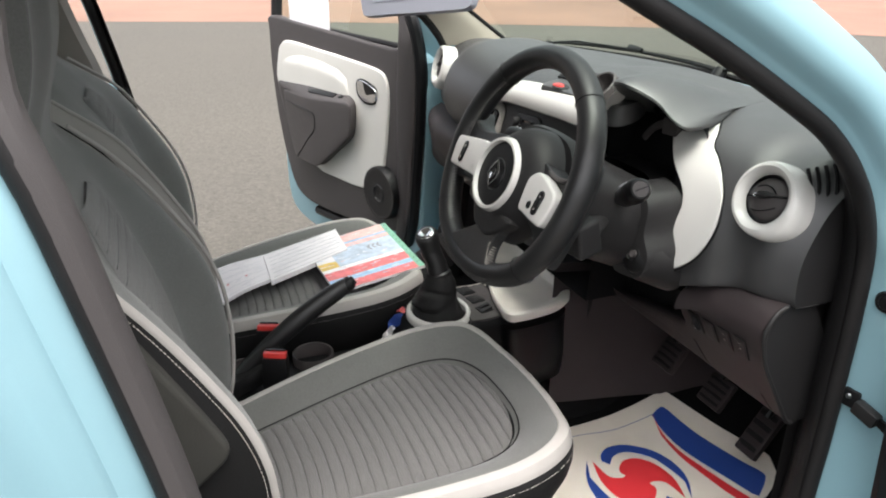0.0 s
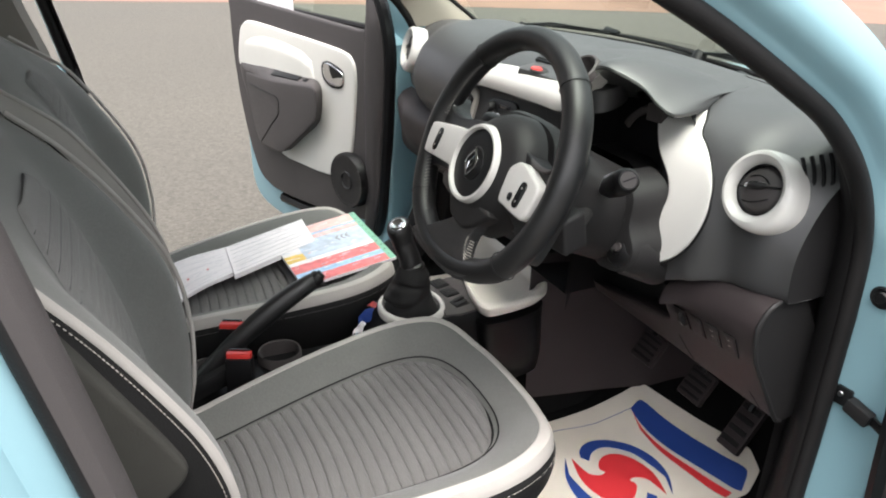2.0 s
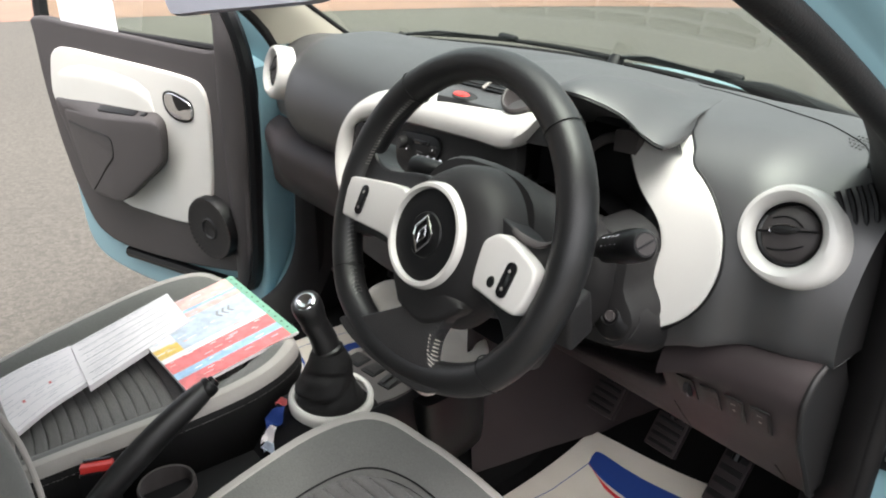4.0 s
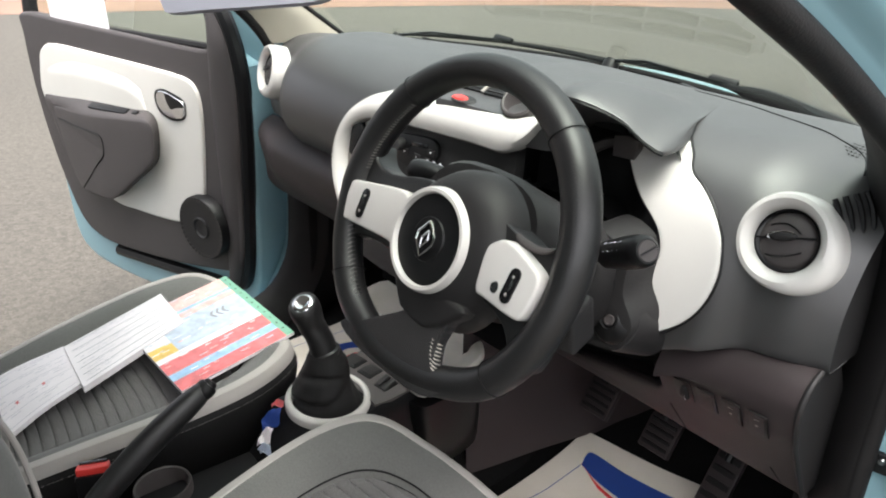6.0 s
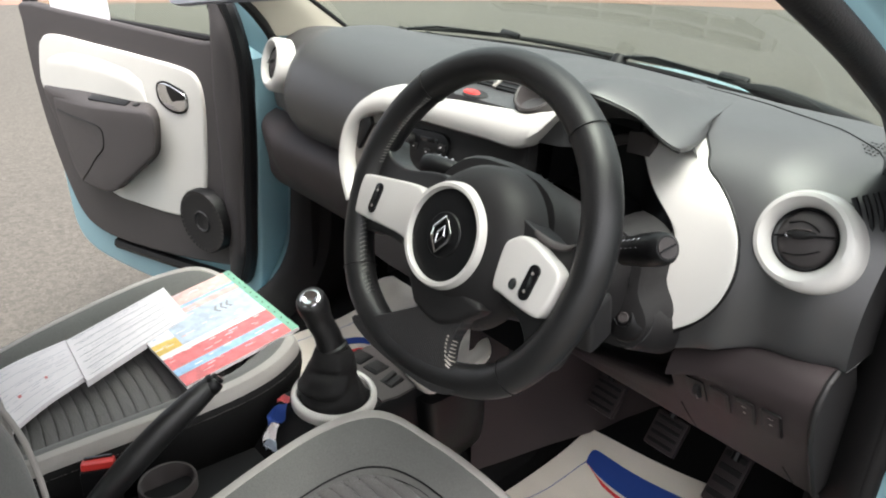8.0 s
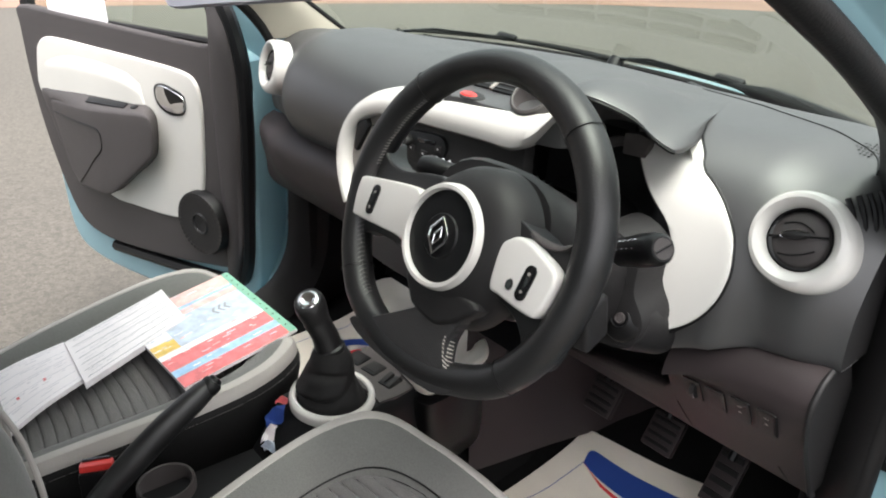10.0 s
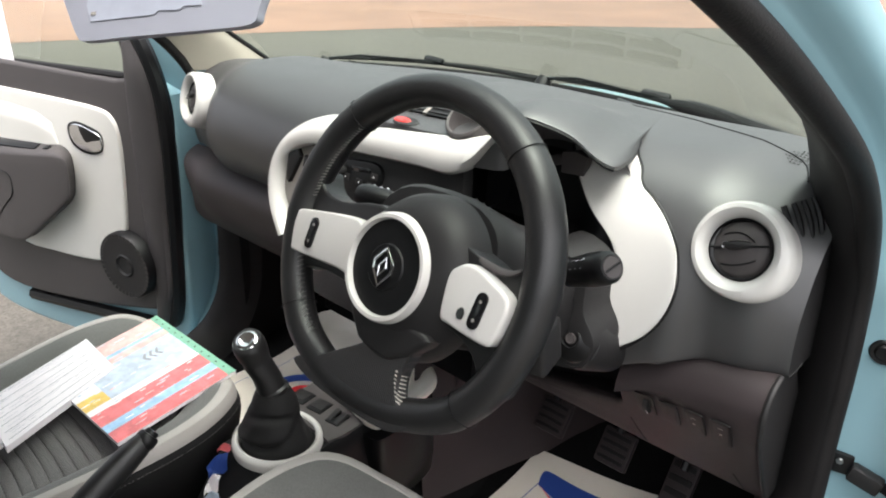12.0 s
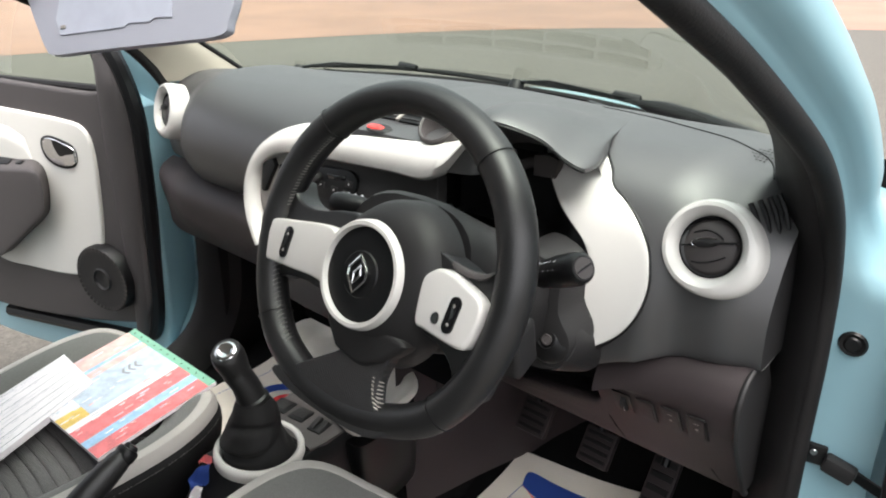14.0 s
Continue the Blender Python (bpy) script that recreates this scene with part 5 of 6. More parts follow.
    part("seat_base", box(0.28, 0.40, 0.10, pose(cx, -0.17, 0.41), 0.02), BLACK, s)
    for sx in (-1, 1):
        part("seat_rail", box(0.035, 0.46, 0.03, pose(cx + sx * 0.13, -0.16, 0.367), 0.005), STEEL, s)
    return s


seat("driver_seat", 0.324, 0.308, 1, "grey cloth driver's seat with light grey piping")
seat("passenger_seat", -0.252, -0.290, -1, "grey cloth passenger seat with light grey piping, papers lying on it", -0.012, -0.006)

# ---- passenger door, wide open ----
def build_door(name, label, DM):
    """A front door on the pose DM: x to its free end, y to the cabin."""
    door = thing(name, label, "car door", DM @ Vector((0, 0, 0.4)), "front doors")

    def dplate(name, pts, y0, y1, mat, label="", bevel=0.006, parent=None, smooth=3):
        poly = [(p.x, p.y) for p in catmull([(a, b, 0) for a, b in pts], smooth, True)] if smooth else pts
        return part(name, plate(poly, y1 - y0, DM @ Matrix.Translation((0, y0, 0)), bevel, segments=3), mat, parent or door, label)

    # panel and handle outlines slid along the camera's sight line to each depth
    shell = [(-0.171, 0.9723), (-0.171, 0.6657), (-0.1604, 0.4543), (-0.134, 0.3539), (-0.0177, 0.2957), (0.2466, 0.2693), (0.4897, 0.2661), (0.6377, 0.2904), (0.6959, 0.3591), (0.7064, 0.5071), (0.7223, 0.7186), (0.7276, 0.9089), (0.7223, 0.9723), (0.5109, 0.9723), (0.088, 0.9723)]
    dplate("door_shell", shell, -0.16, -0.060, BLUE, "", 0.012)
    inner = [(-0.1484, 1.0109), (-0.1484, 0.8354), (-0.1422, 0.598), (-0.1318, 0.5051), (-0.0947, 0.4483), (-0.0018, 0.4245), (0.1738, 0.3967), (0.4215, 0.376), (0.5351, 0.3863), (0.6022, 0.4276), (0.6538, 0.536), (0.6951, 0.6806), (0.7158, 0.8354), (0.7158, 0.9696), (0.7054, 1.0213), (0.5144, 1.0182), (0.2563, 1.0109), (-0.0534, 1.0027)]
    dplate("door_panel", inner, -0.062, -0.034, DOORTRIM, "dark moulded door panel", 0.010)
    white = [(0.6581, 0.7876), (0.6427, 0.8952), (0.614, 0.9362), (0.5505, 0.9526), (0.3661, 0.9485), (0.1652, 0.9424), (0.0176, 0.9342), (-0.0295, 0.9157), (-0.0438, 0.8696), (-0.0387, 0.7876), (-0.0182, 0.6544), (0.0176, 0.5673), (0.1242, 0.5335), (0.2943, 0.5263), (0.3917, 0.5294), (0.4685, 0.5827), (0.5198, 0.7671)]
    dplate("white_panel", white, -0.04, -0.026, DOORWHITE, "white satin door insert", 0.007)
    # raised swelling over the armrest, under a soft crease
    rows = []
    for u in np.linspace(0.166, 0.615, 30):
        zt = float(np.interp(u, [0.166, 0.171, 0.178, 0.231, 0.344, 0.468, 0.545, 0.615], [0.815, 0.845, 0.879, 0.902, 0.914, 0.915, 0.901, 0.880]))
        e = math.sin(math.pi / 2 * min(1.0, (u - 0.160) / 0.05)) * math.sin(math.pi / 2 * min(1.0, (0.62 - u) / 0.16))
        rows.append([DM @ Vector((u, -0.0265 + 0.0115 * e * math.sin(math.pi / 2 * min(1.0, (1 - f) / 0.30)), 0.80 + (zt - 0.80) * f)) for f in np.linspace(0, 1, 16)])
    part("armrest_swelling", sheet(rows), DOORWHITE, door)
    # armrest: a shelf that slopes to the cabin over a raked front
    back = [(0.655, 0.790), (0.60, 0.806), (0.50, 0.824), (0.36, 0.829), (0.22, 0.831), (0.163, 0.828), (0.137, 0.815), (0.130, 0.79), (0.137, 0.735), (0.16, 0.69), (0.25, 0.625), (0.33, 0.568), (0.37, 0.552), (0.45, 0.548), (0.53, 0.550), (0.575, 0.60), (0.62, 0.70)]
    face = [(0.60, 0.770), (0.562, 0.782), (0.47, 0.789), (0.35, 0.797), (0.20, 0.812), (0.13, 0.819), (0.101, 0.813), (0.092, 0.79), (0.101, 0.735), (0.122, 0.705), (0.245, 0.615), (0.32, 0.566), (0.37, 0.557), (0.45, 0.554), (0.50, 0.556), (0.545, 0.60), (0.585, 0.70)]
    back = [Vector((p.x, 0, p.y)) for p in catmull([(a, b, 0) for a, b in back], 4, True)]
    face = [Vector((p.x, 0, p.y)) for p in catmull([(a, b, 0) for a, b in face], 4, True)]

    def front_y(u):
        return float(np.interp(u, [0.08, 0.36, 0.46, 0.62], [0.020, 0.020, 0.010, -0.018]))

    rings = [[p + Vector((0, -0.040, 0)) for p in back], [p + Vector((0, -0.026, 0)) for p in back]]
    for k in (0.12, 0.5, 0.86):
        rings.append([p.lerp(q, k) + Vector((0, -0.024 + (front_y(q.x) + 0.024) * k, 0)) for p, q in zip(back, face)])
    heart = Vector((0.31, 0, 0.69))
    for k, dy in ((0.992, 0.0015), (0.972, 0.0032), (0.93, 0.004), (0.70, 0.0045), (0.35, 0.0045), (0.02, 0.0045)):
        rings.append([heart.lerp(q, k) + Vector((0, front_y(heart.lerp(q, k).x) + dy - 0.0045, 0)) for q in face])
    part("armrest", loft([[DM @ p for p in r] for r in rings], True, True), DOORTRIM, door, "dark armrest with pull pocket", 38)
    groove = [(0.571, 0.746), (0.46, 0.748), (0.352, 0.749), (0.326, 0.743), (0.318, 0.728), (0.326, 0.691), (0.367, 0.657), (0.425, 0.607), (0.482, 0.562)]
    part("armrest_groove", tube([DM @ Vector((p.x, front_y(p.x) + 0.0003, p.y)) for p in catmull([(a, b, 0) for a, b in groove], 3)], 0.0018, 6), BLACK, door)
    part("pull_recess", box(0.165, 0.020, 0.006, DM @ pose(0.300, -0.003, 0.8180, -29, 3, 0), 0.002), BLACK, door, "dark pull slot in the armrest")
    part("door_switch", box(0.020, 0.013, 0.006, DM @ pose(0.185, -0.004, 0.8245, -24, 3, 0), 0.002), BLACK, door)
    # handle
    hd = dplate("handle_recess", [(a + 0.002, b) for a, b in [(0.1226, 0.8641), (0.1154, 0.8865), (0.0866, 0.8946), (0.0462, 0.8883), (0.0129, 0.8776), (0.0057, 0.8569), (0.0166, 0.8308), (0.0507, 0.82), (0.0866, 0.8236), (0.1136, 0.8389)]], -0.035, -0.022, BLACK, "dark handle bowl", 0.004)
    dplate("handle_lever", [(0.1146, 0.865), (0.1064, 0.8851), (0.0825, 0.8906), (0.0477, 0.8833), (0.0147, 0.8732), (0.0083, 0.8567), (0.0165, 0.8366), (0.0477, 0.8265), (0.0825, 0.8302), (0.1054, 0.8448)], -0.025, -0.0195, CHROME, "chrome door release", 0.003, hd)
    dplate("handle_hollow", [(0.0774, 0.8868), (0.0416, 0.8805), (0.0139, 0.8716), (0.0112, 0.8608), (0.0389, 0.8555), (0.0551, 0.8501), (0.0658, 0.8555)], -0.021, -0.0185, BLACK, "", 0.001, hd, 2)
    # speaker
    spm = DM @ Matrix.Translation((-0.014, -0.016, 0.557)) @ Matrix.Scale(0.86, 4)
    sp = part("speaker", lathe([(0.099, -0.05), (0.098, 0.008), (0.094, 0.014), (0.088, 0.013)], spm, 56), BLACK, door, "round black door speaker")
    part("speaker_grille", lathe([(0.0, 0.006), (0.026, 0.009), (0.030, 0.014), (0.034, 0.010), (0.05, 0.0095), (0.089, 0.013)], spm, 56), DARK, sp)
    bm = bmesh.new()
    for i in range(40):
        a = 2 * math.pi * i / 40
        box(0.010, 0.003, 0.0035, spm @ pose(0.090 * math.cos(a), 0.0128, 0.090 * math.sin(a)) @ pose(0, 0, 0, 0, -math.degrees(a), 0), 0, 1, bm)
    part("speaker_ribs", bm, DOORTRIM, sp)
    # window frame, glass and outer edge
    fr = [DM @ Vector(p) for p in catmull([(-0.10, -0.07, 0.98), (-0.065, -0.08, 1.07), (0.005, -0.10, 1.20), (0.12, -0.15, 1.36), (0.26, -0.18, 1.43), (0.50, -0.18, 1.43), (0.64, -0.15, 1.34), (0.715, -0.09, 1.15), (0.72, -0.07, 0.99)], 5)]
    part("window_frame", tube(fr, 0.022, 8, False, flat=0.8), RUBBER, door, "dark window frame")
    # rounded trim column at the hinge end, running up into the window frame
    rings = []
    for k in np.linspace(0, 1, 26):
        z = 1.17 - 0.76 * k
        lo = float(np.interp(-z, [-1.17, -1.09, -1.03, -0.98, -0.9, -0.5, -0.41], [-0.040, -0.066, -0.078, -0.070, -0.062, -0.066, -0.060]))
        hi = float(np.interp(-z, [-1.17, -1.10, -1.04, -0.95, -0.81, -0.60, -0.50, -0.41], [-0.080, -0.122, -0.152, -0.168, -0.162, -0.140, -0.128, -0.105]))
        back_y = -0.062 - 0.16 * max(0.0, z - 1.03)
        rings.append([DM @ Vector(((lo + hi) / 2 + (lo - hi) / 2 * math.cos(a), back_y + (0.036 if z < 1.03 else 0.036 - 0.10 * (z - 1.03)) * math.sin(a) ** 0.7, z)) for a in np.linspace(0, math.pi, 14)])
    part("hinge_trim", loft(rings, False), DOORTRIM, door, "dark rounded trim column")
    rows = [[DM @ Vector((u + 0.0, -0.075 - 0.3 * max(0, z - 1.0) ** 1.3, z)) for u in np.linspace(-0.06 + 0.5 * max(0, z - 1.1), 0.70 - 0.25 * max(0, z - 1.15), 8)] for z in (0.98, 1.1, 1.2, 1.3, 1.42)]
    g = part("window_pane", sheet(rows), GLASS, door, "door window glass")
    g.visible_shadow = False
    part("weather_strip", tube([DM @ Vector((u, -0.055, 1.008)) for u in np.linspace(-0.08, 0.71, 10)], 0.009, 8), RUBBER, door)
    part("door_edge_seal", tube([DM @ Vector((p.x, -0.055, p.y)) for p in catmull([(-0.100, 1.13, 0), (-0.146, 1.05, 0), (-0.170, 0.95, 0), (-0.166, 0.80, 0), (-0.148, 0.62, 0), (-0.1254, 0.4581, 0), (-0.0772, 0.395, 0), (0.0807, 0.3739, 0), (0.4595, 0.3476, 0)], 5)], 0.018, 8), BLACK, door)
    part("door_sail", plate([(-0.245, 0.95), (-0.09, 0.95), (-0.055, 1.07), (0.015, 1.20), (-0.02, 1.20), (-0.10, 1.13), (-0.19, 1.06), (-0.235, 1.01)], 0.03, DM @ Matrix.Translation((0, -0.145, 0)), 0.008), BLUE, door)


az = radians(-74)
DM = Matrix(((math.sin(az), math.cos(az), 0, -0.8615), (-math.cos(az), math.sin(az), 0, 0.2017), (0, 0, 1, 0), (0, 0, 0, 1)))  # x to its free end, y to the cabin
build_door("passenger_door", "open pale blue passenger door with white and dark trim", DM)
# the driver's door stands open beside the camera
az = radians(-80)
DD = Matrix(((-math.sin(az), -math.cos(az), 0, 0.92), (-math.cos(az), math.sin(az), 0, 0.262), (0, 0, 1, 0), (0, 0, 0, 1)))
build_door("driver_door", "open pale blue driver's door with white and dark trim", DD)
# paper taped to the pane
pp = thing("window_notice", "blank white sheet of paper taped to the door window", "paper", DM @ Vector((0.355, -0.03, 1.05)))
# corners moved along the camera's sight line to the sheet's depth
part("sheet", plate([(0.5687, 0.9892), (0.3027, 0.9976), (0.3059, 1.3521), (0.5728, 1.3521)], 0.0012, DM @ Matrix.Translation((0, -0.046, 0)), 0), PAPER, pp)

# ---- sun visor ----
vis = thing("sun_visor", "grey vinyl sun visor folded down on the passenger side", "sun visor", (-0.3, 0.11, 1.2))
ux = Vector((-0.4422, -0.0851, -0.0622)).normalized()
uy = Vector((0.0, 0.45, 1.0))
uz = ux.cross(uy).normalized()
uy = uz.cross(ux).normalized()
VM = Matrix((ux, uz, uy)).transposed().to_4x4()
VM.translation = (-0.09, 0.162, 1.184)
vp = catmull([(0.0, 0.02, 0), (0.012, 0.0, 0), (0.10, -0.002, 0), (0.30, 0.0, 0), (0.41, 0.0, 0), (0.438, 0.010, 0), (0.470, 0.045, 0), (0.520, 0.110, 0), (0.535, 0.155, 0), (0.45, 0.165, 0), (0.05, 0.165, 0), (0.0, 0.14, 0), (-0.008, 0.06, 0)], 4, True)
part("panel", plate([(p.x, p.y) for p in vp], 0.016, VM @ Matrix.Translation((0, -0.008, 0)), 0.006, segments=3), VISOR, vis)
lab = [(0.12, 0.035), (0.16, 0.038), (0.17, 0.032), (0.22, 0.036), (0.23, 0.030), (0.40, 0.032), (0.42, 0.06), (0.41, 0.15), (0.14, 0.15)]
for yy in (0.0085, -0.0095):
    part("label", plate(lab, 0.001, VM @ Matrix.Translation((0, yy, 0)), 0), VISORLABEL, vis, "pale warning label")
    part("clip", box(0.014, 0.003, 0.006, VM @ pose(0.395, yy, 0.045), 0.001), GREYTRIM, vis)
part("arm", tube([VM @ Vector((0.40, 0, 0.155)), VM @ Vector((0.42, 0, 0.19)), VM @ Vector((0.42, 0.03, 0.30))], 0.005, 8), GREYTRIM, vis)

# ---- gear lever and console ----
con = thing("centre_console", "dark centre console between the front seats", "console", (0.03, 0.0, 0.5))
rings = []
for y, w, z, cx in ((-0.42, 0.070, 0.540, 0.035), (-0.30, 0.070, 0.545, 0.035), (-0.16, 0.062, 0.545, 0.035), (-0.07, 0.056, 0.555, 0.046), (-0.035, 0.060, 0.60, 0.050), (-0.015, 0.064, 0.625, 0.050), (0.06, 0.067, 0.630, 0.050), (0.11, 0.072, 0.634, 0.045), (0.172, 0.074, 0.638, 0.042)):
    rings.append([Vector((cx + a * w, y, b)) for a, b in ((-1.0, 0.36), (-0.98, z - 0.05), (-0.96, z - 0.010), (-0.90, z), (0.90, z), (0.97, z - 0.008), (1.0, z - 0.03), (1.04, 0.36))])
part("body", loft(rings, True, True), BLACK, con)
part("top_plate", loft([[Vector((x, y, z)) for x, z in ((c - w, 0.628), (c - w, 0.6355 + 0.02 * (y - 0.09)), (c - w + 0.004, 0.638 + 0.02 * (y - 0.09)), (c + w - 0.004, 0.638 + 0.02 * (y - 0.09)), (c + w, 0.6355 + 0.02 * (y - 0.09)), (c + w, 0.628))] for y, c, w in ((0.085, 0.050, 0.058), (0.112, 0.046, 0.066), (0.150, 0.043, 0.068), (0.168, 0.042, 0.064))], True, True), DOORTRIM, con, "dark plate with switches")


def holder(x, y, rx, ry, z, depth):
    """An open cup well with a rounded rim."""
    n_ = 28
    rr = [[Vector((x + rx * k * math.cos(a), y + ry * k * math.sin(a), h)) for a in np.linspace(0, 2 * math.pi, n_, endpoint=False)] for k, h in ((1.12, z - 0.03), (1.12, z), (1.08, z + 0.004), (1.0, z + 0.003), (0.95, z - 0.006), (0.90, z - depth), (0.05, z - depth))]
    part("cup_holder", loft(rr), DOORTRIM, con, "dark grey cup well")


holder(-0.008, -0.200, 0.034, 0.036, 0.560, 0.05)
holder(0.000, -0.334, 0.030, 0.024, 0.562, 0.04)
lz = Matrix(((1, 0, 0, 0.050), (0, 0, -1, 0.040), (0, 1, 0, 0.634), (0, 0, 0, 1)))
part("white_ring", lathe([(0.053, -0.02), (0.0535, 0.002), (0.0555, 0.007), (0.0595, 0.009), (0.0635, 0.006), (0.065, 0.000), (0.065, -0.008)], lz, 56, 1.05, 0.97), WHITE, con, "white ring round the gear gaiter")
# switch bank
for x, y, n_ in ((-0.004, 0.122, 0), (0.036, 0.126, 1), (0.080, 0.126, 2)):
    b_ = part("switch_bank", box(0.034 - 0.004 * n_, 0.030, 0.005, pose(x, y, 0.6385, 0, 0, 8), 0.003), BLACK, con)
    if n_ < 2:
        part("switch", box(0.024, 0.020, 0.006, pose(x, y, 0.6395, 0, 0, 8), 0.002), DARK, b_)
    else:
        for dx in (-0.0075, 0.0075):
            part("rocker", box(0.0085, 0.024, 0.010, pose(x + dx, y, 0.640, 14, 0, 8), 0.002), DARK, b_)
gear = thing("gear_lever", "black leather gear lever with chrome cap and gaiter", "gear lever", (0.05, 0.05, 0.635))
rings = []
base, top = Vector((0.050, 0.040, 0.634)), Vector((0.047, 0.042, 0.718))
for k in np.linspace(0, 1, 36):
    c = base.lerp(top, k) + Vector((-0.002, -0.006, 0)) * math.sin(math.pi * min(1.0, k * 1.3))
    r = float(np.interp(k, [0, 0.10, 0.2, 0.32, 0.42, 0.55, 0.7, 0.85, 1.0], [0.0515, 0.0500, 0.0470, 0.0445, 0.0425, 0.0395, 0.0350, 0.0300, 0.0235]))
    ring = []
    for a in np.linspace(0, 2 * math.pi, 56, endpoint=False):
        # one deep crease that climbs from the seat side round to the dash, with the sleeve hanging over it
        low = 0.25 + 0.10 * math.cos(a - 1.0) + 0.03 * math.sin(3 * a)
        deep = 0.0085 * (0.55 + 0.45 * math.cos(a - 3.9))
        fold = -deep * math.exp(-((k - low) / 0.055) ** 2) + 0.0035 * (0.5 + 0.5 * math.cos(a - 3.9)) * math.exp(-((k - low - 0.13) / 0.08) ** 2)
        fold += -0.0045 * math.exp(-((k - 0.52 - 0.16 * math.cos(a - 5.2)) / 0.05) ** 2) * max(0.0, math.cos(a - 5.6))
        fold += (0.0018 * math.sin(3 * a + 7 * k) + 0.0009 * math.sin(8 * a - 12 * k)) * (1 - k) * min(1.0, k * 6)
        ring.append(c + Vector(((r + fold) * math.cos(a), (r * 0.95 + fold) * math.sin(a), 0.006 * math.sin(a + 0.6) * math.sin(math.pi * k) ** 2)))
    rings.append(ring)
part("gaiter", loft(rings), SIDE, gear, "creased black leather gaiter")
ax = (Vector((0.036, 0.032, 0.758)) - top).normalized()
km = frame_from(top, ax.cross(Vector((0, 1, 0))), ax)
spine = catmull([top + Vector((0, 0, -0.01)), top + Vector((-0.005, -0.004, 0.018)), Vector((0.036, 0.030, 0.758)), Vector((0.031, 0.025, 0.780)), Vector((0.030, 0.020, 0.797))], 4)
rad = [0.0215, 0.0218, 0.0218, 0.0215, 0.0212, 0.0210, 0.0210, 0.0210, 0.0212, 0.0203, 0.0215, 0.0226, 0.0236, 0.0240, 0.0238, 0.0228, 0.0208]
face = Vector((0.22, -0.42, 0.88)).normalized()
rings = []
for i, (p, r) in enumerate(zip(spine, rad)):
    d_ = Vector((0, 0, 1)).lerp(face, (i / 16) ** 1.5).normalized()
    e1 = d_.cross(Vector((0, 1, 0))).normalized()
    e2 = d_.cross(e1)
    r *= 0.90
    rings.append([p + e1 * (r * math.cos(a)) + e2 * (r * math.sin(a) * 1.05) for a in np.linspace(0, 2 * math.pi, 28, endpoint=False)])
part("knob", loft(rings, True, True), LEATHER, gear, "black leather gear knob")
cm = frame_from(spine[-1], face.cross(Vector((0, 1, 0))), face)
part("knob_cap", lathe([(0.0, 0.0014), (0.0095, 0.0013), (0.0105, 0.0018), (0.0125, 0.0018), (0.0150, 0.0006), (0.0165, -0.001)], cm, 28), CHROME, gear, "chrome cap")
part("collar", lathe([(0.0205, -0.008), (0.0222, -0.005), (0.0222, -0.001), (0.0195, 0.002)], km, 24), LEATHER, gear)

# ---- handbrake ----
hb = thing("handbrake", "black handbrake lever pulled up between the seats", "handbrake", (0.03, -0.3, 0.56))
p0, p1 = Vector((0.040, -0.345, 0.575)), Vector((0.030, -0.128, 0.722))
path = [p0.lerp(p1, k) + Vector((0, 0, 0.012 * math.sin(math.pi * k))) for k in np.linspace(0, 1, 14)]
part("lever", tube(path, lambda k: 0.0125 + 0.004 * math.sin(k * math.pi * 0.9) - 0.004 * max(0, k - 0.9) * 10, 14, False, flat=1.15), LEATHER, hb)
d = (p1 - p0).normalized()
bm_ = frame_from(p1, d.cross(Vector((0, 0, 1))), d)
part("release_button", lathe([(0.009, -0.004), (0.009, 0.004), (0.0075, 0.007), (0.0, 0.0075)], bm_, 20), BLACK, hb)
part("collar", lathe([(0.0125, -0.014), (0.0138, -0.010), (0.0138, -0.002), (0.0115, 0.0015), (0.009, 0.0015)], bm_, 20), BLACK, hb)
part("gaiter", box(0.034, 0.11, 0.036, pose(0.050, -0.345, 0.566, 20, 0, 0), 0.012), LEATHER, hb)

# ---- belt buckles ----
def buckle(x, y, z, tilt, yaw):
    b = thing("belt_buckle", "black seat belt buckle with a red release button", "seat belt buckle", (x, y, 0.5), "belt buckles")
    m = pose(x, y, z, tilt, 0, yaw)
    part("casing", box(0.044, 0.026, 0.070, m @ pose(0, 0, -0.036), 0.005), BLACK, b)
    part("release_button", box(0.041, 0.016, 0.014, m @ pose(0, -0.001, 0.001), 0.004), REDPL, b, "red release button")
    part("slot", box(0.034, 0.004, 0.006, m @ pose(0, 0.004, 0.008), 0.001), GLOSSBLACK, b)
    part("stem", box(0.022, 0.012, 0.12, m @ pose(0, 0, -0.11), 0.004), BLACK, b)
    return b


buckle(0.088, -0.286, 0.632, -8, 66)
buckle(-0.013, -0.279, 0.631, -8, 66)

# ---- storage tray under the dash ----
tray = thing("storage_tray", "cream plastic storage tray under the console", "tray", (0.0, 0.22, 0.6))
o = [(-0.125, 0.225), (-0.17, 0.262), (-0.15, 0.325), (0.05, 0.318), (0.112, 0.300), (0.144, 0.262), (0.154, 0.175), (0.140, 0.140), (0.06, 0.150), (-0.02, 0.180)]
oc = [Vector((p.x, p.y, 0)) for p in catmull([(a, b, 0) for a, b in o], 4, True)]
cc = Vector((0.01, 0.228, 0))
rings = []
for k, z in ((0.90, 0.632), (1.0, 0.650), (1.0, 0.657), (0.97, 0.660), (0.90, 0.659), (0.84, 0.655), (0.78, 0.645), (0.70, 0.642), (0.05, 0.642)):
    rings.append([Vector((cc.x + (p.x - cc.x) * (k if k > 0.5 else k), cc.y + (p.y - cc.y) * (k * 0.98), z)) for p in oc])
part("tray_body", loft(rings), CREAM, tray)
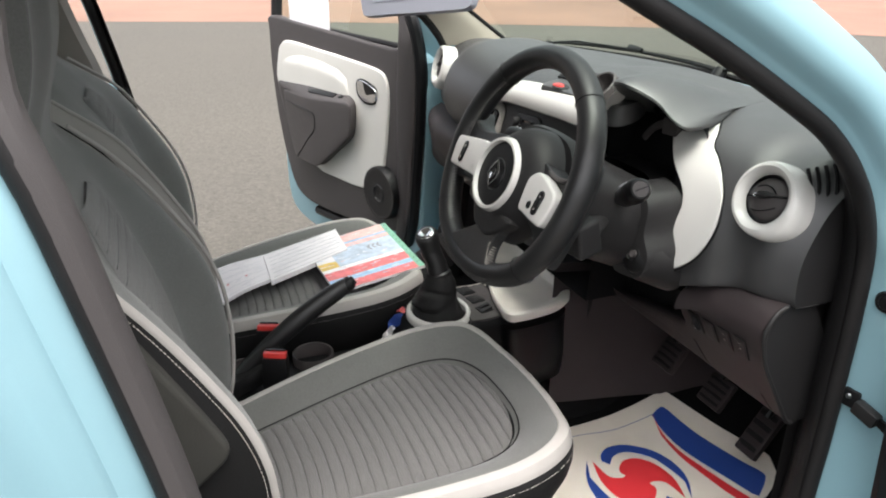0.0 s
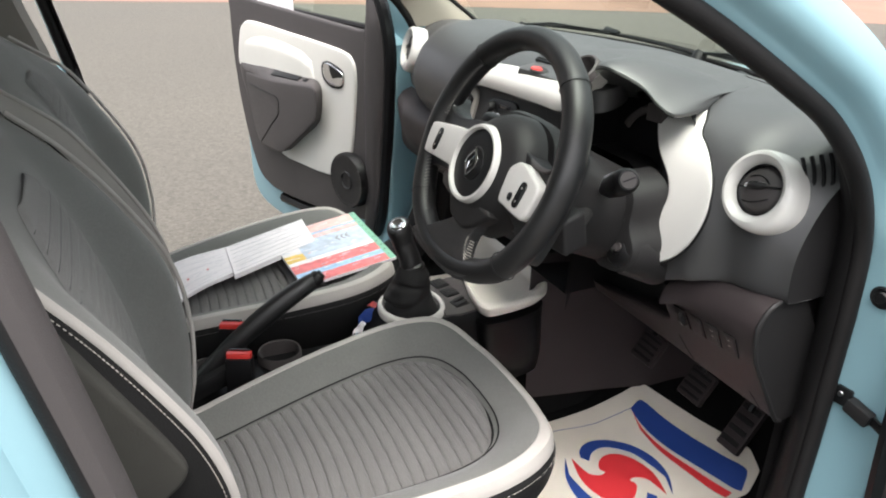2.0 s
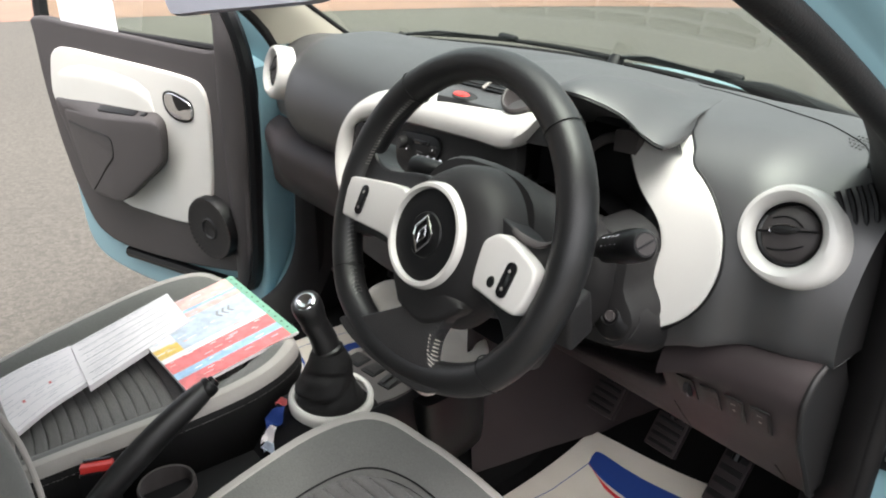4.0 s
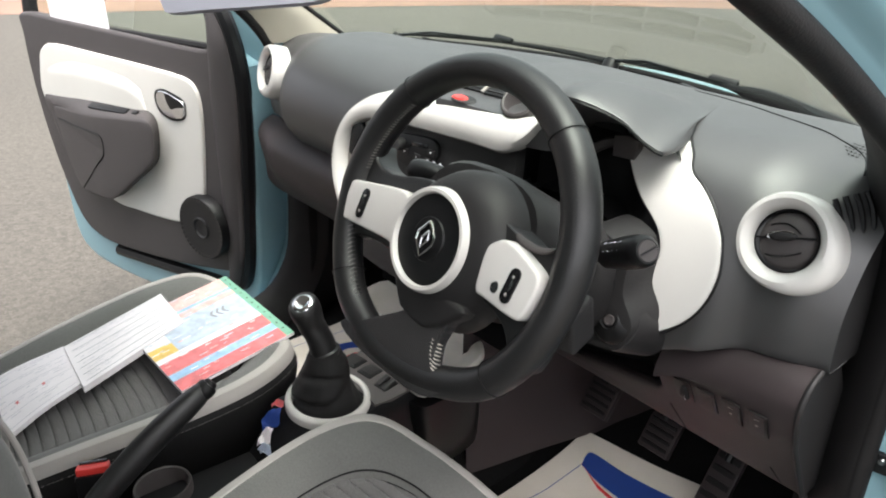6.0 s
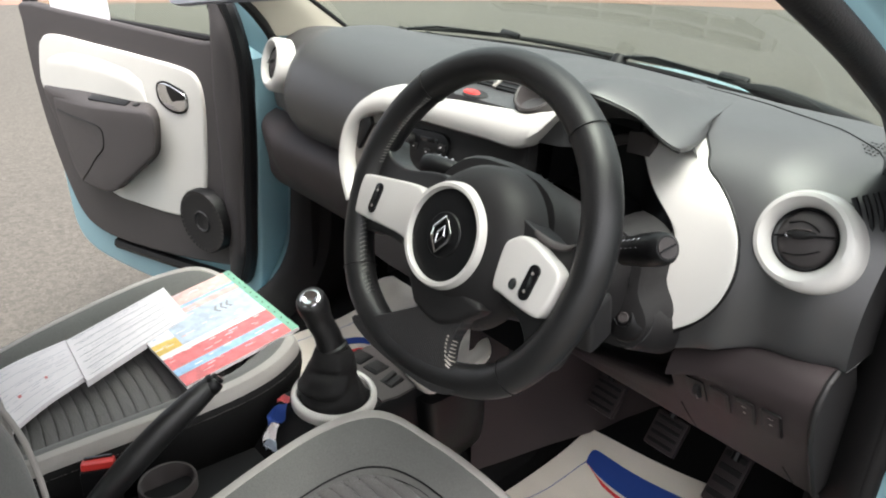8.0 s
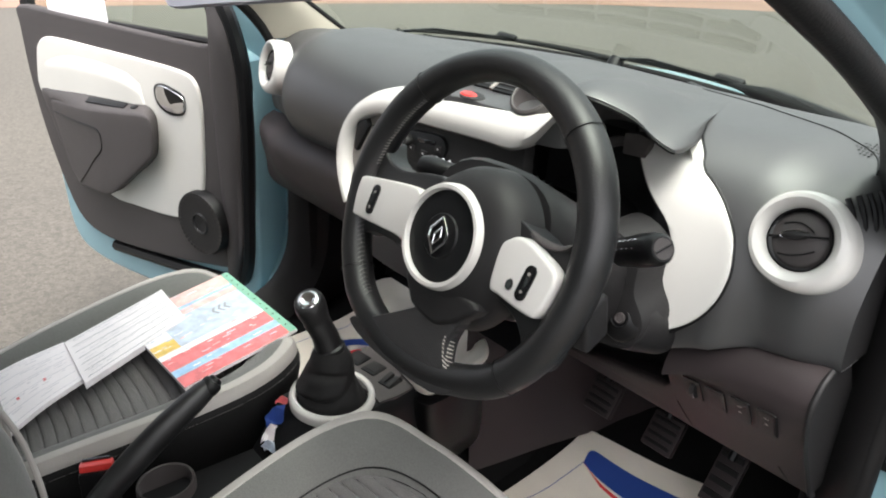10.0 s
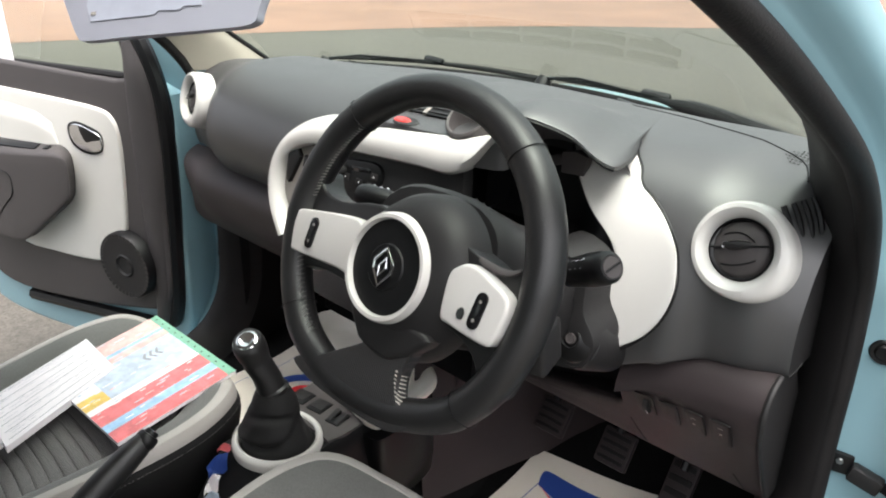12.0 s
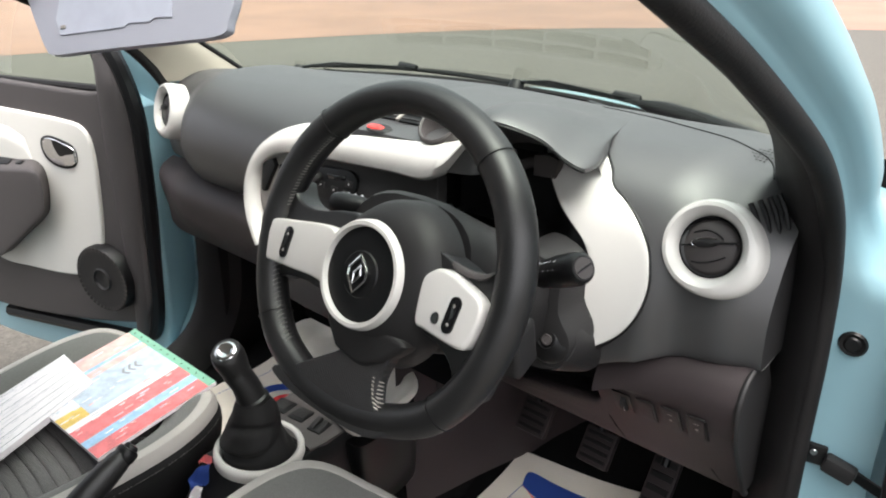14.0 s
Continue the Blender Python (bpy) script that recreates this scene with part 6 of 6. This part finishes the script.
rings = [[Vector((cc.x + (p.x - cc.x) * k, cc.y + dy + (p.y - cc.y) * k, z)) for p in oc] for k, dy, z in ((0.94, 0, 0.619), (0.94, 0.0, 0.60), (0.90, 0.01, 0.52), (0.82, 0.02, 0.47), (0.7, 0.03, 0.455))]
bm = loft(rings, True, True)
part("bin", bm, BLACK, tray, "dark bin below the tray")
part("footwell_side", sheet([[Vector((x + 0.02 * k, y, z)) for x, y in [(p.x, p.y) for p in catmull([(0.095, 0.27, 0), (0.112, 0.34, 0), (0.132, 0.43, 0), (0.165, 0.54, 0), (0.215, 0.63, 0), (0.33, 0.70, 0)], 5)]] for k, z in ((0, 0.72), (0, 0.62), (0.3, 0.52), (0.8, 0.46), (1.0, 0.40))]), LOWER, tray, "smooth dark lining of the footwell")
rings = [[Vector((x, y, z)) for x, z in ((-0.11, 0.36), (-0.11, 0.70), (0.115, 0.70), (0.115, 0.36))] for y in (0.345, 0.70)]
part("lower_console", loft(rings, True, True), DARK, tray, "dark lower centre stack")

# ---- pedals ----
def pedal(x, y, z, w, h, label):
    p = thing("pedal", label, "pedal", (x, y, z), "pedals")
    m = pose(x, y, z, -35, 0, 0)
    part("pad", box(w, 0.014, h, m, 0.004), LOWER, p)
    for k in range(4):
        part("pad_rib", box(w * 0.8, 0.004, h * 0.1, m @ pose(0, -0.008, (-0.33 + 0.22 * k) * h), 0.001), RUBBER, p)
    part("arm", tube([(x, y + 0.006, z + 0.03), (x, y + 0.07, z + 0.12), (x, y + 0.12, z + 0.25)], 0.007, 8), BLACK, p)


pedal(0.232, 0.472, 0.540, 0.058, 0.060, "black ribbed rubber clutch pedal")
pedal(0.340, 0.500, 0.515, 0.058, 0.062, "black ribbed rubber brake pedal")
pedal(0.455, 0.500, 0.505, 0.046, 0.100, "black rubber accelerator pedal")

# ---- paper mats ----
def mat_z(x, y):
    return 0.360 + 0.004 * math.sin(9 * x + 5 * y) + 0.0025 * math.sin(23 * x - 17 * y) + 0.35 * max(0, y - 0.40)


def warp(x, y):
    """Moves the flat print along the camera's sight line onto the toe board's slope."""
    if y <= 0.40:
        return x, y
    y2 = (y + 0.147) / 1.3675
    return x + 0.245 * (y2 - 0.40), y2


def draped(outline, z, name, mat, parent):
    """A thin patch of print that follows the mat's surface."""
    b = bmesh.new()
    b.faces.new([b.verts.new((p[0], p[1], 0)) for p in outline])
    bmesh.ops.triangulate(b, faces=b.faces[:])
    for _ in range(4):
        bmesh.ops.subdivide_edges(b, edges=[e for e in b.edges if e.calc_length() > 0.02], cuts=1)
        bmesh.ops.triangulate(b, faces=[f for f in b.faces if len(f.verts) > 3])
    for v in b.verts:
        v.co.z = mat_z(v.co.x, v.co.y) + z
    return part(name, b, mat, parent)


def smooth_outline(*runs):
    """An outline from several smooth runs with corners between them."""
    return [(p.x, p.y) for r in runs for p in catmull([(a, b, 0) for a, b in r], 4)]


def paper_mat(dx, label):
    m = thing("paper_mat", label, "floor mat", (0.32 + dx, 0.3, 0.36), "paper mats")
    rows = []
    for j in range(41):
        v = j / 40
        row = []
        for i in range(33):
            u = i / 32
            x = 0.158 + 0.322 * u - 0.022 * v ** 6 * (1 - u) ** 2 - 0.055 * max(0, u - 0.75) * 4 * max(0, v - 0.86) * 7 * 0.6
            y = 0.02 + v * (0.552 + 0.046 * min(1, u * 1.5)) - 0.03 * max(0, u - 0.75) * 4 * v ** 8
            x, y = warp(x, y)
            row.append(Vector((x + dx, y, mat_z(x + dx, y))))
        rows.append(row)
    part("sheet", sheet(rows), MATPAPER, m)

    def put(name, mat, *runs, lift=0.0014):
        draped([(q[0] + dx, q[1]) for q in (warp(x, y) for x, y in smooth_outline(*runs))], lift, name, mat, m)
    put("blue_line", INKBLUE, [(0.186, 0.06), (0.187, 0.283), (0.197, 0.379), (0.194, 0.494)], [(0.1955, 0.494), (0.1985, 0.379), (0.1885, 0.283), (0.1875, 0.06)])
    put("blue_swoosh", INKBLUE, [(0.188, 0.510), (0.187, 0.533), (0.240, 0.538), (0.295, 0.544), (0.384, 0.557), (0.428, 0.568), (0.446, 0.559), (0.472, 0.518)],
        [(0.462, 0.510), (0.416, 0.498), (0.362, 0.486), (0.306, 0.479), (0.245, 0.482), (0.196, 0.492)])
    put("red_stripe", INKRED, [(0.192, 0.496), (0.249, 0.477), (0.315, 0.471), (0.372, 0.477), (0.428, 0.488), (0.468, 0.500)],
        [(0.471, 0.481), (0.439, 0.470), (0.382, 0.462), (0.324, 0.459), (0.253, 0.469)])
    for ox, oy, k in ((0.345, 0.335, 1.0), (0.225, 0.195, 0.5), (0.425, 0.085, 0.55)):
        for g in (1, -1):
            def T(run):
                return [(ox + g * k * (a - 0.345), oy + g * k * (b - 0.335)) for a, b in run]
            put("mark_crescent", INKBLUE, T([(0.276, 0.300), (0.257, 0.311), (0.242, 0.339), (0.248, 0.379), (0.281, 0.417), (0.329, 0.433), (0.381, 0.426), (0.425, 0.398)]),
                T([(0.385, 0.416), (0.343, 0.412), (0.299, 0.401), (0.268, 0.366), (0.271, 0.332), (0.290, 0.310)]))
            put("mark_curl", INKRED, T([(0.345, 0.335), (0.318, 0.316), (0.300, 0.326), (0.289, 0.346), (0.293, 0.373), (0.32, 0.394), (0.367, 0.402), (0.420, 0.388)]),
                T([(0.400, 0.386), (0.372, 0.380), (0.360, 0.360), (0.366, 0.345)]), lift=0.0017)
    return m


paper_mat(0.0, "cream paper floor mat printed with blue and red swirls")
paper_mat(-0.68, "cream paper floor mat printed with blue and red swirls")

# ---- papers on the passenger seat ----
def paper_block(name, label, corners, z, thick, cat, curl=0.0, cols=10):
    """A stack of sheets between four corners (near left, far left, far right, near right)."""
    t = thing(name, label, cat, (sum(c[0] for c in corners) / 4, sum(c[1] for c in corners) / 4, z))
    q = [Vector((c[0], c[1], 0.1 * min(0, c[1] - 0.04))) for c in corners]

    def P(u, v, h=0.0):
        p = q[0].lerp(q[1], u).lerp(q[3].lerp(q[2], u), v)
        return Vector((p.x, p.y, p.z + z + h + curl * math.sin(u * math.pi) ** 2 * 0.5 - curl * (1 - u) ** 2))
    top = [[P(u, v, thick) for u in np.linspace(0, 1, cols + 1)] for v in np.linspace(0, 1, 6)]
    bot = [[P(u, v, 0) for u in np.linspace(0, 1, cols + 1)] for v in np.linspace(0, 1, 6)]
    bm = sheet(top)
    sheet(bot, bm)
    for e0, e1 in ((top[0], bot[0]), (top[-1], bot[-1]), ([r[0] for r in top], [r[0] for r in bot]), ([r[-1] for r in top], [r[-1] for r in bot])):
        sheet([e0, e1], bm)
    bmesh.ops.remove_doubles(bm, verts=bm.verts, dist=0.0001)
    part("top_sheet", bm, PAPER, t)
    return t, P


def bar(P, thick, u0, u1, v0, v1, mat, parent, name="printed_line", n=6):
    rows = [[P(u, v, thick + 0.0012) for u in np.linspace(u0, u1, n)] for v in (v0, v1)]
    part(name, sheet(rows), mat, parent)


SEAT_Z = 0.640
t1, P1 = paper_block("paper_stack", "stack of printed white forms lying on the seat", [(-0.350, -0.229), (-0.399, -0.045), (-0.277, -0.050), (-0.213, -0.236)], SEAT_Z + 0.006, 0.011, "papers")
rng = random.Random(5)


def form_print(P, thick, parent, columns, seed):
    """Rows of unreadable small print in ruled boxes."""
    rg = random.Random(seed)
    for v in np.linspace(0.06, 0.94, columns):
        bar(P, thick, 0.04, 0.96, v, v + 0.010, INKGREY if seed == 3 else INKFAINT, parent, "ruled_line", 8)
    for v in np.linspace(0.06, 0.94, columns)[:-1]:
        for r in range(2):
            u = 0.05 + rg.random() * 0.05
            vv = v + (0.25 + 0.35 * r) * 0.88 / columns
            while u < 0.85:
                w = 0.03 + rg.random() * 0.14
                if rg.random() < 0.5:
                    bar(P, thick, u, min(0.95, u + w), vv, vv + 0.012, INKFAINT, parent, "printed_line", 3)
                u += w + 0.02 + rg.random() * 0.05


form_print(P1, 0.012, t1, 7, 3)
t2, P2 = paper_block("paper_sheaf", "curling sheaf of printed white forms lying on the seat", [(-0.345, -0.378), (-0.362, -0.228), (-0.235, -0.233), (-0.186, -0.356)], SEAT_Z + 0.004, 0.008, "papers", 0.006)
form_print(P2, 0.008, t2, 6, 8)
for u, v in ((0.3, 0.62), (0.62, 0.58)):
    bar(P2, 0.008, u, u + 0.03, v, v + 0.05, ROSE, t2, "red_mark")
t3, P3 = paper_block("plastic_folder", "clear folder with pink and blue printed brochures", [(-0.350, -0.135), (-0.381, 0.075), (-0.119, 0.078), (-0.097, -0.126)], SEAT_Z + 0.009, 0.005, "folder")
for v0, v1, u0, u1, mat in ((0.0, 0.16, 0.0, 0.93, PINK), (0.16, 0.20, 0, 0.93, SKYBLUE), (0.20, 0.27, 0, 0.93, PINK), (0.27, 0.60, 0.2, 0.93, PALEBLUE), (0.27, 0.47, 0.0, 0.2, PAPER), (0.47, 0.60, 0.0, 0.2, YELLOW), (0.60, 0.66, 0.0, 0.93, PAPER),
                           (0.66, 0.80, 0.0, 0.93, ROSE), (0.80, 0.88, 0.0, 0.93, SKYBLUE), (0.88, 1.0, 0.0, 0.93, ROSE), (0.0, 1.0, 0.93, 1.0, GREEN)):
    bar(P3, 0.005, u0, u1, v0, v1, mat, t3, "printed_band", 8)
for k in range(90):
    u, v = rng.random() * 0.8, rng.random() * 0.96
    w = 0.03 + 0.12 * rng.random()
    mat = rng.choice((PAPER, PAPER, PINK, PALEBLUE, PALEBLUE, INKFAINT))
    bar(P3, 0.0056, u, min(0.92, u + w * 0.6), v, v + 0.004 + 0.009 * rng.random(), mat, t3, "printed_line", 3)
for k in range(3):
    for d_ in (-1, 1):
        u = 0.60 + 0.055 * k
        rows = [[P3(u + a, 0.40 + d_ * b, 0.0068) for a, b in ((0.0, 0.0), (0.03, 0.045))], [P3(u + a + 0.022, 0.40 + d_ * b, 0.0068) for a, b in ((0.0, 0.0), (0.03, 0.045))]]
        part("chevron", sheet(rows), INKGREY, t3)
for k in range(11):
    bar(P3, 0.0056, 0.955, 0.970, 0.05 + 0.085 * k, 0.062 + 0.085 * k, BLACK, t3, "punched_hole", 2)

# ---- paper scrap at the console, placed to fit the camera's view ----
scrap = thing("leaflet", "crumpled blue, white and red leaflet at the console", "leaflet", (-0.045, -0.005, 0.50))
for nm, mat, pts in (("blue_fold", INKBLUE, ((0.014, -0.053, 0.597), (0.033, -0.034, 0.613), (0.017, -0.021, 0.631), (-0.007, -0.045, 0.604))),
                     ("white_fold", PAPER, ((0.026, -0.070, 0.584), (0.036, -0.053, 0.590), (0.026, -0.041, 0.607), (0.012, -0.054, 0.597))),
                     ("red_fold", ROSE, ((0.002, -0.030, 0.622), (0.021, -0.019, 0.632), (0.015, -0.014, 0.636), (-0.005, -0.024, 0.627))),
                     ("lower_fold", PALEBLUE, ((0.034, -0.069, 0.575), (0.052, -0.060, 0.582), (0.036, -0.053, 0.590), (0.026, -0.070, 0.584)))):
    a, b, c, d_ = (Vector(q) for q in pts)
    bm = sheet([[a.lerp(b, u).lerp(d_.lerp(c, u), v) + Vector((0, 0, 0.004 * math.sin(6 * u + 5 * v))) for u in np.linspace(0, 1, 6)] for v in np.linspace(0, 1, 6)])
    bmesh.ops.solidify(bm, geom=bm.faces[:], thickness=0.0008)
    part(nm, bm, mat, scrap)

# ---- wipers ----
def on_glass(x, k, lift=0.012):
    return Vector((x * (1 - 0.12 * k), ws_y(x) - 0.70 * k + 0.10 * k * x * x, ws_z(x) + 0.40 * k + 0.02 * math.sin(math.pi * k))) + Vector((0, 0.5, 0.86)) * lift


def wiper(x0, x1, k0, k1, label):
    w = thing("wiper", label, "wiper", on_glass(x0, k0), "wipers")
    part("blade", tube([on_glass(x0 + (x1 - x0) * f, k0 + (k1 - k0) * f + 0.012 * math.sin(math.pi * f), 0.004) for f in np.linspace(0, 1, 28)], lambda q: 0.0030 + (0.0080 if x1 > 0.2 else 0.001) * max(0.0, min(1.0, (q - 0.50) / 0.12)) * min(1.0, (1.02 - q) / 0.05), 10, False, flat=1.3), DARK, w)
    part("arm", tube([on_glass(x0 - 0.03, k0 - 0.01, 0.004), on_glass(x0 + 0.05, k0 + 0.006, 0.010), on_glass(x0 + (x1 - x0) * 0.5, (k0 + k1) / 2 + 0.012, 0.008)], lambda q: 0.0065 - 0.004 * q, 8, False, flat=0.6), BLACK, w)
    part("blade_joint", box(0.050, 0.012, 0.010, Matrix.Translation(on_glass(x0 + (x1 - x0) * 0.46, (k0 + k1) / 2 + 0.012, 0.010)) @ pose(0, 0, 0, 40, 3, 0), 0.003), BLACK, w)
    part("pivot", lathe([(0.0, 0.012), (0.012, 0.010), (0.015, 0.0), (0.016, -0.02)], Matrix.Translation(on_glass(x0 - 0.03, k0 - 0.01, -0.004)) @ pose(0, 0, 0, 60, 0, 0), 20), BLACK, w)


wiper(0.03, 0.50, 0.030, 0.012, "black windscreen wiper resting at the screen's foot")
wiper(-0.47, 0.0, 0.022, 0.012, "black windscreen wiper resting at the screen's foot")

# ---- door hardware on the right post ----
ck = thing("door_check_strap", "black and steel door check strap on the door post", "door check", (0.68, 0.38, 0.76))
part("bracket", box(0.022, 0.016, 0.026, pose(0.679, 0.374, 0.762, 0, 0, 12), 0.003), BLACK, ck)
part("strap", box(0.16, 0.005, 0.013, pose(0.765, 0.368, 0.742, 0, 14, -4), 0.002), BLACK, ck)
part("strap_end", box(0.034, 0.016, 0.020, pose(0.706, 0.367, 0.756, 0, 14, 4), 0.004), DARK, ck)
part("bolt", lathe([(0.0, 0.003), (0.003, 0.003), (0.004, 0.0)], frame_from((0.678, 0.366, 0.766), (1, 0, 0), (0, -1, 0)), 12), STEEL, ck)
bl = thing("post_plug", "round dark plug in the blue door post", "plug", (0.690, 0.366, 0.911))
part("cap", lathe([(0.0, 0.004), (0.007, 0.0045), (0.009, 0.002), (0.0125, 0.003), (0.0145, 0.0)], frame_from((0.690, 0.3665, 0.911), (1, 0.1, 0), (0.1, -1, 0)), 24), BLACK, bl)
